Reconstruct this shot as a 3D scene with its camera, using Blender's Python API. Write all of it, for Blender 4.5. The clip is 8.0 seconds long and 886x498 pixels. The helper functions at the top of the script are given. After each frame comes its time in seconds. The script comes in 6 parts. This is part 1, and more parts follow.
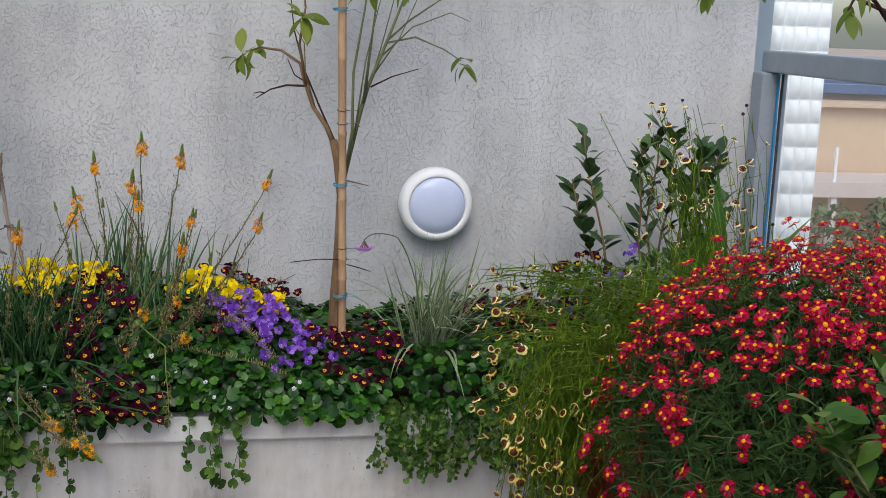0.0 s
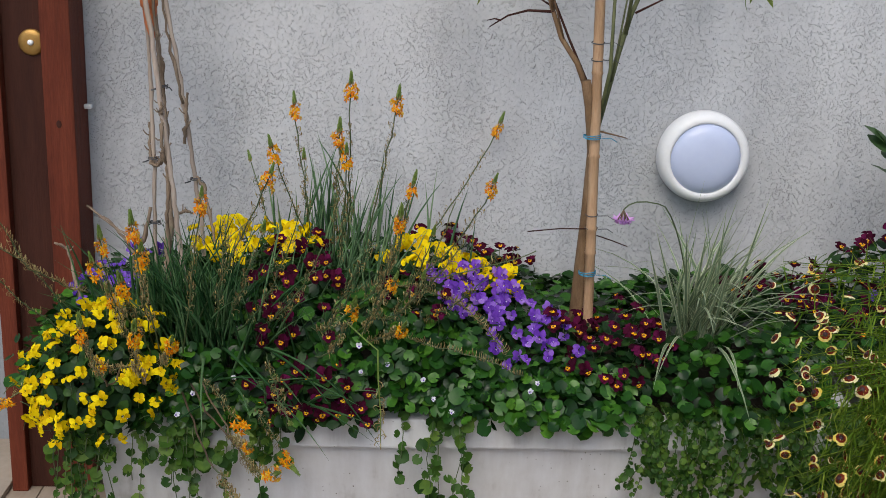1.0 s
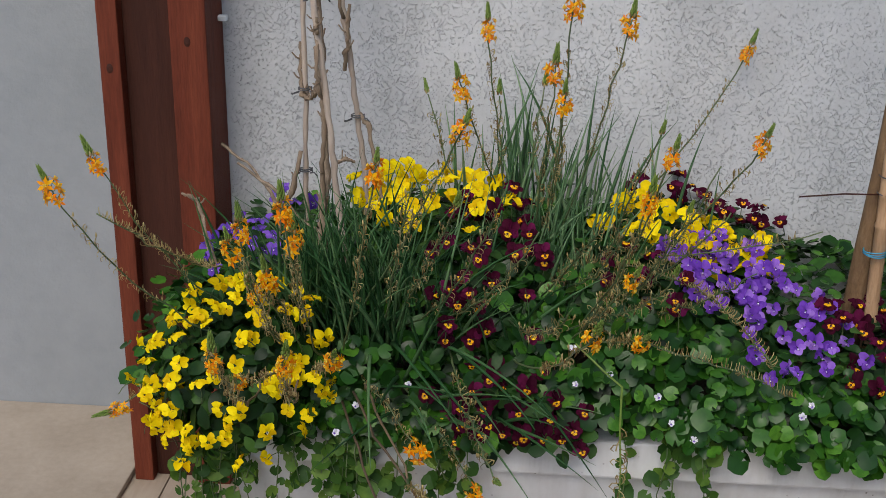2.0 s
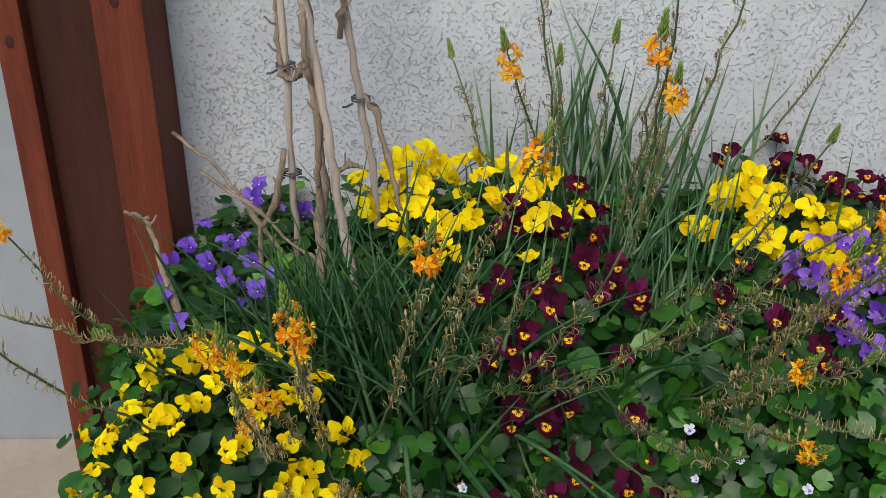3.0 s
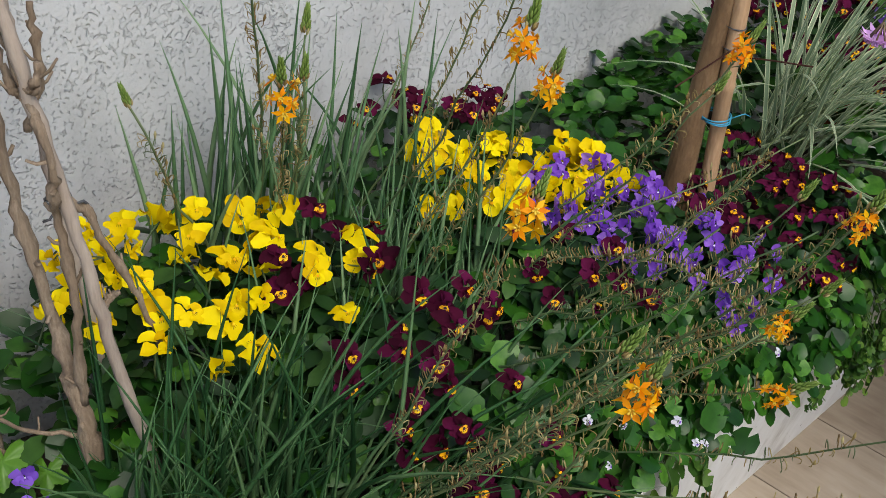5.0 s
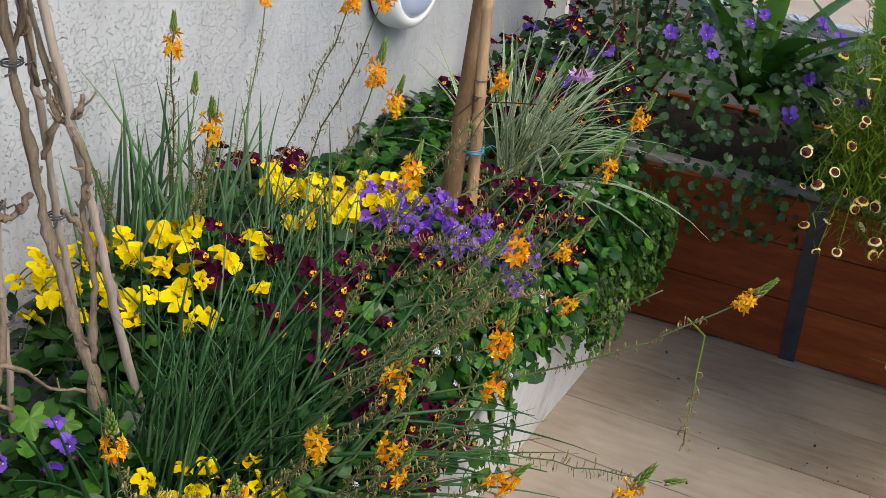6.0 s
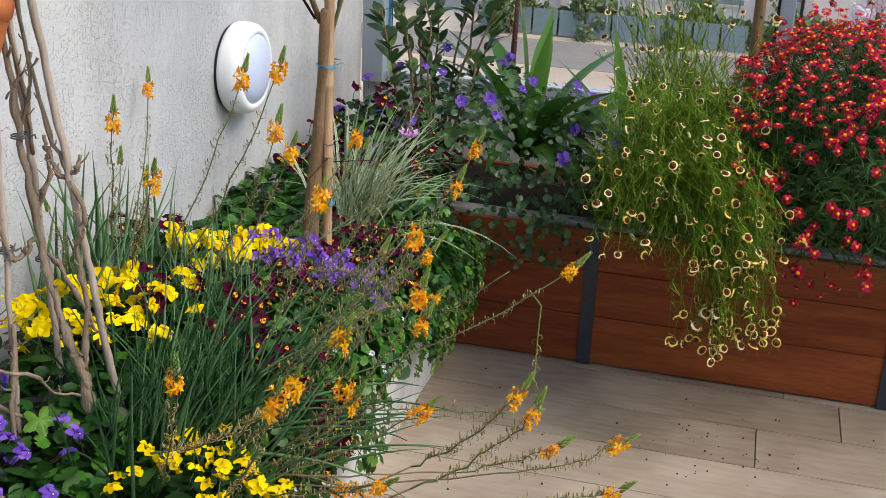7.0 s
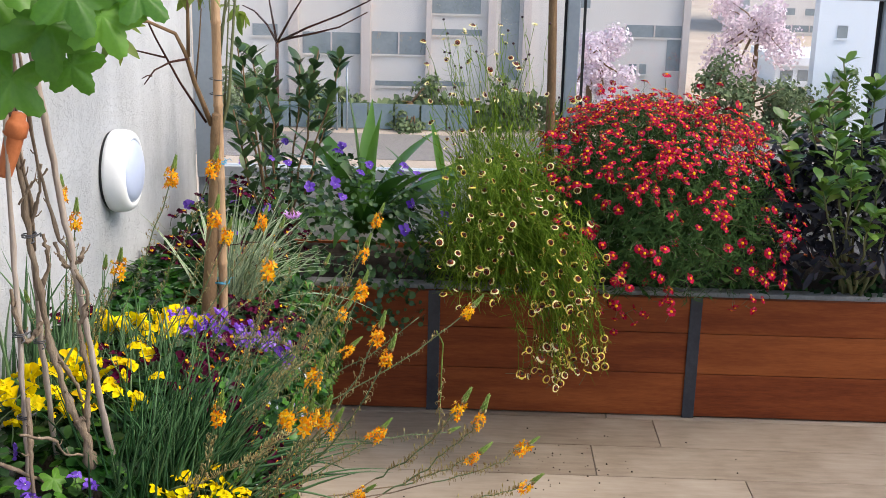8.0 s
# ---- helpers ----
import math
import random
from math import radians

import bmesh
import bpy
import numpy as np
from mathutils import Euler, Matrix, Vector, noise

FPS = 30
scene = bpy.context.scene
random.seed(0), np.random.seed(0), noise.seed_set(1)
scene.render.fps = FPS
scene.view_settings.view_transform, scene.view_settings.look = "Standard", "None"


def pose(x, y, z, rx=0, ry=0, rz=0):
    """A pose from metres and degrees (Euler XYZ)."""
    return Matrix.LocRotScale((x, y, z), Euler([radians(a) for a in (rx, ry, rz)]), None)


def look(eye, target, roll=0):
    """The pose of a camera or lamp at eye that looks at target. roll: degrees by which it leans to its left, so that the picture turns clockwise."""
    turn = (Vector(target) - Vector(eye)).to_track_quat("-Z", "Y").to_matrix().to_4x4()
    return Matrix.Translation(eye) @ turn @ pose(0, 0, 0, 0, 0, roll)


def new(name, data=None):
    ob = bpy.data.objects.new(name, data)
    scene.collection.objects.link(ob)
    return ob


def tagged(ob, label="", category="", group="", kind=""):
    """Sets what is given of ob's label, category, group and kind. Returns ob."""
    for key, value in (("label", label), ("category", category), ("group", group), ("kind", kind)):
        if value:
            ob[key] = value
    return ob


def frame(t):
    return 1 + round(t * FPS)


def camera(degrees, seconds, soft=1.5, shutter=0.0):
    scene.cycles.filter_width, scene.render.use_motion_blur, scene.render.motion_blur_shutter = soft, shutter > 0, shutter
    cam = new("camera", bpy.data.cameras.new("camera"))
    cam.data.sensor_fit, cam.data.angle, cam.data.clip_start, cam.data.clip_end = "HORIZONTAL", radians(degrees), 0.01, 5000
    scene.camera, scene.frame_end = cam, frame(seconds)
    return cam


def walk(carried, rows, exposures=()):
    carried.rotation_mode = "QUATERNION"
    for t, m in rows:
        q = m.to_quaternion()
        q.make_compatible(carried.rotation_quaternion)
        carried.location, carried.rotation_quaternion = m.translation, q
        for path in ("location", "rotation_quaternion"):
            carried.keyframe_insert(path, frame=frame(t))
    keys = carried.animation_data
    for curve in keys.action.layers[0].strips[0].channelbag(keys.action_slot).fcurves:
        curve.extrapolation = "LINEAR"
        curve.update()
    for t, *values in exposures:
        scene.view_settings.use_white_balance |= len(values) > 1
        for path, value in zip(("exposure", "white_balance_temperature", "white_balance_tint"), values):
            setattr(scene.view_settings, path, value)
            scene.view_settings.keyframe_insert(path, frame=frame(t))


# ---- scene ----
cam = camera(40.0, 8.0, 0.85)
PATH = [
    (0, (-0.759, -4.008, 1.599), (-0.371, -2.083, 1.221), 2.3),
    (0.5, (-0.797, -3.641, 1.6), (-0.554, -1.707, 1.151), 2.5),
    (1, (-0.812, -3.269, 1.601), (-0.739, -1.344, 1.063), 1.7),
    (1.5, (-0.919, -2.897, 1.571), (-0.95, -0.997, 0.947), 1.5),
    (2, (-0.993, -2.547, 1.553), (-1.124, -0.688, 0.827), 1.0),
    (2.2, (-1.027, -2.42, 1.551), (-1.189, -0.583, 0.778), 0.5),
    (3.3, (-1.219, -1.674, 1.554), (-1.142, 0.063, 0.566), -1.5),
    (3.5, (-1.244, -1.555, 1.547), (-1.062, 0.161, 0.536), -1.7),
    (4, (-1.333, -1.308, 1.551), (-0.836, 0.285, 0.449), -1.6),
    (4.5, (-1.546, -1.178, 1.557), (-0.616, 0.157, 0.394), 2.2),
    (4.7, (-1.645, -1.182, 1.569), (-0.592, 0.049, 0.397), 2.8),
    (5.8, (-2.288, -1.362, 1.631), (-0.744, -0.493, 0.703), 4.7),
    (6, (-2.418, -1.362, 1.646), (-0.806, -0.578, 0.761), 4.3),
    (6.5, (-2.734, -1.374, 1.689), (-0.998, -0.773, 0.898), 2.9),
    (7, (-3.026, -1.37, 1.701), (-1.208, -0.92, 0.998), 2.8),
    (7.5, (-3.317, -1.247, 1.732), (-1.445, -1.002, 1.073), 2.6),
    (7.8, (-3.491, -1.159, 1.757), (-1.589, -1.029, 1.154), 1.2),
    (8, (-3.555, -1.091, 1.78), (-1.633, -1.047, 1.228), 1.3),
]
walk(cam, [(t, look(eye, target, roll)) for t, eye, target, roll in PATH],
     [(0, 0.38, 6550, 10), (1, 0.40, 6550, 10), (2, 0.46, 6600, 10), (3.5, 0.74, 6500, 6), (4.5, 0.66, 6600, 6), (6, 0.82, 6700, 8), (7, 1.01, 6750, 8), (8, 1.25, 6800, 10)])

# ---- light ----
world = bpy.data.worlds.new("overcast_sky")
scene.world = world
world.use_nodes = True
wn = world.node_tree.nodes
sky = wn.new("ShaderNodeTexSky")
sky.sky_type, sky.sun_disc = "NISHITA", False
sky.sun_elevation, sky.sun_rotation = radians(51), radians(194)
sky.air_density, sky.dust_density, sky.ozone_density = 1.0, 2.0, 1.5
wn["Background"].inputs["Strength"].default_value = 0.15
world.node_tree.links.new(sky.outputs[0], wn["Background"].inputs["Color"])
sun = new("sun", bpy.data.lights.new("sun", "SUN"))
sun.data.energy, sun.data.angle, sun.data.color = 1.35, radians(36), (1.0, 0.95, 0.87)
sun.matrix_world = look((-1.4, -5.8, 7.4), (0, 0, 0))


# ---- materials ----
def nodes_of(name):
    m = bpy.data.materials.new(name)
    m.use_nodes = True
    return m, m.node_tree.nodes, m.node_tree.links, m.node_tree.nodes["Principled BSDF"]


def ramp(n, stops):
    r = n.new("ShaderNodeValToRGB")
    while len(r.color_ramp.elements) < len(stops):
        r.color_ramp.elements.new(0.5)
    for e, (p, c) in zip(r.color_ramp.elements, stops):
        e.position, e.color = p, (*c, 1)
    return r


def math_node(n, l, op, a, b):
    k = n.new("ShaderNodeMath")
    k.operation = op
    for i, v in enumerate((a, b)):
        if isinstance(v, (int, float)):
            k.inputs[i].default_value = v
        else:
            l.new(v, k.inputs[i])
    return k.outputs[0]


def chance(n, l):
    """A number that differs from piece to piece, whether the piece is an object or an island."""
    a, b = n.new("ShaderNodeObjectInfo"), n.new("ShaderNodeNewGeometry")
    return math_node(n, l, "FRACT", math_node(n, l, "ADD", a.outputs["Random"], b.outputs["Random Per Island"]), 0)


def noise_tex(n, l, scale, detail=4, rough=0.55, coord="Object", stretch=None):
    tc, t = n.new("ShaderNodeTexCoord"), n.new("ShaderNodeTexNoise")
    t.inputs["Scale"].default_value, t.inputs["Detail"].default_value, t.inputs["Roughness"].default_value = scale, detail, rough
    if stretch:
        mp = n.new("ShaderNodeMapping")
        mp.inputs["Scale"].default_value = stretch
        l.new(tc.outputs[coord], mp.inputs[0])
        l.new(mp.outputs[0], t.inputs["Vector"])
    else:
        l.new(tc.outputs[coord], t.inputs["Vector"])
    return t.outputs["Fac"]


def leafy(name, stops, rough=0.42, translucent=0.3, spec=0.4, grain=60):
    """A leaf or petal: colour by chance from piece to piece, fine mottling, some light through it."""
    m, n, l, p = nodes_of(name)
    r = ramp(n, stops)
    mix = math_node(n, l, "ADD", chance(n, l), math_node(n, l, "MULTIPLY", math_node(n, l, "SUBTRACT", noise_tex(n, l, grain), 0.5), 0.6))
    l.new(mix, r.inputs[0])
    l.new(r.outputs[0], p.inputs["Base Color"])
    p.inputs["Roughness"].default_value, p.inputs["Specular IOR Level"].default_value = rough, spec
    tr, sh = n.new("ShaderNodeBsdfTranslucent"), n.new("ShaderNodeMixShader")
    l.new(r.outputs[0], tr.inputs[0])
    sh.inputs[0].default_value = translucent
    l.new(p.outputs[0], sh.inputs[1])
    l.new(tr.outputs[0], sh.inputs[2])
    l.new(sh.outputs[0], n["Material Output"].inputs[0])
    return m


def plain(name, stops, scale=8, rough=0.6, bump=0.0, bump_scale=60, spec=0.4, metal=0.0, stretch=None, by_piece=0.0, coord="Object"):
    """A solid surface: two scales of noise in the colour, and fine relief."""
    m, n, l, p = nodes_of(name)
    r = ramp(n, stops)
    f = math_node(n, l, "ADD", math_node(n, l, "MULTIPLY", noise_tex(n, l, scale, 5, 0.6, coord, stretch), 0.65),
                  math_node(n, l, "MULTIPLY", noise_tex(n, l, scale * 9, 4, 0.6, coord, stretch), 0.35))
    if by_piece:
        f = math_node(n, l, "ADD", f, math_node(n, l, "MULTIPLY", math_node(n, l, "SUBTRACT", chance(n, l), 0.5), by_piece))
    l.new(f, r.inputs[0])
    l.new(r.outputs[0], p.inputs["Base Color"])
    p.inputs["Roughness"].default_value, p.inputs["Specular IOR Level"].default_value, p.inputs["Metallic"].default_value = rough, spec, metal
    if bump:
        b = n.new("ShaderNodeBump")
        b.inputs["Strength"].default_value, b.inputs["Distance"].default_value = bump, 0.004
        l.new(noise_tex(n, l, bump_scale, 5, 0.6, coord, stretch), b.inputs["Height"])
        l.new(b.outputs[0], p.inputs["Normal"])
    return m


def stucco_mat():
    """Dragged grey render: a flat skin broken by short thin furrows and small pits, thicker in some places than in others."""
    m, n, l, p = nodes_of("grey_stucco")
    tc = n.new("ShaderNodeTexCoord")

    def noise(scale, detail, source, rough=0.55):
        t = n.new("ShaderNodeTexNoise")
        t.inputs["Scale"].default_value, t.inputs["Detail"].default_value, t.inputs["Roughness"].default_value = scale, detail, rough
        l.new(source, t.inputs["Vector"])
        return t

    add = n.new("ShaderNodeVectorMath")
    add.operation = "MULTIPLY_ADD"
    add.inputs[1].default_value = (0.012, 0.012, 0.012)
    l.new(noise(60, 2, tc.outputs["Object"]).outputs["Color"], add.inputs[0])
    l.new(tc.outputs["Object"], add.inputs[2])
    broad = noise_tex(n, l, 5, 4, 0.6)
    line = math_node(n, l, "ABSOLUTE", math_node(n, l, "SUBTRACT", noise(48, 1, add.outputs[0]).outputs["Fac"], 0.5), 0)
    furrow = ramp(n, [(0.006, (1, 1, 1)), (0.052, (0, 0, 0))])
    l.new(line, furrow.inputs[0])
    here = ramp(n, [(0.57, (0, 0, 0)), (0.64, (1, 1, 1))])
    l.new(math_node(n, l, "ADD", noise(62, 2, tc.outputs["Object"]).outputs["Fac"], math_node(n, l, "MULTIPLY", math_node(n, l, "SUBTRACT", broad, 0.5), 0.35)), here.inputs[0])
    pit = ramp(n, [(0.35, (1, 1, 1)), (0.41, (0, 0, 0))])
    l.new(math_node(n, l, "SUBTRACT", noise(175, 2, add.outputs[0]).outputs["Fac"], math_node(n, l, "MULTIPLY", math_node(n, l, "SUBTRACT", broad, 0.5), 0.35)), pit.inputs[0])
    cut = math_node(n, l, "MAXIMUM", math_node(n, l, "MULTIPLY", furrow.outputs[0], here.outputs[0]), pit.outputs[0])
    lump = noise_tex(n, l, 95, 3, 0.6)
    fine = noise_tex(n, l, 420, 2)
    hgt = math_node(n, l, "SUBTRACT", math_node(n, l, "ADD", math_node(n, l, "MULTIPLY", lump, 0.40), math_node(n, l, "MULTIPLY", fine, 0.14)), math_node(n, l, "MULTIPLY", cut, 0.75))
    b = n.new("ShaderNodeBump")
    b.inputs["Strength"].default_value, b.inputs["Distance"].default_value = 1.0, 0.0034
    l.new(hgt, b.inputs["Height"])
    l.new(b.outputs[0], p.inputs["Normal"])
    col = ramp(n, [(0.32, (0.33, 0.335, 0.34)), (0.48, (0.47, 0.475, 0.48)), (0.64, (0.57, 0.575, 0.58))])
    cloud = math_node(n, l, "ADD", math_node(n, l, "MULTIPLY", noise_tex(n, l, 1.9, 6, 0.6), 0.60), math_node(n, l, "MULTIPLY", noise_tex(n, l, 3.0, 4, 0.6, "Object", (3.2, 1, 0.35)), 0.25))
    l.new(math_node(n, l, "ADD", cloud, math_node(n, l, "MULTIPLY", noise_tex(n, l, 45), 0.15)), col.inputs[0])
    l.new(col.outputs[0], p.inputs["Base Color"])
    p.inputs["Roughness"].default_value, p.inputs["Specular IOR Level"].default_value = 0.85, 0.25
    return m


def glass_mat():
    m, n, l, p = nodes_of("railing_glass")
    p.inputs["Base Color"].default_value = (1.0, 1.0, 1.0, 1)
    p.inputs["Roughness"].default_value, p.inputs["Transmission Weight"].default_value, p.inputs["IOR"].default_value = 0.0, 1.0, 1.45
    return m


def tile_mat():
    """Wood-look porcelain plank: pale beige with long grain and grime."""
    m, n, l, p = nodes_of("porcelain_plank")
    ge = n.new("ShaderNodeObjectInfo")
    grain = noise_tex(n, l, 7, 6, 0.62, "Object", (6, 0.9, 1))
    cloud = noise_tex(n, l, 3.2, 5)
    f = math_node(n, l, "ADD", math_node(n, l, "MULTIPLY", grain, 0.42), math_node(n, l, "MULTIPLY", cloud, 0.58))
    f = math_node(n, l, "ADD", f, math_node(n, l, "MULTIPLY", math_node(n, l, "SUBTRACT", ge.outputs["Random"], 0.5), 0.14))
    r = ramp(n, [(0.32, (0.18, 0.136, 0.098)), (0.5, (0.295, 0.238, 0.182)), (0.66, (0.37, 0.31, 0.245))])
    l.new(f, r.inputs[0])
    l.new(r.outputs[0], p.inputs["Base Color"])
    p.inputs["Roughness"].default_value = 0.45
    b = n.new("ShaderNodeBump")
    b.inputs["Strength"].default_value, b.inputs["Distance"].default_value = 0.25, 0.002
    l.new(grain, b.inputs["Height"])
    l.new(b.outputs[0], p.inputs["Normal"])
    return m


def speckled_mat():
    """White masonry paint with grey wash, dark specks and a few rusty runs."""
    m, n, l, p = nodes_of("white_planter_paint")
    tc = n.new("ShaderNodeTexCoord")
    vor = n.new("ShaderNodeTexVoronoi")
    vor.inputs["Scale"].default_value = 55
    l.new(tc.outputs["Object"], vor.inputs["Vector"])
    dot = ramp(n, [(0.07, (1, 1, 1)), (0.13, (0, 0, 0))])
    l.new(vor.outputs["Distance"], dot.inputs[0])
    some = ramp(n, [(0.50, (0, 0, 0)), (0.56, (1, 1, 1))])
    l.new(noise_tex(n, l, 9, 3), some.inputs[0])
    wash = ramp(n, [(0.34, (0.34, 0.33, 0.31)), (0.46, (0.56, 0.56, 0.555)), (0.62, (0.66, 0.67, 0.68))])
    l.new(math_node(n, l, "ADD", math_node(n, l, "MULTIPLY", noise_tex(n, l, 4, 6, 0.65), 0.6), math_node(n, l, "MULTIPLY", noise_tex(n, l, 6, 4, 0.6, "Object", (4, 4, 0.5)), 0.4)), wash.inputs[0])
    mix = n.new("ShaderNodeMix")
    mix.data_type = "RGBA"
    l.new(math_node(n, l, "MULTIPLY", dot.outputs[0], some.outputs[0]), mix.inputs[0])
    l.new(wash.outputs[0], mix.inputs[6])
    mix.inputs[7].default_value = (0.10, 0.085, 0.07, 1)
    l.new(mix.outputs[2], p.inputs["Base Color"])
    p.inputs["Roughness"].default_value = 0.6
    b = n.new("ShaderNodeBump")
    b.inputs["Strength"].default_value, b.inputs["Distance"].default_value = 0.3, 0.003
    l.new(noise_tex(n, l, 60, 4), b.inputs["Height"])
    l.new(b.outputs[0], p.inputs["Normal"])
    return m


STUCCO = stucco_mat()
GLASS = glass_mat()
PLANK = tile_mat()
GROUT = plain("grout", [(0.3, (0.12, 0.10, 0.08)), (0.7, (0.20, 0.17, 0.14))], 20, 0.9)
POST_WOOD = plain("red_stained_wood", [(0.25, (0.055, 0.013, 0.007)), (0.5, (0.115, 0.026, 0.013)), (0.75, (0.18, 0.046, 0.022))], 5, 0.6, 0.5, 40, spec=0.15, stretch=(6, 6, 0.6))
DARK_WOOD = plain("dark_brown_wood", [(0.25, (0.026, 0.009, 0.006)), (0.75, (0.062, 0.021, 0.013))], 5, 0.6, 0.5, 40, spec=0.15, stretch=(6, 6, 0.6))
BOARD_WOOD = plain("brown_stained_board", [(0.25, (0.11, 0.022, 0.007)), (0.5, (0.20, 0.047, 0.013)), (0.75, (0.30, 0.085, 0.022))], 4, 0.55, 0.35, 30, spec=0.15, stretch=(5, 0.6, 5), by_piece=0.25)
STRAP = plain("dark_steel", [(0.3, (0.028, 0.030, 0.036)), (0.7, (0.055, 0.058, 0.068))], 12, 0.5, 0.2, 80, metal=0.4)
WHITE_POT = speckled_mat()
SOIL = plain("dark_soil", [(0.3, (0.018, 0.013, 0.009)), (0.7, (0.055, 0.038, 0.026))], 30, 0.95, 1.0, 90)
CEMENT = plain("grey_cement_rim", [(0.3, (0.16, 0.15, 0.14)), (0.7, (0.36, 0.345, 0.32))], 14, 0.85, 0.6, 60)
BASE_WALL = plain("grey_wall_paint", [(0.3, (0.22, 0.235, 0.245)), (0.7, (0.29, 0.305, 0.315))], 2, 0.85, 0.6, 90)
LAMP_WHITE = plain("white_plastic", [(0.3, (0.78, 0.78, 0.77)), (0.7, (0.84, 0.84, 0.83))], 20, 0.4)
LAMP_LENS = plain("opal_diffuser", [(0.3, (0.50, 0.56, 0.74)), (0.7, (0.56, 0.62, 0.79))], 6, 0.28, spec=0.55)
STONE = plain("beige_stone", [(0.3, (0.26, 0.215, 0.165)), (0.7, (0.37, 0.315, 0.25))], 6, 0.6, 0.2, 60)
ALU = plain("blue_grey_aluminium", [(0.3, (0.25, 0.29, 0.33)), (0.7, (0.32, 0.36, 0.40))], 8, 0.45, metal=0.2)
CHANNEL = plain("light_aluminium", [(0.3, (0.32, 0.34, 0.36)), (0.7, (0.42, 0.44, 0.46))], 8, 0.4)
SEAL = plain("blue_glazing_film", [(0.3, (0.02, 0.16, 0.36)), (0.7, (0.04, 0.26, 0.50))], 8, 0.4)
BLACK = plain("black_rubber", [(0.3, (0.012, 0.012, 0.013)), (0.7, (0.03, 0.03, 0.03))], 20, 0.7)
BRASS = plain("brass", [(0.3, (0.30, 0.16, 0.045)), (0.7, (0.46, 0.28, 0.085))], 20, 0.5, metal=0.8)
CANE = plain("bamboo_cane", [(0.25, (0.20, 0.11, 0.055)), (0.5, (0.40, 0.25, 0.14)), (0.75, (0.52, 0.36, 0.22))], 9, 0.55, 0.5, 60, stretch=(3, 3, 0.5))
BARK = plain("young_bark", [(0.25, (0.08, 0.044, 0.02)), (0.5, (0.17, 0.10, 0.048)), (0.75, (0.25, 0.165, 0.09))], 16, 0.8, 0.7, 80, stretch=(2, 2, 0.7))
GREEN_BARK = plain("green_twig_bark", [(0.3, (0.07, 0.085, 0.03)), (0.7, (0.17, 0.18, 0.08))], 16, 0.7, 0.5, 80)
TWIG = plain("dry_vine_wood", [(0.25, (0.085, 0.056, 0.036)), (0.5, (0.19, 0.137, 0.092)), (0.75, (0.37, 0.29, 0.21))], 14, 0.85, 0.8, 70, stretch=(3, 3, 0.6))
GREY_STICK = plain("weathered_cane", [(0.25, (0.20, 0.148, 0.115)), (0.75, (0.48, 0.40, 0.33))], 12, 0.75, 0.5, 60, stretch=(3, 3, 0.4))
TIE_BLUE = plain("blue_tie", [(0.3, (0.02, 0.20, 0.34)), (0.7, (0.05, 0.32, 0.48))], 30, 0.5)
TIE_DARK = plain("dark_tie", [(0.3, (0.03, 0.032, 0.036)), (0.7, (0.09, 0.092, 0.10))], 30, 0.5)
TERRACOTTA = plain("terracotta", [(0.3, (0.42, 0.11, 0.035)), (0.7, (0.58, 0.19, 0.07))], 14, 0.75, 0.3, 80)

LEAF_ROUND = leafy("round_leaf", [(0.0, (0.006, 0.028, 0.004)), (0.5, (0.014, 0.066, 0.007)), (0.85, (0.038, 0.130, 0.012)), (1.0, (0.080, 0.21, 0.022))], 0.33, 0.20, 0.28)
LEAF_PANSY = leafy("pansy_leaf", [(0.0, (0.005, 0.022, 0.005)), (0.6, (0.014, 0.052, 0.009)), (1.0, (0.046, 0.115, 0.018))], 0.5, 0.25, 0.25)
LEAF_BLADE = leafy("quill_leaf", [(0.0, (0.012, 0.046, 0.015)), (0.5, (0.034, 0.100, 0.033)), (1.0, (0.11, 0.20, 0.085))], 0.45, 0.12, 0.18, grain=25)
# Brighter copy of the quill leaf: stronger light by the wall put into colour.
LEAF_LIT_QUILL = leafy("lit_quill_leaf", [(0.0, (0.042, 0.105, 0.042)), (0.5, (0.095, 0.19, 0.08)), (1.0, (0.20, 0.31, 0.155))], 0.45, 0.15, 0.25, grain=25)
LEAF_STRIPE = leafy("cream_margin", [(0.0, (0.42, 0.48, 0.28)), (1.0, (0.66, 0.69, 0.47))], 0.5, 0.3)
LEAF_GREYGREEN = leafy("grey_green_leaf", [(0.0, (0.14, 0.21, 0.115)), (1.0, (0.27, 0.35, 0.21))], 0.5, 0.25)
LEAF_LAUREL = leafy("laurel_leaf", [(0.0, (0.020, 0.052, 0.018)), (0.6, (0.044, 0.096, 0.030)), (1.0, (0.105, 0.17, 0.05))], 0.36, 0.2, 0.4)
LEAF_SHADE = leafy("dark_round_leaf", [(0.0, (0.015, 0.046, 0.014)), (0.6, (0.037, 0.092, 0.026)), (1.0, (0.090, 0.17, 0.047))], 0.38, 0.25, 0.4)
LEAF_STRAP = leafy("strap_leaf", [(0.0, (0.028, 0.095, 0.012)), (1.0, (0.085, 0.20, 0.030))], 0.35, 0.25, 0.4, 20)
LEAF_THREAD = leafy("thread_leaf", [(0.0, (0.075, 0.155, 0.013)), (0.6, (0.165, 0.275, 0.024)), (1.0, (0.30, 0.40, 0.055))], 0.6, 0.5, 0.15)
LEAF_DAISY = leafy("daisy_leaf", [(0.0, (0.020, 0.050, 0.014)), (1.0, (0.066, 0.126, 0.034))], 0.75, 0.25, 0.10)
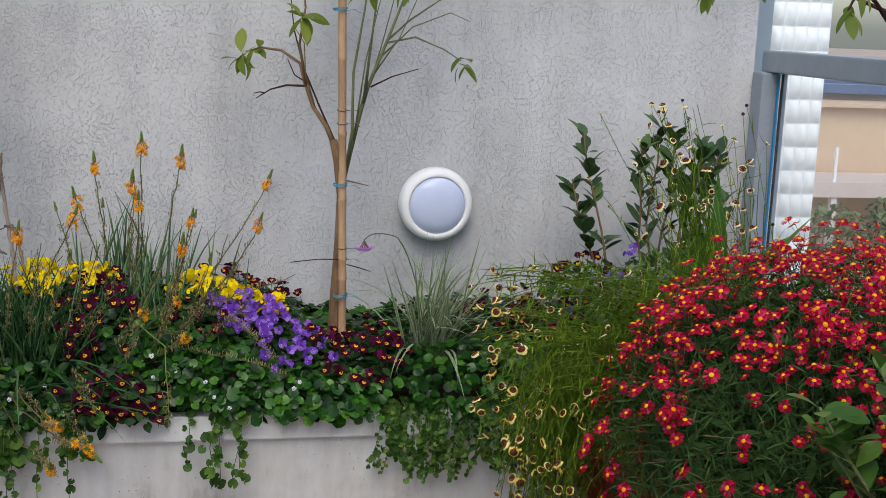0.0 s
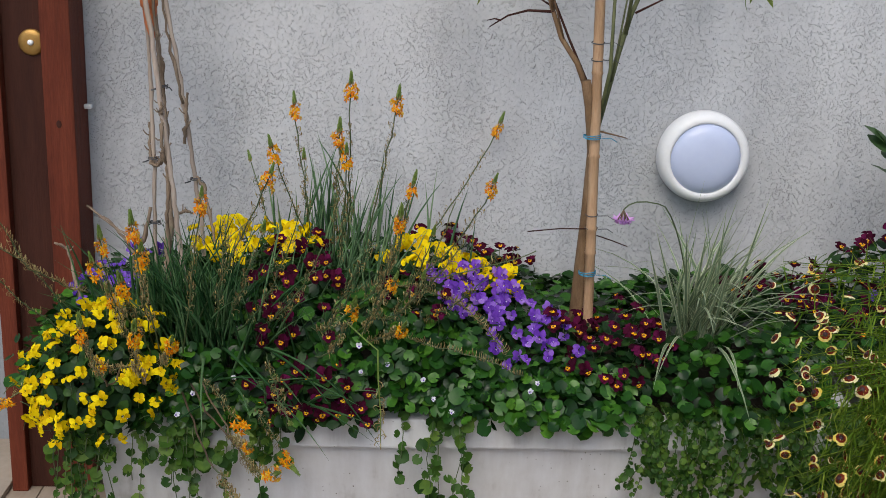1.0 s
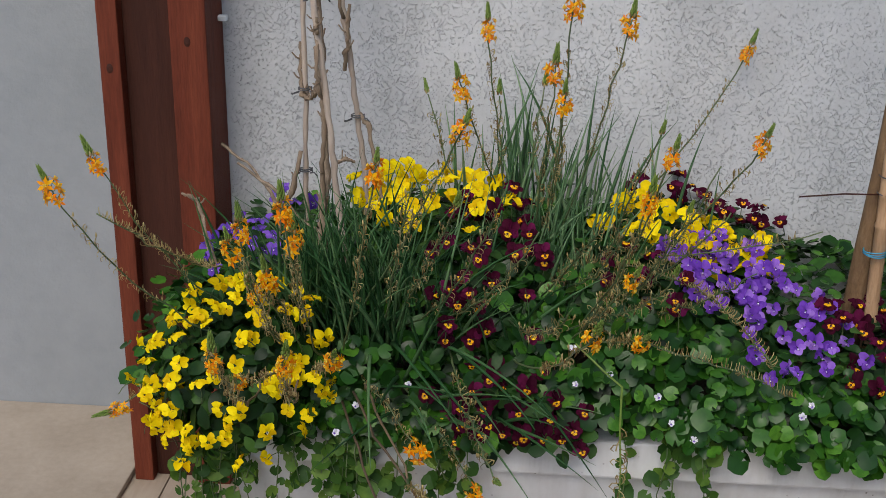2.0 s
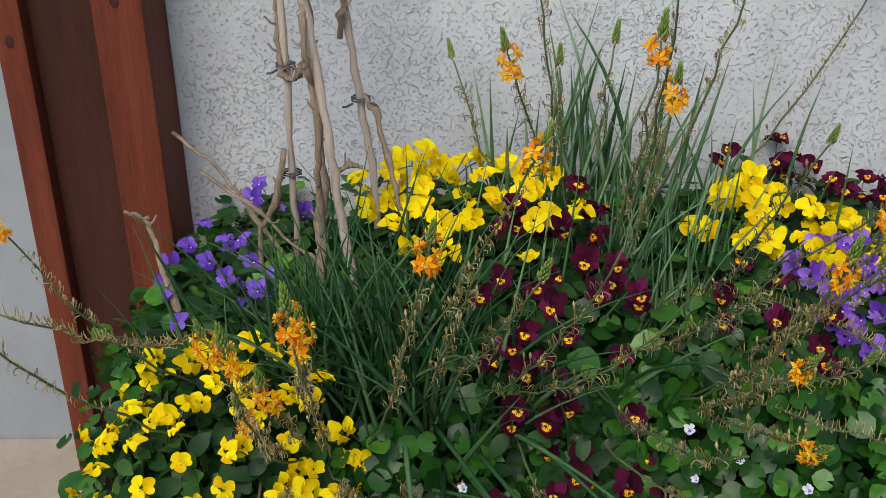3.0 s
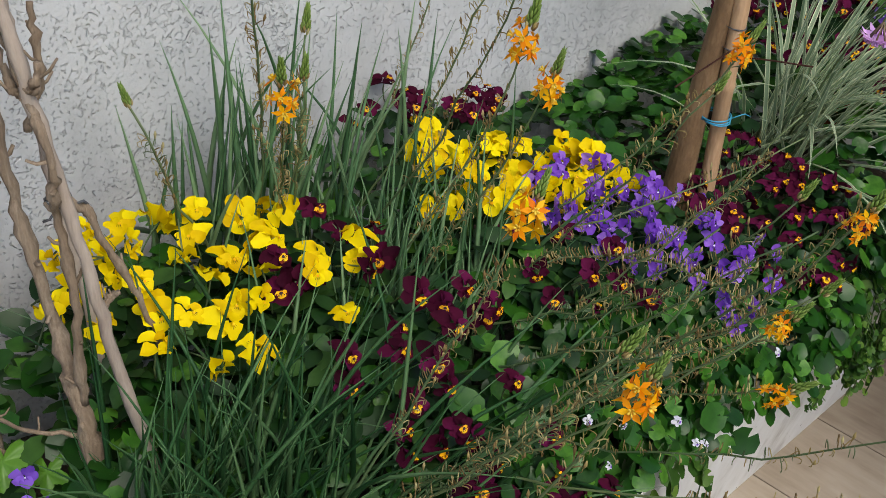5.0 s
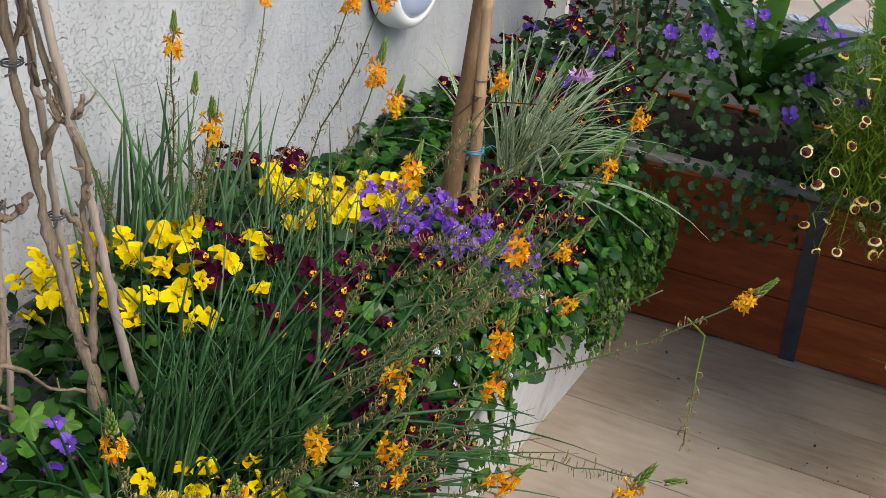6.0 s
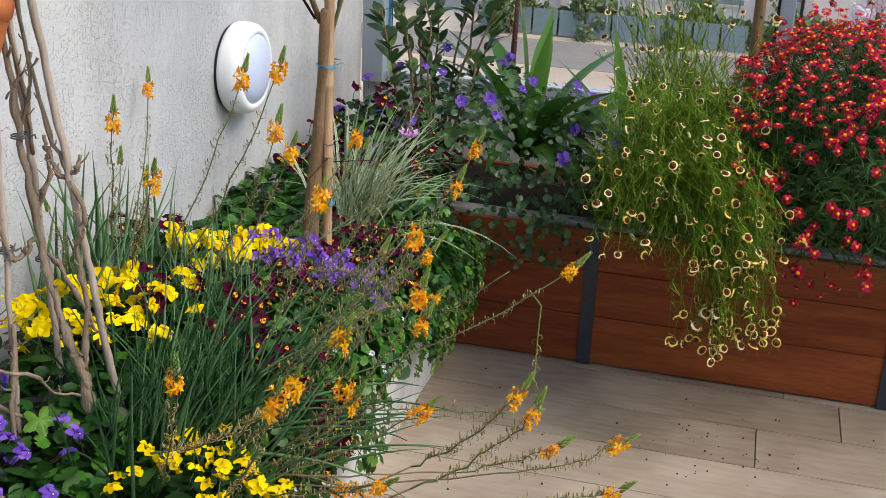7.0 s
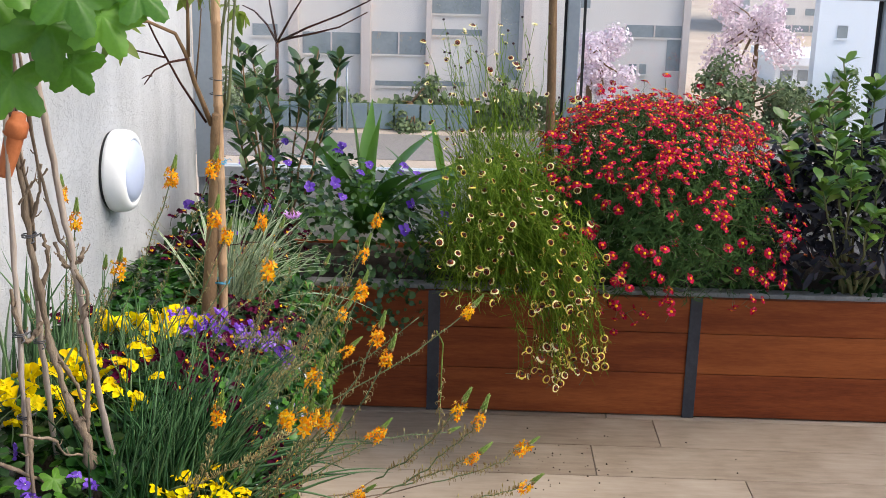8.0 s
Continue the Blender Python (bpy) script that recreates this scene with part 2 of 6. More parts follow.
LEAF_TRAIL = leafy("trailing_leaf", [(0.0, (0.018, 0.062, 0.009)), (0.6, (0.052, 0.130, 0.017)), (1.0, (0.14, 0.24, 0.036))], 0.5, 0.4, 0.25)
LEAF_TREE = leafy("tree_leaf", [(0.0, (0.11, 0.18, 0.026)), (1.0, (0.27, 0.33, 0.055))], 0.4, 0.55)
LEAF_VINE = leafy("vine_leaf", [(0.0, (0.045, 0.15, 0.012)), (1.0, (0.13, 0.30, 0.030))], 0.4, 0.45, grain=9)
LEAF_BLACK = leafy("black_purple_leaf", [(0.0, (0.008, 0.009, 0.012)), (0.7, (0.020, 0.020, 0.027)), (1.0, (0.042, 0.038, 0.05))], 0.45, 0.05, 0.22)
LEAF_SPOON = leafy("spoon_leaf", [(0.0, (0.042, 0.105, 0.016)), (0.6, (0.075, 0.165, 0.024)), (1.0, (0.17, 0.28, 0.05))], 0.35, 0.3, 0.4)
STEM_GREEN = leafy("green_stem", [(0.0, (0.055, 0.095, 0.035)), (1.0, (0.12, 0.16, 0.065))], 0.5, 0.1)
STEM_BROWN = leafy("brown_stem", [(0.0, (0.085, 0.055, 0.035)), (1.0, (0.19, 0.13, 0.075))], 0.6, 0.1)
SEED_BROWN = leafy("dry_pedicel", [(0.0, (0.17, 0.10, 0.035)), (0.5, (0.30, 0.225, 0.08)), (1.0, (0.44, 0.37, 0.17))], 0.7, 0.15)
BUD_GREEN = leafy("green_bud", [(0.0, (0.115, 0.20, 0.03)), (1.0, (0.24, 0.335, 0.075))], 0.5, 0.25)
PET_YELLOW = leafy("yellow_petal", [(0.0, (0.62, 0.385, 0.001)), (0.4, (0.76, 0.555, 0.002)), (1.0, (0.86, 0.70, 0.005))], 0.65, 0.24, 0.1)
PET_GOLD = leafy("gold_eye", [(0.0, (0.86, 0.40, 0.004)), (1.0, (0.90, 0.56, 0.010))], 0.6, 0.2, 0.2)
PET_MAROON = leafy("maroon_petal", [(0.0, (0.024, 0.002, 0.008)), (0.7, (0.064, 0.004, 0.022)), (1.0, (0.115, 0.008, 0.052))], 0.75, 0.25, 0.06)
PET_RUST = leafy("rust_petal", [(0.0, (0.10, 0.008, 0.004)), (1.0, (0.21, 0.030, 0.008))], 0.6, 0.2, 0.15)
PET_DARK = leafy("dark_whisker", [(0.0, (0.02, 0.004, 0.006)), (1.0, (0.04, 0.01, 0.01))], 0.6, 0.0)
PET_PURPLE = leafy("purple_petal", [(0.0, (0.13, 0.036, 0.38)), (0.6, (0.24, 0.085, 0.57)), (1.0, (0.42, 0.23, 0.72))], 0.55, 0.35, 0.12)
PET_LILAC = leafy("lilac_petal", [(0.0, (0.66, 0.32, 0.74)), (1.0, (0.82, 0.52, 0.86))], 0.5, 0.35, 0.2)
PET_VIOLET = leafy("violet_petal", [(0.0, (0.095, 0.030, 0.36)), (1.0, (0.24, 0.11, 0.58))], 0.5, 0.3, 0.2)
PET_WHITE = leafy("white_petal", [(0.0, (0.62, 0.60, 0.72)), (1.0, (0.80, 0.80, 0.82))], 0.5, 0.3, 0.2)
PET_ORANGE = leafy("orange_petal", [(0.0, (0.80, 0.19, 0.002)), (0.6, (0.88, 0.36, 0.003)), (1.0, (0.92, 0.52, 0.006))], 0.5, 0.35, 0.2)
PET_CREAM = leafy("cream_petal", [(0.0, (0.80, 0.68, 0.20)), (0.5, (0.84, 0.76, 0.36)), (1.0, (0.87, 0.82, 0.56))], 0.55, 0.3, 0.2)
PET_RED = leafy("red_petal", [(0.0, (0.15, 0.001, 0.010)), (0.4, (0.38, 0.003, 0.026)), (0.8, (0.50, 0.008, 0.060)), (1.0, (0.58, 0.05, 0.13))], 0.6, 0.3, 0.08)
DISC_ORANGE = leafy("orange_disc", [(0.0, (0.78, 0.24, 0.004)), (1.0, (0.88, 0.46, 0.012))], 0.7, 0.1, 0.1)
PET_STRAW = leafy("straw_petal", [(0.0, (0.76, 0.58, 0.07)), (1.0, (0.84, 0.72, 0.24))], 0.55, 0.3, 0.2)
STAMEN = leafy("yellow_stamen", [(0.0, (0.75, 0.42, 0.02)), (1.0, (0.85, 0.62, 0.08))], 0.7, 0.2)
BLOSSOM = leafy("pale_blossom", [(0.0, (0.62, 0.50, 0.58)), (1.0, (0.84, 0.75, 0.80))], 0.8, 0.2)
# Lightened green: distance haze is put into the colour.
FAR_HAZED_GREEN = leafy("hazed_far_foliage", [(0.0, (0.085, 0.125, 0.055)), (1.0, (0.19, 0.24, 0.11))], 0.8, 0.1)
FAR_BEIGE = plain("beige_facade", [(0.3, (0.60, 0.56, 0.53)), (0.7, (0.68, 0.64, 0.61))], 0.4, 0.9)
FAR_PALE = plain("pale_blue_facade", [(0.3, (0.68, 0.73, 0.80)), (0.7, (0.76, 0.80, 0.85))], 0.4, 0.9)
FAR_TAN = plain("tan_facade", [(0.3, (0.50, 0.38, 0.26)), (0.7, (0.58, 0.45, 0.32))], 0.3, 0.9)
FAR_PILLAR = plain("rose_pillar", [(0.3, (0.52, 0.45, 0.42)), (0.7, (0.60, 0.53, 0.50))], 0.6, 0.9)
FAR_WINDOW = plain("far_window_glass", [(0.3, (0.17, 0.20, 0.22)), (0.7, (0.28, 0.32, 0.34))], 0.9, 0.2, spec=0.6)
FAR_GROUND = plain("far_ground", [(0.3, (0.32, 0.25, 0.19)), (0.5, (0.43, 0.35, 0.28)), (0.7, (0.52, 0.44, 0.35))], 0.05, 0.95)
FAR_ROAD = plain("asphalt", [(0.3, (0.17, 0.155, 0.145)), (0.7, (0.24, 0.22, 0.205))], 0.5, 0.9)
PUFFY = plain("white_cushioned_tile", [(0.3, (0.76, 0.84, 0.87)), (0.7, (0.82, 0.88, 0.90))], 3, 0.5)
SOLAR = plain("solar_cells", [(0.3, (0.05, 0.09, 0.19)), (0.7, (0.09, 0.15, 0.28))], 1.5, 0.25)
FENCE_TEAL = plain("teal_fence", [(0.3, (0.15, 0.20, 0.22)), (0.7, (0.20, 0.25, 0.27))], 2, 0.7)


# ---- mesh tools ----
class Build:
    """Gathers pieces into one mesh."""

    def __init__(self):
        self.v, self.f, self.m, self.n = [], [], [], 0

    def add(self, piece, m=None, slot=None):
        v, f, s = piece
        if m is not None:
            a = np.array(m)
            v = v @ a[:3, :3].T + a[:3, 3]
        self.v.append(v)
        k = self.n
        self.f += [tuple(i + k for i in face) for face in f]
        self.m += s if slot is None else [slot] * len(f)
        self.n += len(v)
        return self

    def piece(self):
        return np.concatenate(self.v), self.f, self.m

    def mesh(self, name, mats, smooth=True):
        me = bpy.data.meshes.new(name)
        me.from_pydata(np.concatenate(self.v).tolist() if self.v else [], [], self.f)
        for m in mats:
            me.materials.append(m)
        me.polygons.foreach_set("material_index", self.m)
        me.polygons.foreach_set("use_smooth", [smooth] * len(self.f))
        me.update()
        return me


def thing(name, at, label, category, group="", kind=""):
    """An empty at the base of a thing, which its parts hang from."""
    ob = new(name)
    ob.empty_display_size = 0.05
    ob.matrix_world = Matrix.Translation(at)
    return tagged(ob, label, category, group, kind)


def hang(name, mesh, parent, m=None, label="", kind=""):
    """A part: a mesh under its thing; m in world space."""
    ob = new(name, mesh)
    up = parent
    base = Matrix()
    while up is not None:
        base = up.matrix_basis @ base
        up = up.parent
    ob.parent = parent
    ob.matrix_basis = base.inverted() @ (m if m is not None else Matrix())
    if label or kind:
        tagged(ob, label, kind=kind)
    return ob


def box_piece(x0, x1, y0, y1, z0, z1, bevel=0.0, slot=0):
    if bevel <= 0:
        v = np.array([(x, y, z) for x in (x0, x1) for y in (y0, y1) for z in (z0, z1)], float)
        f = [(0, 1, 3, 2), (4, 6, 7, 5), (0, 4, 5, 1), (2, 3, 7, 6), (0, 2, 6, 4), (1, 5, 7, 3)]
        return v, f, [slot] * 6
    bm = bmesh.new()
    bmesh.ops.create_cube(bm, size=1, matrix=Matrix.Translation(((x0 + x1) / 2, (y0 + y1) / 2, (z0 + z1) / 2)) @ Matrix.Diagonal((x1 - x0, y1 - y0, z1 - z0, 1)))
    bmesh.ops.bevel(bm, geom=bm.edges[:], offset=bevel, segments=2, affect="EDGES", profile=0.6)
    bm.verts.index_update()
    out = np.array([p.co[:] for p in bm.verts]), [tuple(q.index for q in p.verts) for p in bm.faces], [slot] * len(bm.faces)
    bm.free()
    return out


def solid(name, piece, mat, label="", category="", kind="", parent=None, smooth=False):
    me = Build().add(piece).mesh(name, [mat] if not isinstance(mat, list) else mat, smooth)
    if parent is not None:
        return hang(name, me, parent, None, label)
    return tagged(new(name, me), label, category, kind=kind)


def tube(points, radii, sides=6, slot=0):
    """A round rod along points; radii one number or one a point."""
    p = np.array(points, float)
    k = len(p)
    r = np.full(k, radii) if isinstance(radii, (int, float)) else np.array(radii, float)
    t = np.gradient(p, axis=0)
    t /= np.linalg.norm(t, axis=1)[:, None] + 1e-9
    ref = np.array((0.31, 0.93, 0.17)) if abs(t[:, 1]).mean() < 0.8 else np.array((0.95, 0.2, 0.2))
    u = np.cross(t, ref)
    u /= np.linalg.norm(u, axis=1)[:, None] + 1e-9
    w = np.cross(t, u)
    a = np.linspace(0, 2 * np.pi, sides, endpoint=False)
    v = (p[:, None] + r[:, None, None] * (np.cos(a)[None, :, None] * u[:, None] + np.sin(a)[None, :, None] * w[:, None])).reshape(-1, 3)
    f = [(i * sides + j, i * sides + (j + 1) % sides, (i + 1) * sides + (j + 1) % sides, (i + 1) * sides + j) for i in range(k - 1) for j in range(sides)]
    f += [tuple(range(sides - 1, -1, -1)), tuple(range((k - 1) * sides, k * sides))]
    return v, f, [slot] * len(f)


def bezier(a, b, c, n=10):
    s = np.linspace(0, 1, n)[:, None]
    a, b, c = (np.array(q, float) for q in (a, b, c))
    return (1 - s) ** 2 * a + 2 * s * (1 - s) * b + s ** 2 * c


def wobble(points, amount, rng):
    p = np.array(points, float)
    j = rng.normal(0, amount, p.shape)
    j[0] = j[-1] = 0
    return p + j


def blade(length, width, shape="lance", fold=0.2, curl=0.3, rows=5, edge=None, slot=0):
    """A leaf blade from the origin along +Y, face up +Z; curl bends it down, fold lifts its sides. edge: slot of a coloured margin."""
    s = np.linspace(0, 1, rows + 1)
    w = {"lance": np.sin(np.pi * np.clip(s * 0.97 + 0.02, 0, 1)) ** 0.8, "oval": np.sin(np.pi * np.clip(s * 0.98 + 0.01, 0, 1)) ** 0.55,
         "spoon": np.sin(np.pi * np.clip(s, 0.01, 0.99) ** 1.7) ** 0.7, "strap": np.clip(np.minimum(1.0, (1.02 - s) * 2.6), 0.02, 1) * (0.8 + 0.2 * np.sin(np.pi * s))}[shape] * width / 2
    ang = -curl * s
    step = length / rows
    y = np.concatenate([[0], np.cumsum(np.cos(ang[1:]) * step)])
    z = np.concatenate([[0], np.cumsum(np.sin(ang[1:]) * step)])
    cols = (-1, -0.68, 0, 0.68, 1) if edge is not None else (-1, 0, 1)
    v = np.array([(c * w[i], y[i], z[i] + abs(c) * w[i] * fold) for i in range(rows + 1) for c in cols])
    k = len(cols)
    f, m = [], []
    for i in range(rows):
        for j in range(k - 1):
            f.append((i * k + j, i * k + j + 1, (i + 1) * k + j + 1, (i + 1) * k + j))
            m.append(edge if edge is not None and j in (0, k - 2) else slot)
    return v, f, m


def round_leaf(r, cup=0.25, rim=9, notch=True, slot=0):
    """A kidney-shaped leaf; its stalk meets it near one side."""
    a = np.linspace(0.25 if notch else 0, 2 * np.pi - (0.25 if notch else 2 * np.pi / rim), rim) - np.pi / 2
    rr = r * (1 + 0.06 * np.sin(a * 5))
    out = np.stack([np.cos(a) * rr, np.sin(a) * rr + r * 0.2, np.full(rim, cup * r * 0.5)], 1)
    mid = out * 0.55
    mid[:, 2] = cup * r * 0.1
    v = np.concatenate([[(0, -r * 0.1, 0)], mid, out])
    f = [(0, 1 + i, 2 + i) for i in range(rim - 1)] + [(1 + i, 1 + rim + i, 2 + rim + i, 2 + i) for i in range(rim - 1)]
    if not notch:
        f += [(0, rim, 1), (rim, 2 * rim, 1 + rim, 1)]
    return v, f, [slot] * len(f)


def petal(cx, cy, rx, ry, turn, z, slot, dish=0.12, rim=13, rng=None):
    a = np.linspace(0, 2 * np.pi, rim, endpoint=False)
    x, y = np.cos(a) * rx, np.sin(a) * ry
    zz = z + dish * np.sin(a * 2 + 1) * 0.5
    if rng is not None:
        u, w = rng.uniform(0, 6, 2)
        k = 1 + 0.05 * np.sin(3 * a + u) + 0.03 * np.sin(5 * a + w)
        x, y = x * k, y * k
        zz = zz + 0.06 * np.sin(4 * a + w) + 0.03 * np.sin(7 * a + u)
    c, s = math.cos(turn), math.sin(turn)
    out = np.stack([cx + x * c - y * s, cy + x * s + y * c, zz], 1)
    v = np.concatenate([[(cx, cy, z - dish * 0.6)], out])
    f = [(0, 1 + i, 1 + (i + 1) % rim) for i in range(rim)]
    return v, f, [slot] * rim


def pansy(r, seed, faced):
    """A pansy that faces +Z, its top towards +Y, with a short stalk. Slots: petal, lower petal, eye, whisker, stalk."""
    rng = np.random.default_rng(seed)
    b = Build()
    j = lambda: rng.normal(0, 0.05)
    b.add(petal(-0.36 + j(), 0.52 + j(), 0.45, 0.49, 0.4, -0.12, 0, 0.34, rng=rng))
    b.add(petal(0.36 + j(), 0.52 + j(), 0.45, 0.49, -0.4, -0.06, 0, 0.34, rng=rng))
    b.add(petal(-0.48 + j(), -0.08 + j(), 0.43, 0.36, 0.25, 0.02, 0, 0.32, rng=rng))
    b.add(petal(0.48 + j(), -0.08 + j(), 0.43, 0.36, -0.25, 0.05, 0, 0.32, rng=rng))
    b.add(petal(j(), -0.44 + j(), 0.48, 0.40, 0, 0.09, 0 if faced else 1, 0.32, rng=rng))
    if faced:
        b.add(petal(0, -0.29, 0.34, 0.29, 0, 0.180, 1, 0.0, 9, rng))
        for x, y, rx, ry, turn in ((-0.19, -0.17, 0.15, 0.11, 0.3), (0.19, -0.17, 0.15, 0.11, -0.3), (0, -0.36, 0.24, 0.16, 0), (0, -0.22, 0.16, 0.12, 0)):
            b.add(petal(x + j() * 0.5, y + j() * 0.5, rx, ry, turn, 0.235, 2, 0.0, 9, rng))
        b.add(petal(0, -0.225, 0.112, 0.09, 0, 0.31, 3, 0.0, 7))
        for x in (-0.14, 0.0, 0.14):
            b.add(petal(x, -0.34, 0.022, 0.10, x * 2.2, 0.31, 3, 0.0, 4))
    else:
        b.add(petal(0, -0.16, 0.09, 0.08, 0, 0.17, 2, 0.02, 6) if r > 0.012 else petal(0, -0.20, 0.30, 0.22, 0, 0.17, 2, 0.02, 7))
        if r > 0.012:
            for x in (-0.10, 0, 0.10):
                b.add(petal(x, -0.30, 0.014, 0.085, x * 2.5, 0.16, 3, 0.0, 4))
    v, f, m = b.piece()
    v = v.copy()
    v[:, 2] += rng.uniform(-0.70, 0.15) * v[:, 0] ** 2 + rng.uniform(-0.65, 0.30) * np.maximum(v[:, 1], 0) ** 2 + rng.uniform(-0.45, 0.10) * np.minimum(v[:, 1] + 0.2, 0) ** 2 + rng.normal(0, 0.12) * v[:, 0]
    out = Build().add((v * r, f, m))
    out.add(tube(bezier((0, 0, -0.1 * r), (0, 0, -1.2 * r), (0, -0.9 * r, -2.2 * r), 4), r * 0.06, 3, 4))
    return out


def ray_flower(r, petals, inner, mid, cone=0.25, droop=0.1, notch=0.0, seed=0, fat=0.64):
    """A daisy facing +Z: rays in slot 0, ring in slot 1 to radius mid, disc in slot 2 to radius inner, stalk in slot 3."""
    rng = np.random.default_rng(seed)
    b = Build()
    w = 2 * math.pi / petals * fat
    for i in range(petals):
        a = 2 * math.pi * i / petals + rng.normal(0, 0.06)
        k = 1 + rng.normal(0, 0.07)
        pts = []
        for rad, half in ((inner * 0.8, 0.35), (mid, 0.85), (0.86 * k, 1.0)):
            for sgn in (-1, 1):
                q = a + sgn * half * w
                pts.append((math.cos(q) * rad, math.sin(q) * rad, -droop * rad * rad + 0.02 * sgn))
        pts.append((math.cos(a) * k * (1 - notch), math.sin(a) * k * (1 - notch), -droop * 1.05))
        b.add((np.array(pts), [(0, 1, 3, 2), (2, 3, 5, 4), (4, 5, 6)], [1 if mid > inner else 0, 0, 0]))
    n = 9
    ang = np.linspace(0, 2 * np.pi, n, endpoint=False)
    ring = np.stack([np.cos(ang) * inner, np.sin(ang) * inner, np.full(n, 0.02)], 1)
    ring2 = ring * np.array((0.6, 0.6, 1)) + np.array((0, 0, cone * 0.75 * inner))
    b.add((np.concatenate([ring, ring2, [(0, 0, cone * inner)]]),
           [(i, (i + 1) % n, n + (i + 1) % n, n + i) for i in range(n)] + [(n + i, n + (i + 1) % n, 2 * n) for i in range(n)], [2] * (2 * n)))
    v, f, m = b.piece()
    out = Build().add((v * r, f, m))
    out.add(tube(bezier((0, 0, -0.05 * r), (0, 0, -1.5 * r), (0, -0.6 * r, -3.2 * r), 4), r * 0.05, 3, 3))
    return out


def star(r, seed):
    """A small six-pointed star flower facing +Z with bearded stamens. Slots: petal, stamen."""
    rng = np.random.default_rng(seed)
    b = Build()
    for i in range(6):
        b.add(blade(r, r * 0.44, "lance", 0.15, 0.35 + rng.normal(0, 0.2), 2), Euler((0.35, 0, i * math.pi / 3 + rng.normal(0, 0.1))).to_matrix().to_4x4(), 0)
    for i in range(5):
        a = i * 1.257
        b.add(tube([(0, 0, 0), (math.cos(a) * r * 0.22, math.sin(a) * r * 0.22, r * 0.45)], r * 0.09, 3), None, 1)
    return b.piece()


def facing(at, normal, up=(0, 0, 1), size=1.0, spin=0.0):
    """The pose of a flower or leaf whose +Z looks along normal and whose +Y leans to up."""
    z = Vector(normal).normalized()
    y = Vector(up) - z * Vector(up).dot(z)
    if y.length < 1e-3:
        y = Vector((0, 1, 0)) - z * z.y
    y.normalize()
    x = y.cross(z)
    m = Matrix(((x.x, y.x, z.x, at[0]), (x.y, y.y, z.y, at[1]), (x.z, y.z, z.z, at[2]), (0, 0, 0, 1)))
    return m @ Matrix.Rotation(spin, 4, "Z") @ Matrix.Scale(size, 4)


def aimed(at, direction, roll=0.0, size=1.0):
    """The pose of a blade whose +Y runs along direction, its face turned up where it can be."""
    y = Vector(direction).normalized()
    z = Vector((0, 0, 1)) - y * y.z
    if z.length < 1e-3:
        z = Vector((1, 0, 0))
    z.normalize()
    x = y.cross(z)
    m = Matrix(((x.x, y.x, z.x, at[0]), (x.y, y.y, z.y, at[1]), (x.z, y.z, z.z, at[2]), (0, 0, 0, 1)))
    return m @ Matrix.Rotation(roll, 4, "Y") @ Matrix.Scale(size, 4)


# ---- structure ----
wall_north = solid("wall_north", box_piece(-1.70, 1.13, 0, 0.2, -0.3, 3.2), STUCCO, "light grey wall of dragged stucco behind the planter", "wall", "structure")
wall_recess = solid("wall_recess", box_piece(-5.0, -1.70, 0.17, 0.37, -0.3, 3.2), BASE_WALL, "pale grey rendered wall beyond the red post", "wall", "structure")
doorstep = solid("doorstep", box_piece(-3.2, -1.885, -0.75, 0.168, 0.001, 0.018, 0.004), STONE, "pale beige stone doorstep beside the post", "doorstep", "structure")
wall_west = solid("wall_west", box_piece(-5.2, -5.0, -5.5, 0.37, -0.3, 1.1), BASE_WALL, "low pale grey rendered wall closing the terrace", "wall", "structure")
wall_south = solid("wall_south", box_piece(-5.2, -0.1, -5.7, -5.5, -0.3, 1.1), BASE_WALL, "low pale grey rendered wall behind the terrace", "wall", "structure")
# Unseen wall, added to keep sky light off the daisy end of the planter.
wall_house = solid("wall_house", box_piece(-0.1, 1.3, -5.7, -4.6, -0.3, 3.0), BASE_WALL, "unseen wall added at the terrace end to block sky light", "wall", "structure")
floor = solid("floor", box_piece(-5.0, 1.26, -5.5, 0.17, -0.3, -0.010), GROUT, "terrace floor of pale wood-look porcelain planks", "floor", "structure")
parapet = solid("parapet", box_piece(1.16, 1.26, -5.5, 0.0, -0.01, 0.70, 0.004), STUCCO, "low grey stucco parapet under the glass railing", "parapet", "structure")


def lathe(profile, seg=40, slots=None):
    """A turned body about the Z axis from (radius, height) pairs."""
    a = np.linspace(0, 2 * np.pi, seg, endpoint=False)
    v = np.concatenate([np.stack([np.cos(a) * r, np.sin(a) * r, np.full(seg, h)], 1) for r, h in profile])
    f, m = [], []
    for i in range(len(profile) - 1):
        for j in range(seg):
            f.append((i * seg + j, i * seg + (j + 1) % seg, (i + 1) * seg + (j + 1) % seg, (i + 1) * seg + j))
            m.append(0 if slots is None else slots[i])
    return v, f, m


OUT_OF_WALL = Matrix.Rotation(radians(90), 4, "X")


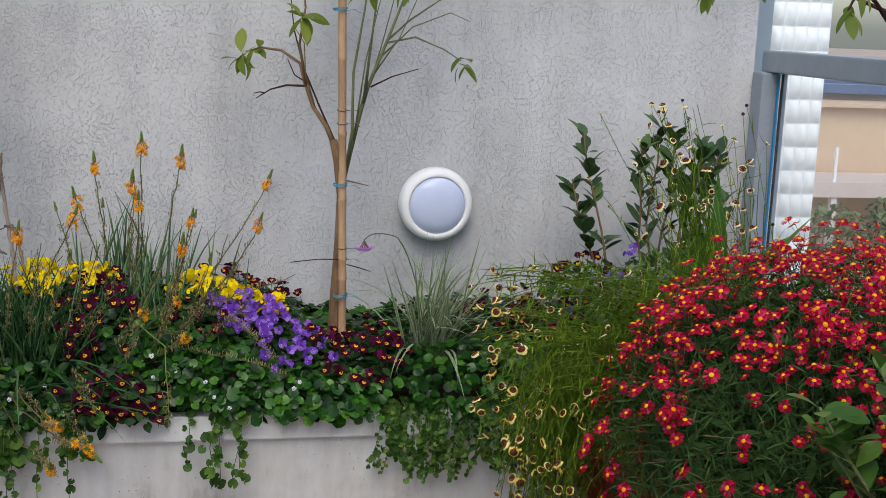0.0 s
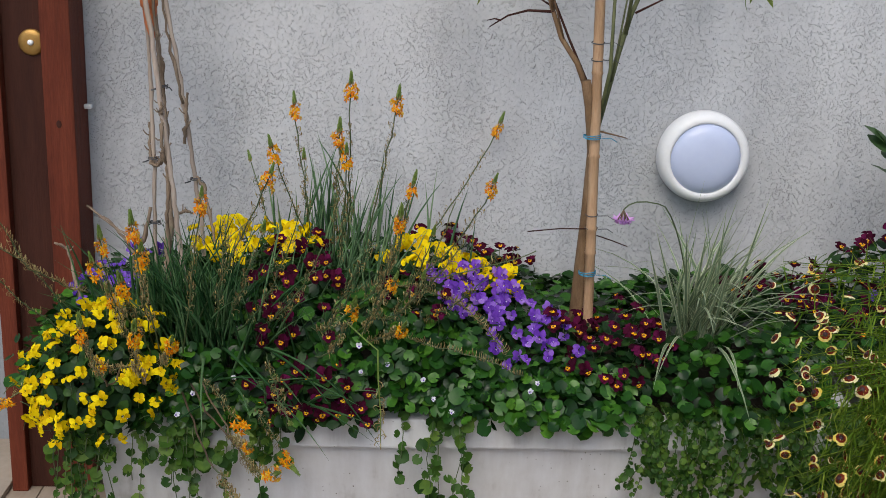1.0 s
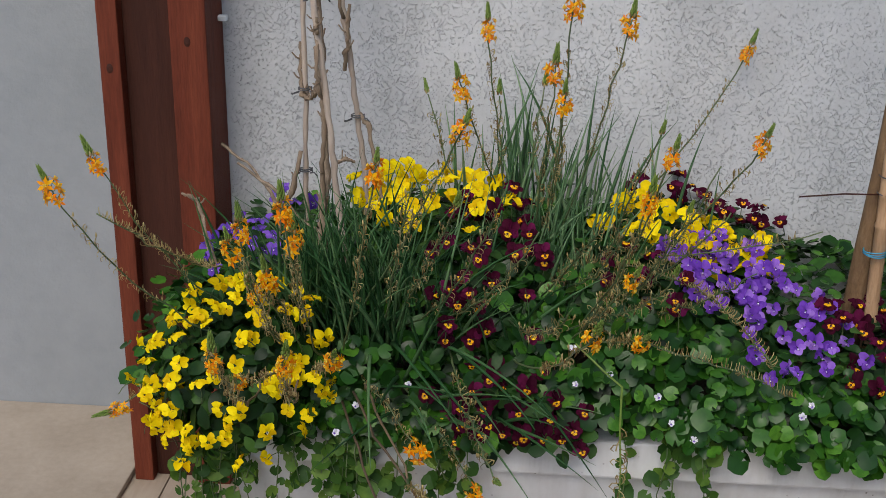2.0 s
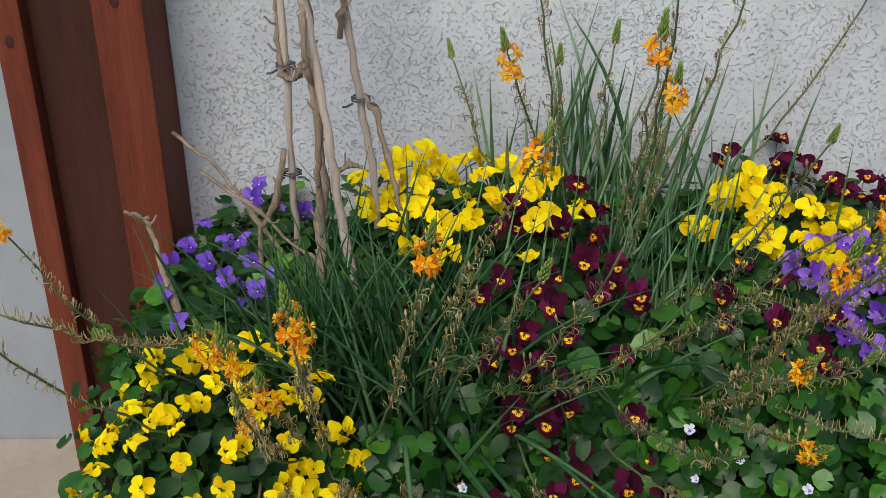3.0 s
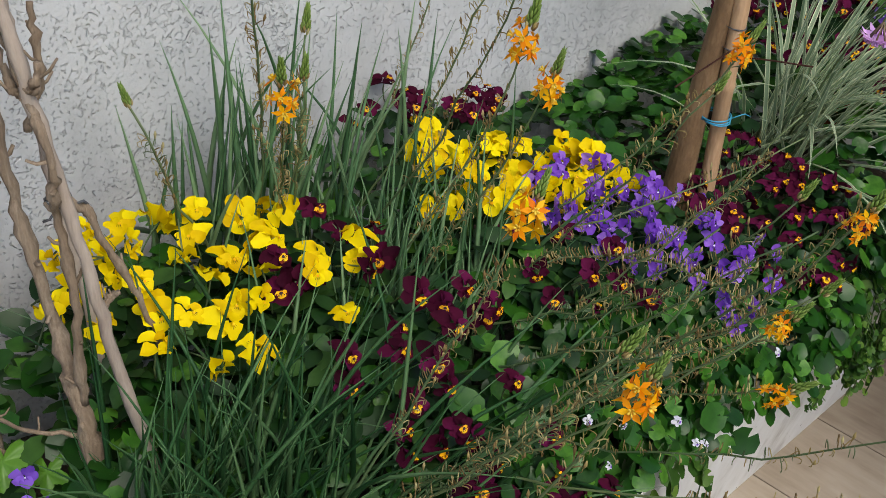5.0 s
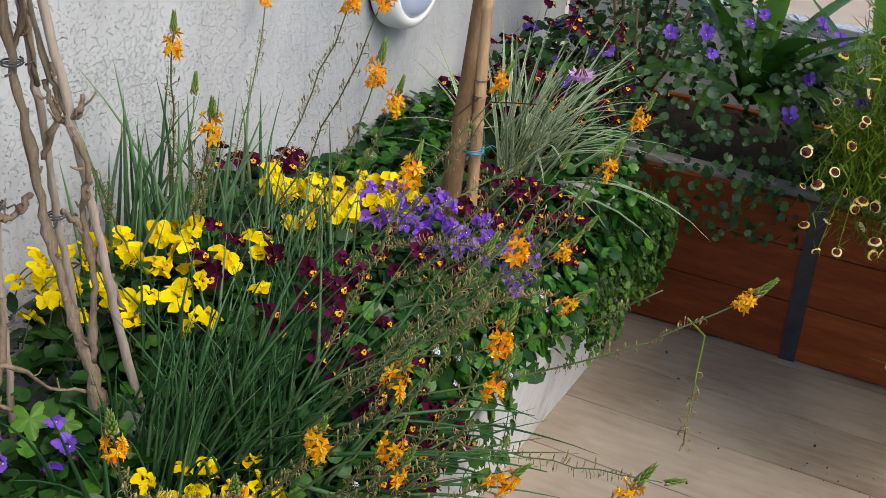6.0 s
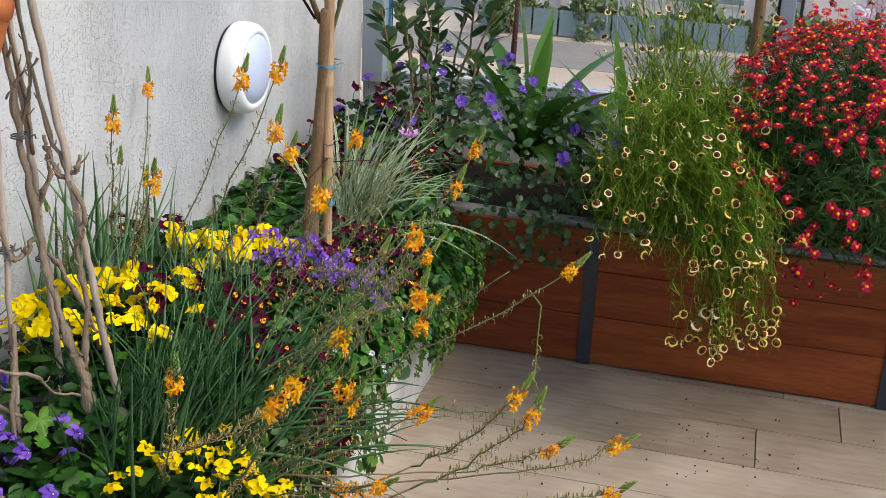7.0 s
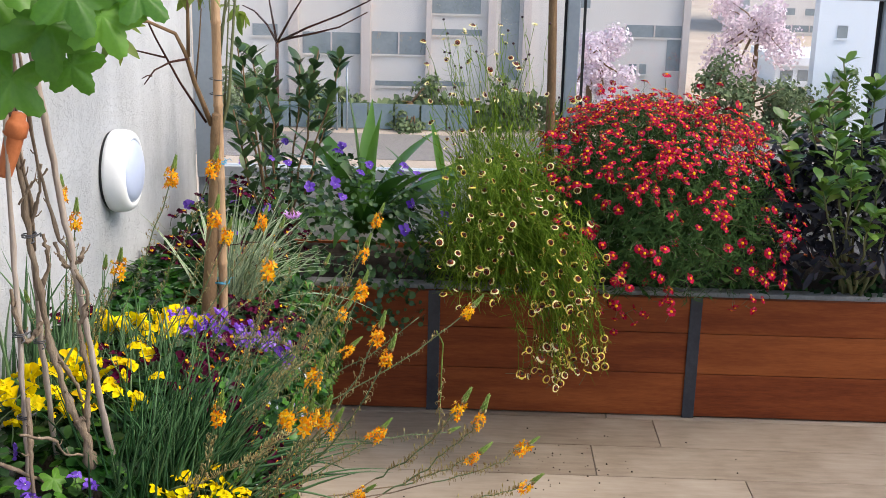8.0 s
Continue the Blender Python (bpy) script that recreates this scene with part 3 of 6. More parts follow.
def wall_lamp():
    t = thing("wall_lamp", (0.01, 0, 0.973), "round white bulkhead lamp with bluish opal diffuser", "wall lamp")
    at = Matrix.Translation((0.01, 0, 0.973)) @ OUT_OF_WALL
    hang("back_plate", Build().add(lathe([(0.0, 0.0), (0.115, 0.0), (0.118, 0.004), (0.118, 0.012), (0.0, 0.012)])).mesh("back_plate", [BLACK]), t, at)
    ring = [(0.117, 0.008), (0.1225, 0.012), (0.125, 0.020), (0.1245, 0.045), (0.121, 0.060), (0.114, 0.070), (0.106, 0.074), (0.099, 0.0745), (0.096, 0.072), (0.095, 0.066)]
    hang("ring", Build().add(lathe(ring, 56)).mesh("ring", [LAMP_WHITE]), t, at, "glossy white plastic ring")
    dome = [(0.0955, 0.066), (0.093, 0.072), (0.086, 0.079), (0.074, 0.085), (0.058, 0.090), (0.038, 0.0935), (0.018, 0.095), (0.0005, 0.0953)]
    hang("diffuser", Build().add(lathe(dome, 56)).mesh("diffuser", [LAMP_LENS]), t, at, "pale blue opal diffuser")


def red_post():
    t = thing("wooden_post", (-1.75, -0.07, 0), "tall red-brown stained timber post of joined boards", "post")
    for x0, x1, y0, mat in ((-1.876, -1.832, -0.142, POST_WOOD), (-1.7265, -1.650, -0.142, POST_WOOD)):
        solid("board", box_piece(x0, x1, y0, -0.002, 0.0, 3.1, 0.004), mat, parent=t)
    # The recessed middle board has a darker brown than the outer boards.
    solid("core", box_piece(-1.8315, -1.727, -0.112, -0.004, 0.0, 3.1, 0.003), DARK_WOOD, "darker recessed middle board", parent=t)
    knob = Matrix.Translation((-1.755, -0.112, 1.245)) @ OUT_OF_WALL
    disc = hang("disc", Build().add(lathe([(0.0335, 0), (0.034, 0.004), (0.030, 0.009), (0.018, 0.011), (0.0005, 0.0115)], 28)).mesh("disc", [BRASS]), t, knob, "round amber-coloured cap")
    hang("screw", Build().add(lathe([(0.007, 0.010), (0.0075, 0.016), (0.004, 0.018), (0.0003, 0.0183)], 14)).mesh("screw", [LAMP_WHITE]), disc, knob)
    for x, z in ((-1.855, 0.98), (-1.69, 1.04)):
        hang("knot", Build().add(lathe([(0.007, 0), (0.006, 0.001), (0.0005, 0.0006)], 12)).mesh("knot", [DARK_WOOD]), t, Matrix.Translation((x, -0.1425, z)) @ OUT_OF_WALL @ Matrix.Diagonal((1, 1.5, 1, 1)))
    solid("clip", box_piece(-1.6495, -1.630, -0.05, -0.032, 1.066, 1.078, 0.003), LAMP_WHITE, "small white plastic clip", parent=t)


PX0, PX1 = -1.52, 0.30


def white_planter():
    t = thing("white_planter", (-0.6, -0.3, 0), "long white planter box with a projecting lip", "planter")
    v = np.array([(x, y, z) for z, y0, dx in ((0.0, -0.535, 0.03), (0.376, -0.603, 0.0)) for x in (PX0 + dx, PX1 - dx) for y in (y0, -0.015)])
    v = np.concatenate([v, v * np.array((1, 1, 0)) + np.array((0, 0, 0.0))])[:8]
    f = [(0, 1, 3, 2), (4, 6, 7, 5), (0, 2, 6, 4), (1, 5, 7, 3), (0, 4, 5, 1), (2, 3, 7, 6)]
    solid("body", (v, f, [0] * 6), WHITE_POT, parent=t)
    for x0, x1, dy in ((PX0 - 0.02, -0.657, 0.0), (-0.655, PX1 + 0.02, 0.003)):
        solid("lip", box_piece(x0, x1, -0.626 + dy, -0.575, 0.371, 0.446, 0.005), WHITE_POT, parent=t, smooth=False)
    solid("lip", box_piece(PX0 - 0.02, PX0 + 0.03, -0.574, -0.012, 0.371, 0.446, 0.005), WHITE_POT, parent=t)
    solid("lip", box_piece(PX1 - 0.03, PX1 + 0.02, -0.574, -0.012, 0.371, 0.446, 0.005), WHITE_POT, parent=t)
    rng = np.random.default_rng(3)
    n = 60
    xs, ys = np.linspace(PX0 + 0.03, PX1 - 0.03, n), np.linspace(-0.576, -0.012, 16)
    vv = np.array([(x, y, 0.425 + rng.normal(0, 0.006)) for x in xs for y in ys])
    ff = [(i * 16 + j, (i + 1) * 16 + j, (i + 1) * 16 + j + 1, i * 16 + j + 1) for i in range(n - 1) for j in range(15)]
    solid("soil", (vv, ff, [0] * len(ff)), SOIL, "dark crumbly potting soil", parent=t, smooth=True)


BX = 0.53


def wooden_planter():
    t = thing("wooden_planter", (0.85, -2.4, 0), "long planter of red-brown boards with dark steel straps", "planter")
    stops = [-0.05, -0.971, -1.893, -2.815, -3.737, -4.66, -5.4]
    for y1, y0 in zip(stops, stops[1:]):
        for z0, z1 in ((0.006, 0.168), (0.170, 0.321), (0.323, 0.452)):
            solid("board", box_piece(BX, BX + 0.025, y0 + 0.002, y1 - 0.002, z0, z1, 0.003), BOARD_WOOD, parent=t)
    for y in stops[1:-1]:
        solid("strap", box_piece(BX - 0.006, BX - 0.0005, y - 0.021, y + 0.021, 0.002, 0.456, 0.001), STRAP, "dark steel strap", parent=t)
    solid("rim", box_piece(BX + 0.026, BX + 0.085, -5.4, -0.05, 0.40, 0.468, 0.010), CEMENT, "rough grey cement rim", parent=t)
    solid("back_board", box_piece(1.11, 1.135, -5.4, -0.05, 0.0, 0.46, 0.003), BOARD_WOOD, parent=t)
    rng = np.random.default_rng(4)
    xs, ys = np.linspace(BX + 0.086, 1.109, 12), np.linspace(-5.4, -0.05, 90)
    vv = np.array([(x, y, 0.445 + rng.normal(0, 0.007)) for x in xs for y in ys])
    ff = [(i * 90 + j, i * 90 + j + 1, (i + 1) * 90 + j + 1, (i + 1) * 90 + j) for i in range(11) for j in range(89)]
    solid("soil", (vv, [q[::-1] for q in ff], [0] * len(ff)), SOIL, "dark crumbly potting soil", parent=t, smooth=True)


def glass_railing():
    t = thing("glass_railing", (1.2, -2.7, 0.7), "blue-grey aluminium railing with clear glass panes", "railing")
    solid("top_rail", box_piece(1.155, 1.245, -5.45, -0.004, 1.448, 1.522, 0.006), ALU, parent=t)
    solid("bottom_rail", box_piece(1.165, 1.235, -5.45, -0.085, 0.702, 0.742, 0.004), CHANNEL, "bright aluminium channel", parent=t)
    stops = [-0.045, -1.462, -2.655, -3.85, -5.05]
    for i, y in enumerate(stops):
        h = 0.040 if i == 0 else 0.024
        solid("post", box_piece(1.155 if i else 1.125, 1.225, y - h, y + h, 0.702, 1.446, 0.004), ALU, parent=t)
    for y1, y0 in zip(stops, stops[1:]):
        pane = solid("pane", box_piece(1.188, 1.198, y0 + 0.026, y1 - 0.045, 0.744, 1.445), GLASS, "clear glass pane", parent=t)
        pane.visible_shadow = False
        for y in (y0 + 0.029, y1 - (0.044 if y1 < -0.1 else 0.046)):
            solid("seal", box_piece(1.180, 1.186, y - 0.005, y + 0.005, 0.744, 1.444), SEAL if y > -0.2 else BLACK, "narrow glazing seal", parent=hang("glazing_bead", Build().add(box_piece(1.200, 1.206, y - 0.004, y + 0.004, 0.744, 1.444)).mesh("glazing_bead", [BLACK]), t))


wall_lamp()
red_post()
white_planter()
wooden_planter()
glass_railing()


# ---- plants of the white planter ----
RISE_X = [-1.75, -1.5, -1.3, -1.05, -0.8, -0.6, -0.4, -0.2, 0.1, 0.35, 0.55]
RISE_Z = [0.58, 0.67, 0.73, 0.75, 0.74, 0.70, 0.63, 0.62, 0.65, 0.66, 0.62]
REACH = 0.685


def skin(x):
    """The outline of the planting across the planter at x, from the wall to its hanging front."""
    h = np.interp(x, RISE_X, RISE_Z)
    y = -np.concatenate([np.linspace(0.02, 0.5, 14), np.linspace(0.52, REACH, 24)])
    z = 0.450 + (h - 0.450) * np.clip(1 - (-y / REACH) ** 6, 0, 1)
    p = np.stack([y, z], 1)
    d = np.concatenate([[0], np.cumsum(np.linalg.norm(np.diff(p, axis=0), axis=1))])
    return p, d


def on_skin(x, away):
    """A point and its outward normal, so many metres along the outline from the wall."""
    p, d = skin(x)
    away = abs(away)
    if away > d[-1] - 0.01:
        away = max(0.0, 2 * d[-1] - 0.02 - away)
    i = min(int(np.searchsorted(d, away, side="right")) - 1, len(d) - 2)
    u = (away - d[i]) / (d[i + 1] - d[i])
    q, t = p[i] * (1 - u) + p[i + 1] * u, (p[i + 1] - p[i]) / (d[i + 1] - d[i])
    return np.array((x, q[0], q[1])), np.array((0, t[1], -t[0]))


def away_of(x, y):
    p, d = skin(x)
    return float(np.interp(-y, -p[:, 0], d))


def in_disc(rng):
    while True:
        a, b = rng.uniform(-1, 1, 2)
        if a * a + b * b <= 1:
            return a, b


class Patch:
    """A stretch of the planting, round (x, y), rx along the planter and rs across it."""

    def __init__(self, x, y, rx, rs, lean=0.0):
        self.x, self.s, self.rx, self.rs, self.lean = x, away_of(x, y), rx, rs, lean

    def pick(self, rng):
        a, b = in_disc(rng)
        s = self.s + b * self.rs
        return on_skin(self.x + a * self.rx + self.lean * b * self.rs, s)


class Dome:
    """A rounded cushion."""

    def __init__(self, centre, radii, low=-0.35, side=(0, 0, 0), least=-1.0):
        self.c, self.r, self.low, self.side, self.least = np.array(centre), np.array(radii), low, np.array(side), least

    def pick(self, rng):
        while True:
            d = rng.normal(size=3)
            d /= np.linalg.norm(d)
            if d[2] > self.low and d @ self.side > self.least:
                n = d / self.r
                return self.c + d * self.r, n / np.linalg.norm(n)


TOWARDS = np.array((0.0, -0.75, 0.55))


def set_flowers(parent, meshes, n, area, rng, lift=0.025, spread=0.4, outward=0.35, apart=0.018, view=TOWARDS, name="flower"):
    done = []
    tries = 0
    while len(done) < n and tries < n * 30:
        tries += 1
        p, nr = area.pick(rng)
        p = p + nr * (lift + rng.normal(0, 0.012))
        if any(np.sum((p - q) ** 2) < apart ** 2 for q in done):
            continue
        done.append(p)
        face = nr * outward + view * (1 - outward) + rng.normal(0, spread * 0.5, 3)
        hang(name, meshes[int(rng.integers(len(meshes)))], parent, facing(p, face, size=rng.uniform(0.82, 1.12), spin=rng.normal(0, 0.25)))


def set_leaves(parent, pieces, mats, n, area, rng, single=60, depth=0.07, size=(0.7, 1.15), droop=0.35, upright=0.35):
    """Leaves over an area: those on top single, the rest behind them in one mesh."""
    meshes = [Build().add(q).mesh("leaf", mats) for q in pieces]
    rest = Build()
    for i in range(n):
        p, nr = area.pick(rng)
        deep = 0.0 if i < single else rng.uniform(0, 1) ** 1.3 * depth
        p = p - nr * deep + rng.normal(0, 0.008, 3)
        face = nr + np.array((0, 0, upright)) + rng.normal(0, droop, 3)
        m = facing(p, face, up=rng.normal(0, 1, 3), size=rng.uniform(*size))
        k = int(rng.integers(len(pieces)))
        if i < single:
            hang("leaf", meshes[k], parent, m)
        else:
            rest.add(pieces[k], m)
    if rest.f:
        hang("leaf_mass", rest.mesh("leaf_mass", mats), parent, None, "", "stuff")


R = np.random.default_rng(11)
YELLOW = [pansy(0.0222, s, False).mesh("flower", [PET_YELLOW, PET_YELLOW, PET_GOLD, PET_DARK, STEM_GREEN]) for s in range(7)]
SMALL_YELLOW = [pansy(0.0172, s + 20, False).mesh("flower", [PET_YELLOW, PET_YELLOW, PET_GOLD, PET_DARK, STEM_GREEN]) for s in range(6)]
MAROON = [pansy(0.0200, s + 40, True).mesh("flower", [PET_MAROON, PET_RUST, PET_GOLD, PET_DARK, STEM_GREEN]) for s in range(7)]
PURPLE = [pansy(0.0172, s + 60, False).mesh("flower", [PET_PURPLE, PET_PURPLE, PET_WHITE, PET_DARK, STEM_GREEN]) for s in range(7)]
VIOLET = [pansy(0.0175, s + 80, False).mesh("flower", [PET_VIOLET, PET_VIOLET, PET_WHITE, PET_DARK, STEM_GREEN]) for s in range(5)]
LARGE_VIOLET = [pansy(0.020, s + 85, False).mesh("flower", [PET_VIOLET, PET_VIOLET, PET_WHITE, PET_DARK, STEM_GREEN]) for s in range(5)]
TINY = [pansy(0.0072, s + 90, False).mesh("flower", [PET_WHITE, PET_WHITE, PET_VIOLET, PET_DARK, STEM_GREEN]) for s in range(4)]
PANSY_LEAVES = [blade(l, w, "oval", 0.2, c, 4) for l, w, c in ((0.042, 0.024, 0.5), (0.038, 0.026, 0.9), (0.048, 0.025, 0.3), (0.032, 0.021, 0.6))]
ROUND_LEAVES = [round_leaf(r, c) for r, c in ((0.015, 0.3), (0.018, 0.2), (0.0125, 0.45), (0.019, 0.15), (0.016, -0.2))]


def pansy_plant(label, meshes, n, area, leaves, rng, at, single=45, **more):
    t = thing("pansy_plant", at, label, "flower", "pansies in the planters")
    set_leaves(t, PANSY_LEAVES, [LEAF_PANSY], leaves, area, rng, single)
    set_flowers(t, meshes, n, area, rng, **{"spread": 0.65, **more})
    return t


pansy_plant("cushion of small bright yellow pansies spilling over the planter end", SMALL_YELLOW, 104, Dome((-1.490, -0.57, 0.505), (0.155, 0.155, 0.160), -0.5, (-0.3, -0.75, 0.45), 0.05), 560, R, (-1.45, -0.45, 0.43), 80, lift=0.03, outward=0.6, apart=0.021, spread=1.1)
pansy_plant("violet pansies in the planter corner by the post", VIOLET, 22, Patch(-1.53, -0.24, 0.12, 0.19), 300, R, (-1.5, -0.24, 0.43), spread=1.1)
pansy_plant("large bright yellow pansies crowded along the wall side", YELLOW, 46, Patch(-1.185, -0.275, 0.175, 0.165, 0.10), 460, R, (-1.2, -0.28, 0.43), apart=0.026, spread=1.35, lift=0.045)
pansy_plant("dark maroon pansies with yellow faces tumbling down the front", MAROON, 33, Patch(-1.05, -0.48, 0.11, 0.22), 320, R, (-1.06, -0.4, 0.43), apart=0.027, lift=0.045)
pansy_plant("dark maroon pansies with yellow faces above the planter lip", MAROON, 30, Patch(-1.01, -0.67, 0.16, 0.12), 260, R, (-1.05, -0.5, 0.43), apart=0.028, lift=0.015)
pansy_plant("yellow pansies mixed with a few dark ones", YELLOW, 44, Patch(-0.68, -0.30, 0.19, 0.12, 0.2), 300, R, (-0.7, -0.3, 0.43), apart=0.024, spread=1.35)
pansy_plant("bright purple pansies in a dense drift", PURPLE, 72, Patch(-0.56, -0.48, 0.16, 0.17, 0.5), 380, R, (-0.57, -0.45, 0.43), apart=0.019, spread=0.7, outward=0.2, view=np.array((0.1, -1.0, 0.22)))
pansy_plant("dark maroon pansies with yellow faces beside the staked tree", MAROON, 42, Patch(-0.29, -0.50, 0.16, 0.14), 300, R, (-0.29, -0.45, 0.43), apart=0.026)
pansy_plant("dark maroon pansies against the stucco wall", MAROON, 16, Patch(-0.55, -0.07, 0.22, 0.06), 160, R, (-0.5, -0.1, 0.43), apart=0.026)
pansy_plant("few dark maroon pansies among the purple ones", MAROON, 9, Patch(-0.78, -0.48, 0.10, 0.10), 120, R, (-0.78, -0.45, 0.43), apart=0.03)
pansy_plant("dark maroon pansies with yellow faces in the planter corner", MAROON, 46, Dome((0.46, -0.28, 0.56), (0.22, 0.23, 0.26), 0.0), 360, R, (0.52, -0.3, 0.45), apart=0.03, lift=0.02)
pansy_plant("dark maroon pansies with yellow faces near the corner", MAROON, 48, Patch(0.28, -0.26, 0.24, 0.22), 400, R, (0.15, -0.26, 0.43), apart=0.028)


def ground_cover():
    t = thing("violet_ground_cover", (-0.8, -0.5, 0.43), "glossy round-leaved creeping violet with tiny white flowers", "ground cover")
    for x, y, rx, rs, n, one in ((-0.78, -0.60, 0.27, 0.12, 520, 150), (-0.42, -0.625, 0.20, 0.09, 260, 60), (-0.56, -0.668, 0.34, 0.035, 170, 60), (-1.25, -0.66, 0.27, 0.13, 420, 60), (0.02, -0.58, 0.22, 0.16, 300, 40), (-0.02, -0.10, 0.24, 0.10, 230, 30),
                                (-0.95, -0.35, 0.45, 0.30, 500, 0), (-1.50, -0.30, 0.20, 0.32, 420, 40), (-1.62, -0.45, 0.12, 0.22, 200, 0), (-0.25, -0.2, 0.25, 0.2, 380, 40), (0.2, -0.3, 0.2, 0.3, 300, 0)):
        area = Patch(x, y, rx, rs)
        set_leaves(t, ROUND_LEAVES, [LEAF_ROUND], n, area, R, one, 0.06, (0.7, 1.18), 0.4, 0.2)
    set_flowers(t, TINY, 9, Patch(-0.75, -0.63, 0.28, 0.10), R, 0.03)
    set_flowers(t, TINY, 5, Patch(-1.35, -0.64, 0.2, 0.1), R, 0.03)
    return t


ground_cover()


def trailing(label, x0, x1, n, drop, leaf, y=-0.64, rng=R, single=50, start=0.45, sway=0.035, gap=2.0):
    """Thin strands that hang over the lip, set with small leaves."""
    t = thing("trailing_plant", ((x0 + x1) / 2, -0.5, 0.43), label, "trailing plant", "trailing plants over the lip")
    strands, rest = Build(), Build()
    pieces = [round_leaf(leaf * k, 0.3) for k in (0.8, 1.0, 1.2)]
    meshes = [Build().add(q).mesh("leaf", [LEAF_TRAIL]) for q in pieces]
    made = 0
    for i in range(n):
        x = rng.uniform(x0, x1)
        d = drop * rng.uniform(0.35, 1.0)
        dx = rng.normal(0, sway)
        out = y - rng.uniform(0, 0.035)
        p = wobble(np.concatenate([bezier((x, -0.52, start), (x, out - 0.02, start + 0.05), (x + dx * 0.3, out, start - 0.08), 5), [(x + dx * 0.7, out + 0.005, start - 0.08 - d * 0.5), (x + dx, out + 0.012, start - 0.08 - d)]]), 0.004, rng)
        strands.add(tube(p, 0.0013, 3))
        length = np.linalg.norm(np.diff(p, axis=0), axis=1).sum()
        for s in np.arange(0.15, 1.0, leaf * gap / length):
            u = s * (len(p) - 1)
            k = int(u)
            q = p[k] + (p[k + 1] - p[k]) * (u - k) + rng.normal(0, leaf * 0.6, 3) * np.array((1, 0.5, 0.5))
            q[1] = min(q[1], y + 0.01) if q[2] < 0.45 else q[1]
            m = facing(q, np.array((rng.normal(0, 0.5), -0.8, 0.5 + rng.normal(0, 0.4))), up=rng.normal(0, 1, 3), size=rng.uniform(0.7, 1.25))
            j = int(rng.integers(3))
            if made < single:
                hang("leaf", meshes[j], t, m)
                made += 1
            else:
                rest.add(pieces[j], m)
    hang("strand_mass", strands.mesh("strand_mass", [STEM_GREEN]), t, None, "", "stuff")
    if rest.f:
        hang("leaf_mass", rest.mesh("leaf_mass", [LEAF_TRAIL]), t, None, "", "stuff")


trailing("thin trailing stems with round leaves over the white lip", -0.82, -0.62, 6, 0.17, 0.0130)
trailing("dense fine-leaved creeper hanging over the white lip", -0.24, 0.32, 84, 0.14, 0.0080, single=80, sway=0.05, gap=1.3)
trailing("loose trailing stems with round leaves below yellow pansies", -1.45, -1.10, 10, 0.22, 0.012)
trailing("short leafy stems crowding over the white lip", -1.52, -1.08, 20, 0.04, 0.0135, single=60, gap=1.6)
trailing("long trailing stems at the end of the planter", -1.60, -1.48, 14, 0.30, 0.011)


# ---- bulbine ----
STARS = [star(0.0120, s) for s in range(4)]


def blossom_piece(seed):
    """A band of open star flowers round a stalk that runs along +Y."""
    rng = np.random.default_rng(seed)
    b = Build()
    for i in range(9):
        a, y = i * 2.4 + rng.normal(0, 0.3), -0.020 + 0.0038 * i
        d = Vector((math.cos(a), 0.35, math.sin(a)))
        out = 0.007 + rng.uniform(0, 0.005)
        b.add(tube([(0, y - 0.004, 0), tuple(d * out + Vector((0, y, 0)))], 0.0006, 3), None, 2)
        b.add(STARS[i % 4], facing(d * out + Vector((0, y, 0)), d, size=rng.uniform(0.8, 1.1)))
    return b


def bud_piece():
    """The closed tip of a raceme: overlapping pointed buds along +Y."""
    b = Build()
    for i in range(38):
        s = i / 38
        a, y = i * 2.4, 0.002 + s * 0.036
        rad = 0.0078 * (1 - s) ** 0.8 + 0.0006
        d = Vector((math.cos(a), 3.2 + 2 * s, math.sin(a))).normalized()
        at = Vector((math.cos(a) * rad * 0.5, y, math.sin(a) * rad * 0.5))
        b.add(tube([tuple(at), tuple(at + d * 0.005), tuple(at + d * 0.0105)], [0.0014, 0.0023 * (1 - s * 0.5), 0.0004], 5), None, 0 if s > 0.12 else 1)
    return b


BLOSSOM_MESH = [blossom_piece(s).mesh("blossom", [PET_ORANGE, STAMEN, STEM_GREEN]) for s in range(5)]
BUD_MESH = bud_piece().mesh("bud_tip", [BUD_GREEN, SEED_BROWN])


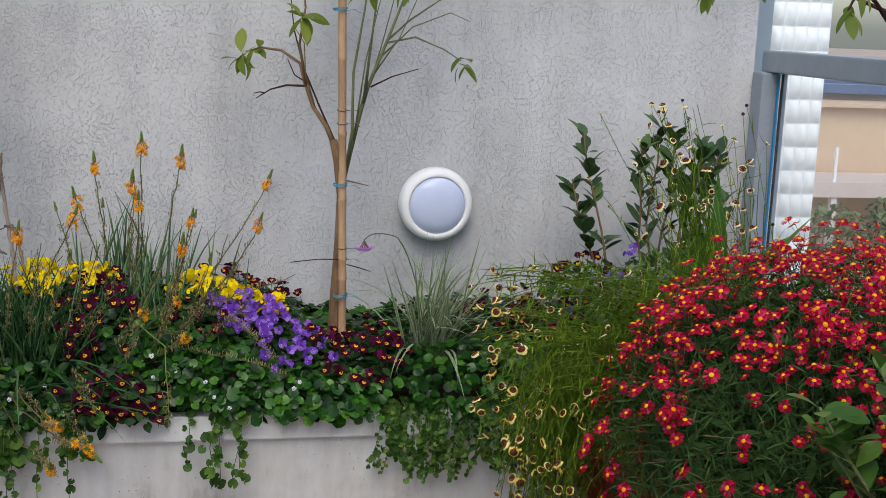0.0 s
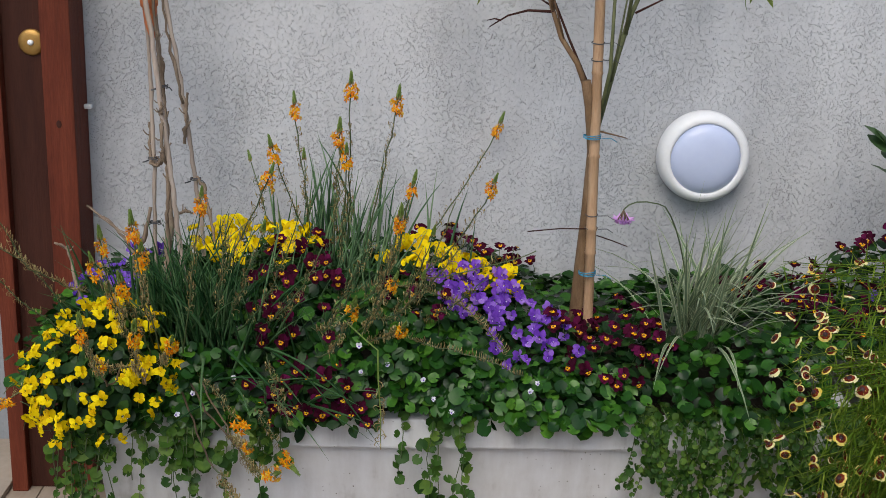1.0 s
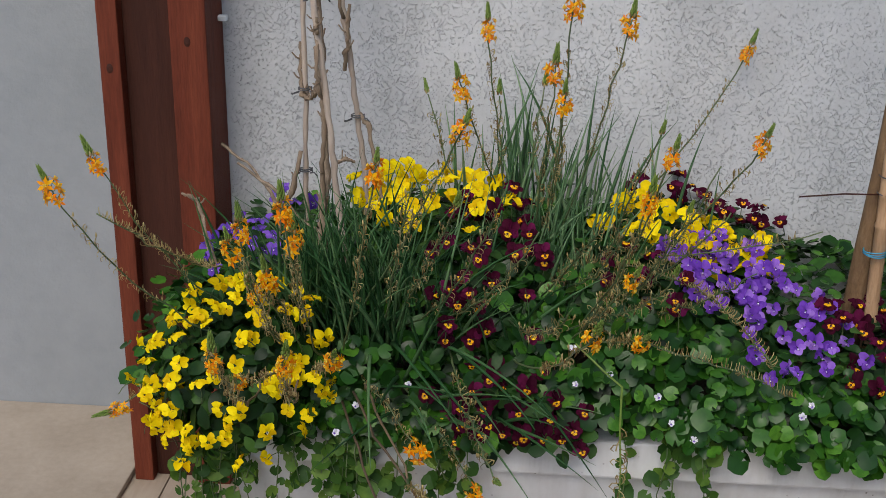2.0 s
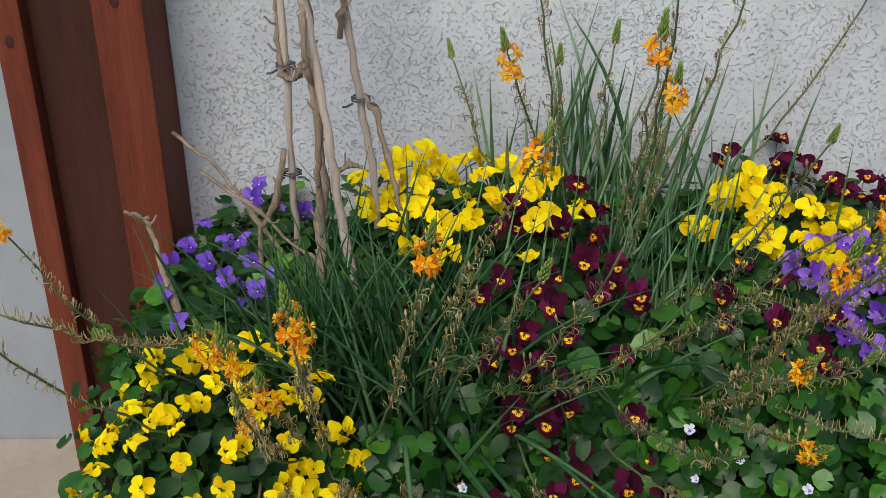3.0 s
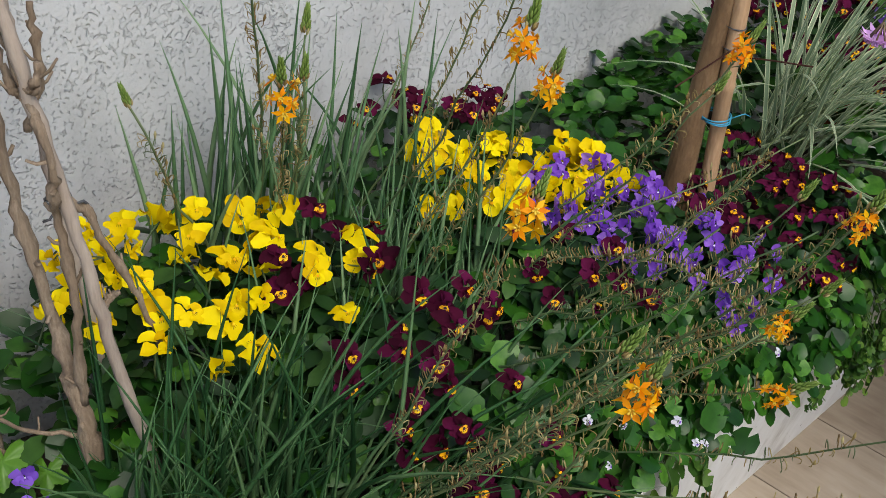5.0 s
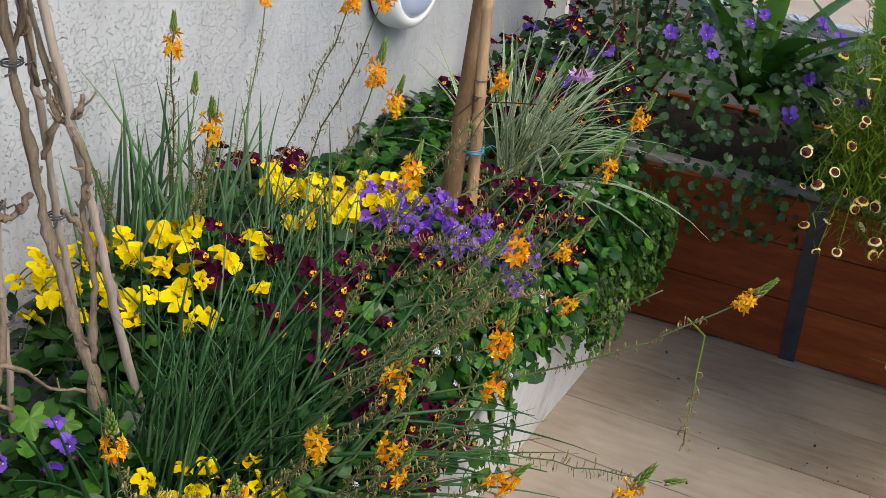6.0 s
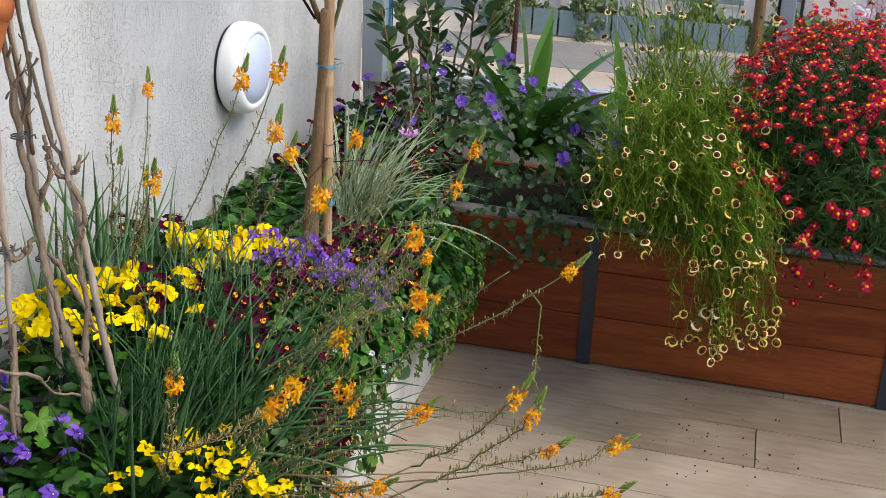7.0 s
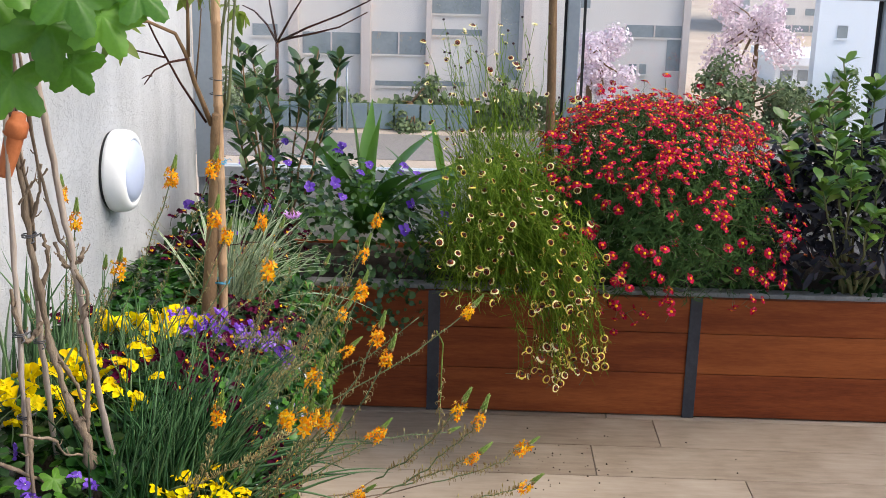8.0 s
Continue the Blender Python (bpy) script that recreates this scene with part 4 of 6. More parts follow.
def stalk(parent, base, tip, rng, spent=0.5, bloom=True, sag=0.0, bud=True, thick=0.0022):
    base, tip = np.array(base, float), np.array(tip, float)
    flat = (tip - base) * np.array((1, 1, 0))
    run = np.linalg.norm(flat)
    mid = base + flat * 0.62 + np.array((0, 0, (tip[2] - base[2]) * (0.30 if run > 0.3 else 0.5) - sag)) + rng.normal(0, 0.012, 3)
    p = wobble(bezier(base, mid, tip, 14), 0.0025, rng)
    b = Build().add(tube(p, list(np.linspace(thick, thick * 0.6, 14)), 4, 0))
    n = int(60 * spent / 0.5) if bloom else int(95 * spent)
    for i in range(n):
        s = 1 - spent + (spent - 0.10) * i / max(n, 1)
        u = s * 13
        k = min(int(u), 12)
        q = p[k] + (p[k + 1] - p[k]) * (u - k)
        d = rng.normal(0, 1, 3)
        along = (p[k + 1] - p[k]) / np.linalg.norm(p[k + 1] - p[k])
        d -= along * (d @ along - 0.25)
        d[2] += 0.25
        d *= (rng.uniform(0.007, 0.012) if bloom else rng.uniform(0.009, 0.0145)) / np.linalg.norm(d)
        b.add(tube([q, q + d * 0.7 + np.array((0, 0, 0.002)), q + d + np.array((0, 0, 0.001)), q + d * 0.95 + np.array((0, 0, -0.004)), q + d * 0.7 + np.array((0, 0, -0.006))], [0.0007, 0.0007, 0.0006, 0.0005, 0.0004], 3), None, 1 if bloom or rng.random() < 0.6 else 0)
        if rng.random() < 0.03 + s * 0.14:
            b.add(tube([q + d, q + d * 1.15 + np.array((0, 0, 0.004)), q + d * 1.2 + np.array((0, 0, 0.008))], [0.0008, 0.0019, 0.0004], 4), None, 1)
    ob = hang("flower_stalk", b.mesh("flower_stalk", [STEM_GREEN, SEED_BROWN]), parent)
    d = p[-1] - p[-3]
    d = d / np.linalg.norm(d) * 0.85 + np.array((0, 0, 0.3))
    if bloom:
        hang("blossom", BLOSSOM_MESH[int(rng.integers(5))], ob, aimed(p[-1] - d * 0.012, d, rng.uniform(0, 6), rng.uniform(0.80, 1.20)))
    if bud:
        hang("bud_tip", BUD_MESH, ob, aimed(p[-1], d, rng.uniform(0, 6), rng.uniform(0.7, 1.0)))
    return ob


def quill(length, width, bend, seed, taper=1.7):
    rng = np.random.default_rng(seed)
    n = 8
    s = np.linspace(0, 1, n)
    p = np.stack([rng.normal(0, 0.006) * np.sin(s * 3), s * length, -bend * length * s ** 2.2], 1)
    p[:, 1] *= 1 - 0.22 * bend * s
    return tube(p, list(width * 0.48 * np.clip(1.02 - s ** taper, 0.05, 1)), 4)


QUILLS = [Build().add(quill(l, w, c, i)).mesh("leaf", [LEAF_BLADE]) for i, (l, w, c) in enumerate(
    ((0.30, 0.009, 0.06), (0.36, 0.010, 0.14), (0.38, 0.0095, 0.04), (0.30, 0.009, 0.25), (0.34, 0.011, 0.20), (0.24, 0.008, 0.10), (0.40, 0.009, 0.32), (0.30, 0.0095, 0.03)))]


# Quills in the brightened leaf colour, for tufts that stand in more light.
LIT_QUILLS = [Build().add(quill(l, w, c, i + 30, 2.4)).mesh("leaf", [LEAF_LIT_QUILL]) for i, (l, w, c) in enumerate(
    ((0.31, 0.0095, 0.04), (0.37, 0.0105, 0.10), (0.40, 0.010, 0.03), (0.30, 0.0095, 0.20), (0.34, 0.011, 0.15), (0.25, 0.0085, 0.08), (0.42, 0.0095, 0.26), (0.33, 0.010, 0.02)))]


def bulbine(label, base, n, lean, spread, rng, tall=1.0, wide=0.07, quills=QUILLS):
    t = thing("bulbine_plant", base, label, "flower", "bulbines")
    for i in range(n):
        a = rng.uniform(0, 2 * math.pi)
        e = abs(rng.normal(0, spread))
        d = np.array((math.cos(a) * e, math.sin(a) * e, 1.0)) + np.array(lean)
        at = np.array(base) + np.array((rng.normal(0, wide), rng.normal(0, 0.05), rng.uniform(-0.03, 0.05)))
        if at[1] + d[1] * 0.25 > -0.03:
            d[1] = -(at[1] + 0.03) / 0.25
        hang("leaf", quills[int(rng.integers(8))], t, aimed(at, d, rng.uniform(-0.6, 0.6), rng.uniform(0.75, 1.15) * tall))
    return t


def spike(t, x, y, z):
    """A flowering stalk of a tuft, with its blossom at the place given."""
    base = np.array(t.location)
    at = base * np.array((0.86, 0.85, 1)) + np.array((x * 0.14 - 0.05, y * 0.15, 0)) + R.normal(0, 0.02, 3) * np.array((1, 1, 0.3))
    at[1] = max(at[1], -0.58)
    if base[1] < -0.3 and x - base[0] > 0.33:
        at[0], at[1] = x - 0.15, -0.42
    stalk(t, at, (x, y, z), R, 0.5 if z > 0.75 else 0.62, sag=0.0 if z > 0.8 else -0.05)


def low_spike(t, foot, end):
    """A stalk that leaves the tuft low over the lip and rises at its end."""
    foot, end = np.array(foot), np.array(end)
    p = wobble(bezier(foot, (foot * 0.45 + end * 0.55) * np.array((1, 1, 0)) + np.array((0, 0, min(foot[2], end[2]) - 0.03)), end, 14), 0.003, R)
    stem = hang("flower_stalk", Build().add(tube(p[:9], list(np.linspace(0.0024, 0.0018, 9)), 4)).mesh("flower_stalk", [STEM_BROWN]), t)
    rest = stalk(stem, p[8], end, R, 0.85, sag=0.01, thick=0.0018)
    for k in list(rest.children):
        place = rest.matrix_basis @ k.matrix_basis
        k.parent, k.matrix_basis = stem, place
    return stem


def spent_spike(t, foot, end):
    """A stalk that has finished flowering."""
    stalk(t, foot, end, R, 0.75, bloom=False, bud=R.random() < 0.5, thick=0.0019)


back = bulbine("bulbine tuft with orange star spikes by the wall", (-0.94, -0.13, 0.60), 78, (0.03, -0.02, 0), 0.17, R, 0.90, 0.10, LIT_QUILLS)
spike(back, -1.076, -0.254, 1.12)
spike(back, -0.926, -0.52, 1.21)
spike(back, -0.82, -0.4, 1.16)
spike(back, -0.549, -0.045, 1.047)
spike(back, -1.123, -0.355, 1.03)
spike(back, -0.952, -0.525, 1.1)
spike(back, -0.934, -0.548, 1.055)
spike(back, -0.60, -0.57, 1.0)
spent_spike(back, (-0.9, -0.3, 0.68), (-0.5, -0.62, 0.86))
spent_spike(back, (-0.92, -0.4, 0.66), (-0.82, -0.7, 0.9))
spent_spike(back, (-0.86, -0.42, 0.62), (-0.74, -0.74, 0.92))
spent_spike(back, (-0.84, -0.44, 0.62), (-0.69, -0.7, 0.99))
spent_spike(back, (-0.82, -0.42, 0.62), (-0.66, -0.66, 0.9))
spent_spike(back, (-0.86, -0.4, 0.62), (-0.78, -0.64, 1.02))
spent_spike(back, (-0.8, -0.46, 0.62), (-0.62, -0.72, 0.82))
front = bulbine("large bulbine tuft with orange star spikes leaning outwards", (-1.3, -0.46, 0.54), 310, (-0.03, -0.15, 0), 0.38, R, 0.86, 0.085)
spike(front, -1.21, -0.878, 1.026)
spike(front, -1.35, -0.8, 0.887)
spike(front, -1.39, -0.82, 0.825)
spike(front, -1.27, -0.92, 0.735)
spike(front, -1.703, -0.684, 0.96)
spike(front, -1.719, -0.836, 0.965)
spike(front, -1.43, -0.9, 0.677)
spike(front, -1.7, -0.7, 0.5)
low_spike(front, (-1.38, -0.62, 0.58), (-1.308, -1.083, 0.813))
low_spike(front, (-1.44, -0.62, 0.58), (-1.397, -1.122, 0.832))
low_spike(front, (-1.28, -0.66, 0.54), (-1.03, -1.234, 0.60))
low_spike(front, (-1.30, -0.66, 0.52), (-1.10, -1.239, 0.54))
low_spike(front, (-1.26, -0.65, 0.55), (-1.09, -1.12, 0.60))
spike(front, -1.41, -0.84, 0.807)
spike(front, -1.095, -0.668, 1.03)
spike(front, -0.895, -1.1, 0.876)
spike(front, -0.785, -0.876, 1.062)
spike(front, -0.81, -0.845, 0.985)
spike(front, -1.15, -0.75, 0.47)
spike(front, -1.05, -0.75, 0.39)
spike(front, -0.82, -0.8, 0.836)
spike(front, -0.8, -0.81, 0.735)
spike(front, -1.34, -0.921, 0.977)
spike(front, -1.397, -0.944, 0.953)
spike(front, -1.461, -0.762, 0.852)
spent_spike(front, (-1.02, -0.52, 0.64), (-0.92, -0.98, 0.86))
spent_spike(front, (-0.98, -0.46, 0.64), (-0.86, -0.8, 0.95))
spent_spike(front, (-1.12, -0.58, 0.6), (-1.02, -1.05, 0.62))
spent_spike(front, (-0.9, -0.46, 0.64), (-0.76, -0.8, 0.84))
spent_spike(front, (-1.22, -0.55, 0.62), (-1.1, -0.78, 0.93))
spent_spike(front, (-1.2, -0.55, 0.62), (-1.02, -0.8, 0.98))
spent_spike(front, (-1.24, -0.56, 0.62), (-1.16, -0.84, 0.99))
spent_spike(front, (-1.16, -0.54, 0.62), (-0.97, -0.84, 0.92))
for ends in (((-1.22, -0.58, 0.60), (-1.16, -0.78, 0.66), (-1.08, -0.90, 0.615)), ((-1.18, -0.58, 0.58), (-1.10, -0.76, 0.60), (-1.02, -0.82, 0.52)), ((-1.16, -0.56, 0.60), (-1.04, -0.74, 0.66), (-0.94, -0.82, 0.60)),
             ((-1.26, -0.58, 0.58), (-1.24, -0.78, 0.60), (-1.22, -0.88, 0.52)), ((-1.12, -0.58, 0.60), (-1.02, -0.72, 0.61), (-0.96, -0.78, 0.55))):
    hang("leaf", Build().add(tube(bezier(*ends, 10), list(np.linspace(0.0042, 0.0008, 10)), 5)).mesh("leaf", [LEAF_BLADE]), front)
for i in range(46):
    at = np.array((R.normal(-1.14, 0.09), R.normal(-0.54, 0.03), 0.53 + R.uniform(-0.02, 0.04)))
    hang("leaf", QUILLS[int(R.integers(8))], front, aimed(at, (R.normal(0.08, 0.2), R.normal(-0.45, 0.14), 1.0), R.uniform(-0.6, 0.6), R.uniform(0.65, 0.95)))
for i in range(28):
    at = np.array((R.normal(-1.07, 0.09), R.uniform(-0.66, -0.57), 0.50 + R.uniform(-0.03, 0.04)))
    hang("leaf", QUILLS[int(R.choice((1, 3, 4, 6)))], front, aimed(at, (R.normal(0.15, 0.2), R.normal(-0.7, 0.2), R.uniform(0.15, 0.8)), R.normal(0, 0.4), R.uniform(0.55, 0.9)))
for path in (((-0.965, -0.45, 0.66), (-0.872, -0.41, 0.755), (-0.68, -0.515, 0.70)), ((-1.531, -0.55, 0.72), (-1.54, -0.67, 0.76), (-1.66, -0.80, 0.905)), ((-0.72, -0.42, 0.68), (-0.66, -0.55, 0.74), (-0.56, -0.66, 0.62)),
             ((-0.90, -0.52, 0.62), (-0.74, -0.64, 0.66), (-0.52, -0.68, 0.58))):
    p = wobble(bezier(*path, 16), 0.003, R)
    comb = Build().add(tube(p, list(np.linspace(0.0022, 0.0013, 16)), 5))
    for i in range(130):
        u = 2 + 12.9 * i / 130
        k = int(u)
        along = (p[k + 1] - p[k]) / np.linalg.norm(p[k + 1] - p[k])
        side = np.cross(along, (0, 0, 1)) * (1 if i % 2 else -1) + np.array((0, 0, R.uniform(-0.2, 0.9))) + R.normal(0, 0.15, 3)
        side *= R.uniform(0.010, 0.0145) / np.linalg.norm(side)
        q = p[k] + (p[k + 1] - p[k]) * (u - k)
        comb.add(tube([q, q + side * 0.6, q + side + np.array((0, 0, 0.002)), q + side * 0.95 + np.array((0, 0, 0.006))], [0.0009, 0.0008, 0.0010, 0.0005], 3), None, 1)
    hang("spent_stalk", comb.mesh("spent_stalk", [STEM_GREEN, SEED_BROWN]), front, None, "arching spent stalk with dry pedicels like a comb")
snapped = wobble([(-0.915, -1.02, 0.825), (-0.87, -1.03, 0.79), (-0.845, -1.032, 0.765), (-0.842, -1.03, 0.70), (-0.835, -1.03, 0.63), (-0.84, -1.03, 0.565)], 0.003, R)
tail = Build().add(tube(snapped, [0.0016, 0.0016, 0.0018, 0.0016, 0.0013, 0.001], 5))
for i in range(22):
    at = snapped[3] + (snapped[5] - snapped[3]) * (i / 22) ** 0.8
    way = R.normal(0, 1, 3) * np.array((1, 1, 0.5))
    way *= 0.013 / np.linalg.norm(way)
    tail.add(tube([at, at + way * 0.7, at + way + np.array((0, 0, -0.006)), at + way * 0.6 + np.array((0, 0, -0.011))], [0.0009, 0.0009, 0.0011, 0.0005], 4), None, 1)
hang("snapped_stalk", tail.mesh("snapped_stalk", [BUD_GREEN, SEED_BROWN]), front, None, "snapped yellow-green stalk hanging down")
middle = thing("bulbine_plant", (-0.98, -0.40, 0.56), "bulbine tuft of upright green quill leaves", "flower", "bulbines")
for i in range(120):
    at = np.array((R.normal(-0.93, 0.09), R.uniform(-0.42, -0.20), 0.57 + R.uniform(-0.03, 0.04)))
    way = np.array((R.normal(0.06, 0.13), R.normal(0.0, 0.12), 1.0))
    hang("leaf", LIT_QUILLS[int(R.integers(8))], middle, aimed(at, way, R.uniform(-0.6, 0.6), R.uniform(0.5, 0.85)))
for i in range(64):
    at = np.array((R.uniform(-1.12, -0.84), R.uniform(-0.47, -0.33), 0.58 + R.uniform(-0.04, 0.03)))
    way = np.array((R.normal(0.16, 0.16), R.normal(-0.02, 0.14), 1.0))
    hang("leaf", (QUILLS if i % 3 else LIT_QUILLS)[int(R.integers(8))], middle, aimed(at, way, R.uniform(-0.6, 0.6), R.uniform(0.45, 0.85)))
for bud_tip_at, foot in (((-1.195, -0.184, 0.96), (-1.05, -0.2, 0.6)), ((-0.965, -0.2, 0.985), (-1.0, -0.2, 0.6)), ((-1.05, -0.30, 0.99), (-1.0, -0.22, 0.6))):
    lone = thing("bulbine_plant", foot, "single bulbine stalk with a closed green bud", "flower", "bulbines")
    stalk(lone, foot, bud_tip_at, R, 0.35, bloom=False)


# ---- variegated society garlic ----
def society_garlic():
    base = np.array((-0.06, -0.36, 0.52))
    t = thing("society_garlic", base, "society garlic tuft with cream-edged leaves and one pink flower", "flower")
    pieces = [Build().add(blade(l, 0.0074, "strap", 0.35, c, 8, edge=1)).mesh("leaf", [LEAF_GREYGREEN, LEAF_STRIPE]) for l, c in ((0.36, 0.4), (0.42, 0.9), (0.34, 0.3), (0.44, 1.5), (0.42, 0.15), (0.36, 1.2))]
    for i in range(118):
        a, e = R.uniform(0, 2 * math.pi), abs(R.normal(0, 0.32))
        d = np.array((math.cos(a) * e, math.sin(a) * e - 0.14, 1.0))
        at = base + R.normal(0, 0.035, 3) * np.array((1, 1, 0.3))
        if at[1] + d[1] * 0.3 > -0.03:
            d[1] = -(at[1] + 0.03) / 0.3
        hang("leaf", pieces[int(R.integers(6))], t, aimed(at, d, R.uniform(-0.5, 0.5), R.uniform(0.82, 1.22)))
    path = np.concatenate([bezier(base, (-0.12, -0.48, 0.86), (-0.20, -0.56, 0.955), 9), bezier((-0.22, -0.575, 0.965), (-0.285, -0.60, 0.985), (-0.303, -0.598, 0.955), 5)])
    st = hang("flower_stalk", Build().add(tube(path, 0.0017, 4)).mesh("flower_stalk", [STEM_GREEN]), t)
    b = Build()
    for i in range(9):
        a = i * 2.4
        d = Vector((math.cos(a) * 0.55, math.sin(a) * 0.55, -1)).normalized()
        end = d * 0.026
        b.add(tube([(0, 0, 0), tuple(end)], [0.0008, 0.0016], 4), None, 1)
        b.add(star(0.018, i), facing(end, d), 0)
    hang("blossom", b.mesh("blossom", [PET_LILAC, STEM_BROWN]), st, Matrix.Translation((-0.303, -0.598, 0.955)), "drooping lilac-pink flower head")


society_garlic()


# ---- staked tree ----
def leaf_spray(parent, at, n, length, rng, mesh_list, sag=0.5, spread=0.9, direction=(0, 0, 0)):
    for i in range(n):
        d = rng.normal(0, spread, 3) + np.array((0, 0, -sag)) + np.array(direction)
        hang("leaf", mesh_list[int(rng.integers(len(mesh_list)))], parent, aimed(np.array(at) + rng.normal(0, 0.008, 3), d, rng.normal(0, 0.5), rng.uniform(0.7, 1.15) * length))


TREE_LEAVES = [Build().add(blade(1.0, w, "lance", 0.25, c, 6)).mesh("leaf", [LEAF_TREE]) for w, c in ((0.34, 0.5), (0.30, 0.9), (0.38, 0.3))]


def staked_tree():
    t = thing("young_tree", (-0.37, -0.37, 0.42), "slender young tree tied to a bamboo stake", "tree")
    trunk = wobble([(-0.364, -0.345, 0.42), (-0.360, -0.36, 0.56), (-0.356, -0.375, 0.72), (-0.352, -0.385, 0.90), (-0.350, -0.395, 1.05), (-0.362, -0.405, 1.16), (-0.378, -0.41, 1.22)], 0.002, R)
    hang("trunk", Build().add(tube(trunk, [0.029, 0.024, 0.020, 0.0165, 0.015, 0.0135, 0.012], 10)).mesh("trunk", [BARK]), t)
    def limb(r, mat, *pts):
        hang("branch", Build().add(tube(wobble(pts, 0.003, R), list(np.linspace(r * 0.85, r * 0.3, len(pts))), 6)).mesh("branch", [mat]), t)

    limb(0.009, BARK, (-0.370, -0.395, 1.19), (-0.395, -0.378, 1.255), (-0.435, -0.369, 1.318), (-0.46, -0.358, 1.385), (-0.475, -0.335, 1.44), (-0.525, -0.28, 1.472), (-0.582, -0.225, 1.478), (-0.63, -0.215, 1.465))
    limb(0.0045, DARK_WOOD, (-0.362, -0.379, 1.195), (-0.41, -0.325, 1.31), (-0.46, -0.275, 1.42), (-0.49, -0.235, 1.54), (-0.50, -0.22, 1.66))
    limb(0.0035, DARK_WOOD, (-0.44, -0.295, 1.375), (-0.48, -0.22, 1.40), (-0.50, -0.16, 1.445))
    limb(0.006, BARK, (-0.458, -0.36, 1.38), (-0.475, -0.37, 1.5), (-0.47, -0.37, 1.6), (-0.48, -0.37, 1.75))
    limb(0.0045, DARK_WOOD, (-0.455, -0.36, 1.375), (-0.51, -0.33, 1.375), (-0.56, -0.30, 1.355), (-0.602, -0.283, 1.329))
    limb(0.003, DARK_WOOD, (-0.575, -0.295, 1.346), (-0.592, -0.288, 1.348), (-0.608, -0.28, 1.344))
    limb(0.009, GREEN_BARK, (-0.352, -0.39, 1.06), (-0.335, -0.4, 1.14), (-0.305, -0.4, 1.27), (-0.28, -0.4, 1.36), (-0.245, -0.39, 1.46), (-0.215, -0.39, 1.53), (-0.17, -0.38, 1.66), (-0.1, -0.37, 1.82))
    limb(0.0065, GREEN_BARK, (-0.34, -0.4, 1.12), (-0.325, -0.43, 1.25), (-0.33, -0.45, 1.42), (-0.3, -0.46, 1.6), (-0.28, -0.47, 1.8))
    limb(0.006, GREEN_BARK, (-0.29, -0.4, 1.33), (-0.28, -0.42, 1.46), (-0.27, -0.43, 1.58), (-0.25, -0.44, 1.75))
    limb(0.004, GREEN_BARK, (-0.225, -0.39, 1.51), (-0.14, -0.38, 1.53), (-0.06, -0.39, 1.5), (0, -0.4, 1.465))
    limb(0.0035, DARK_WOOD, (-0.27, -0.4, 1.38), (-0.2, -0.38, 1.41), (-0.125, -0.37, 1.435))
    limb(0.004, GREEN_BARK, (-0.22, -0.39, 1.52), (-0.15, -0.36, 1.58), (-0.06, -0.35, 1.64), (0.05, -0.33, 1.7))
    limb(0.0035, GREEN_BARK, (-0.3, -0.4, 1.29), (-0.24, -0.37, 1.5), (-0.18, -0.35, 1.72))
    limb(0.0035, GREEN_BARK, (-0.32, -0.42, 1.22), (-0.295, -0.43, 1.45), (-0.235, -0.44, 1.72))
    limb(0.003, GREEN_BARK, (-0.26, -0.4, 1.42), (-0.19, -0.42, 1.53), (-0.12, -0.44, 1.7))
    limb(0.003, GREEN_BARK, (-0.24, -0.39, 1.47), (-0.15, -0.39, 1.56), (-0.03, -0.38, 1.6), (0.03, -0.38, 1.58))
    limb(0.003, BARK, (-0.43, -0.37, 1.31), (-0.46, -0.39, 1.41), (-0.47, -0.40, 1.50), (-0.50, -0.39, 1.55))
    limb(0.003, BARK, (-0.34, -0.4, 1.1), (-0.29, -0.41, 1.09), (-0.27, -0.41, 1.085))
    leaf_spray(t, (-0.64, -0.215, 1.455), 9, 0.088, R, TREE_LEAVES, 0.45, 0.6, (-0.3, 0, 0))
    leaf_spray(t, (-0.60, -0.225, 1.475), 5, 0.075, R, TREE_LEAVES, 0.2, 0.6, (-0.3, -0.2, 0))
    leaf_spray(t, (0.01, -0.40, 1.455), 7, 0.075, R, TREE_LEAVES, 0.5, 0.7, (0.3, -0.3, 0))
    leaf_spray(t, (-0.47, -0.38, 1.57), 14, 0.090, R, TREE_LEAVES, 0.25, 0.7, (0.2, -0.2, 0))
    leaf_spray(t, (-0.17, -0.38, 1.68), 6, 0.085, R, TREE_LEAVES, 0.2, 0.7)
    leaf_spray(t, (-0.30, -0.46, 1.66), 6, 0.085, R, TREE_LEAVES, 0.2, 0.7)
    # Unseen upper crown, added so that it shades the wall behind.
    for x, y, z in ((-0.48, -0.37, 1.78), (-0.10, -0.37, 1.84), (-0.28, -0.47, 1.82), (-0.25, -0.44, 1.78), (0.05, -0.33, 1.74), (-0.18, -0.35, 1.76)):
        for k in range(3):
            end = np.array((x, y, z)) + R.normal(0, 0.12, 3) + np.array((0, 0, 0.22 + 0.12 * k))
            hang("branch", Build().add(tube(wobble([(x, y, z), (np.array((x, y, z)) + end) / 2 + R.normal(0, 0.02, 3), end], 0.004, R), [0.0035, 0.003, 0.002], 5)).mesh("branch", [GREEN_BARK]), t)
            leaf_spray(t, end, 9, 0.095, R, TREE_LEAVES, 0.35, 0.8)
    c = thing("bamboo_stake", (-0.333, -0.40, 0.40), "straight bamboo cane staking the young tree", "stake")
    zs = [0.40, 0.60, 0.80, 0.86, 1.04, 1.24, 1.46, 1.70, 1.95]
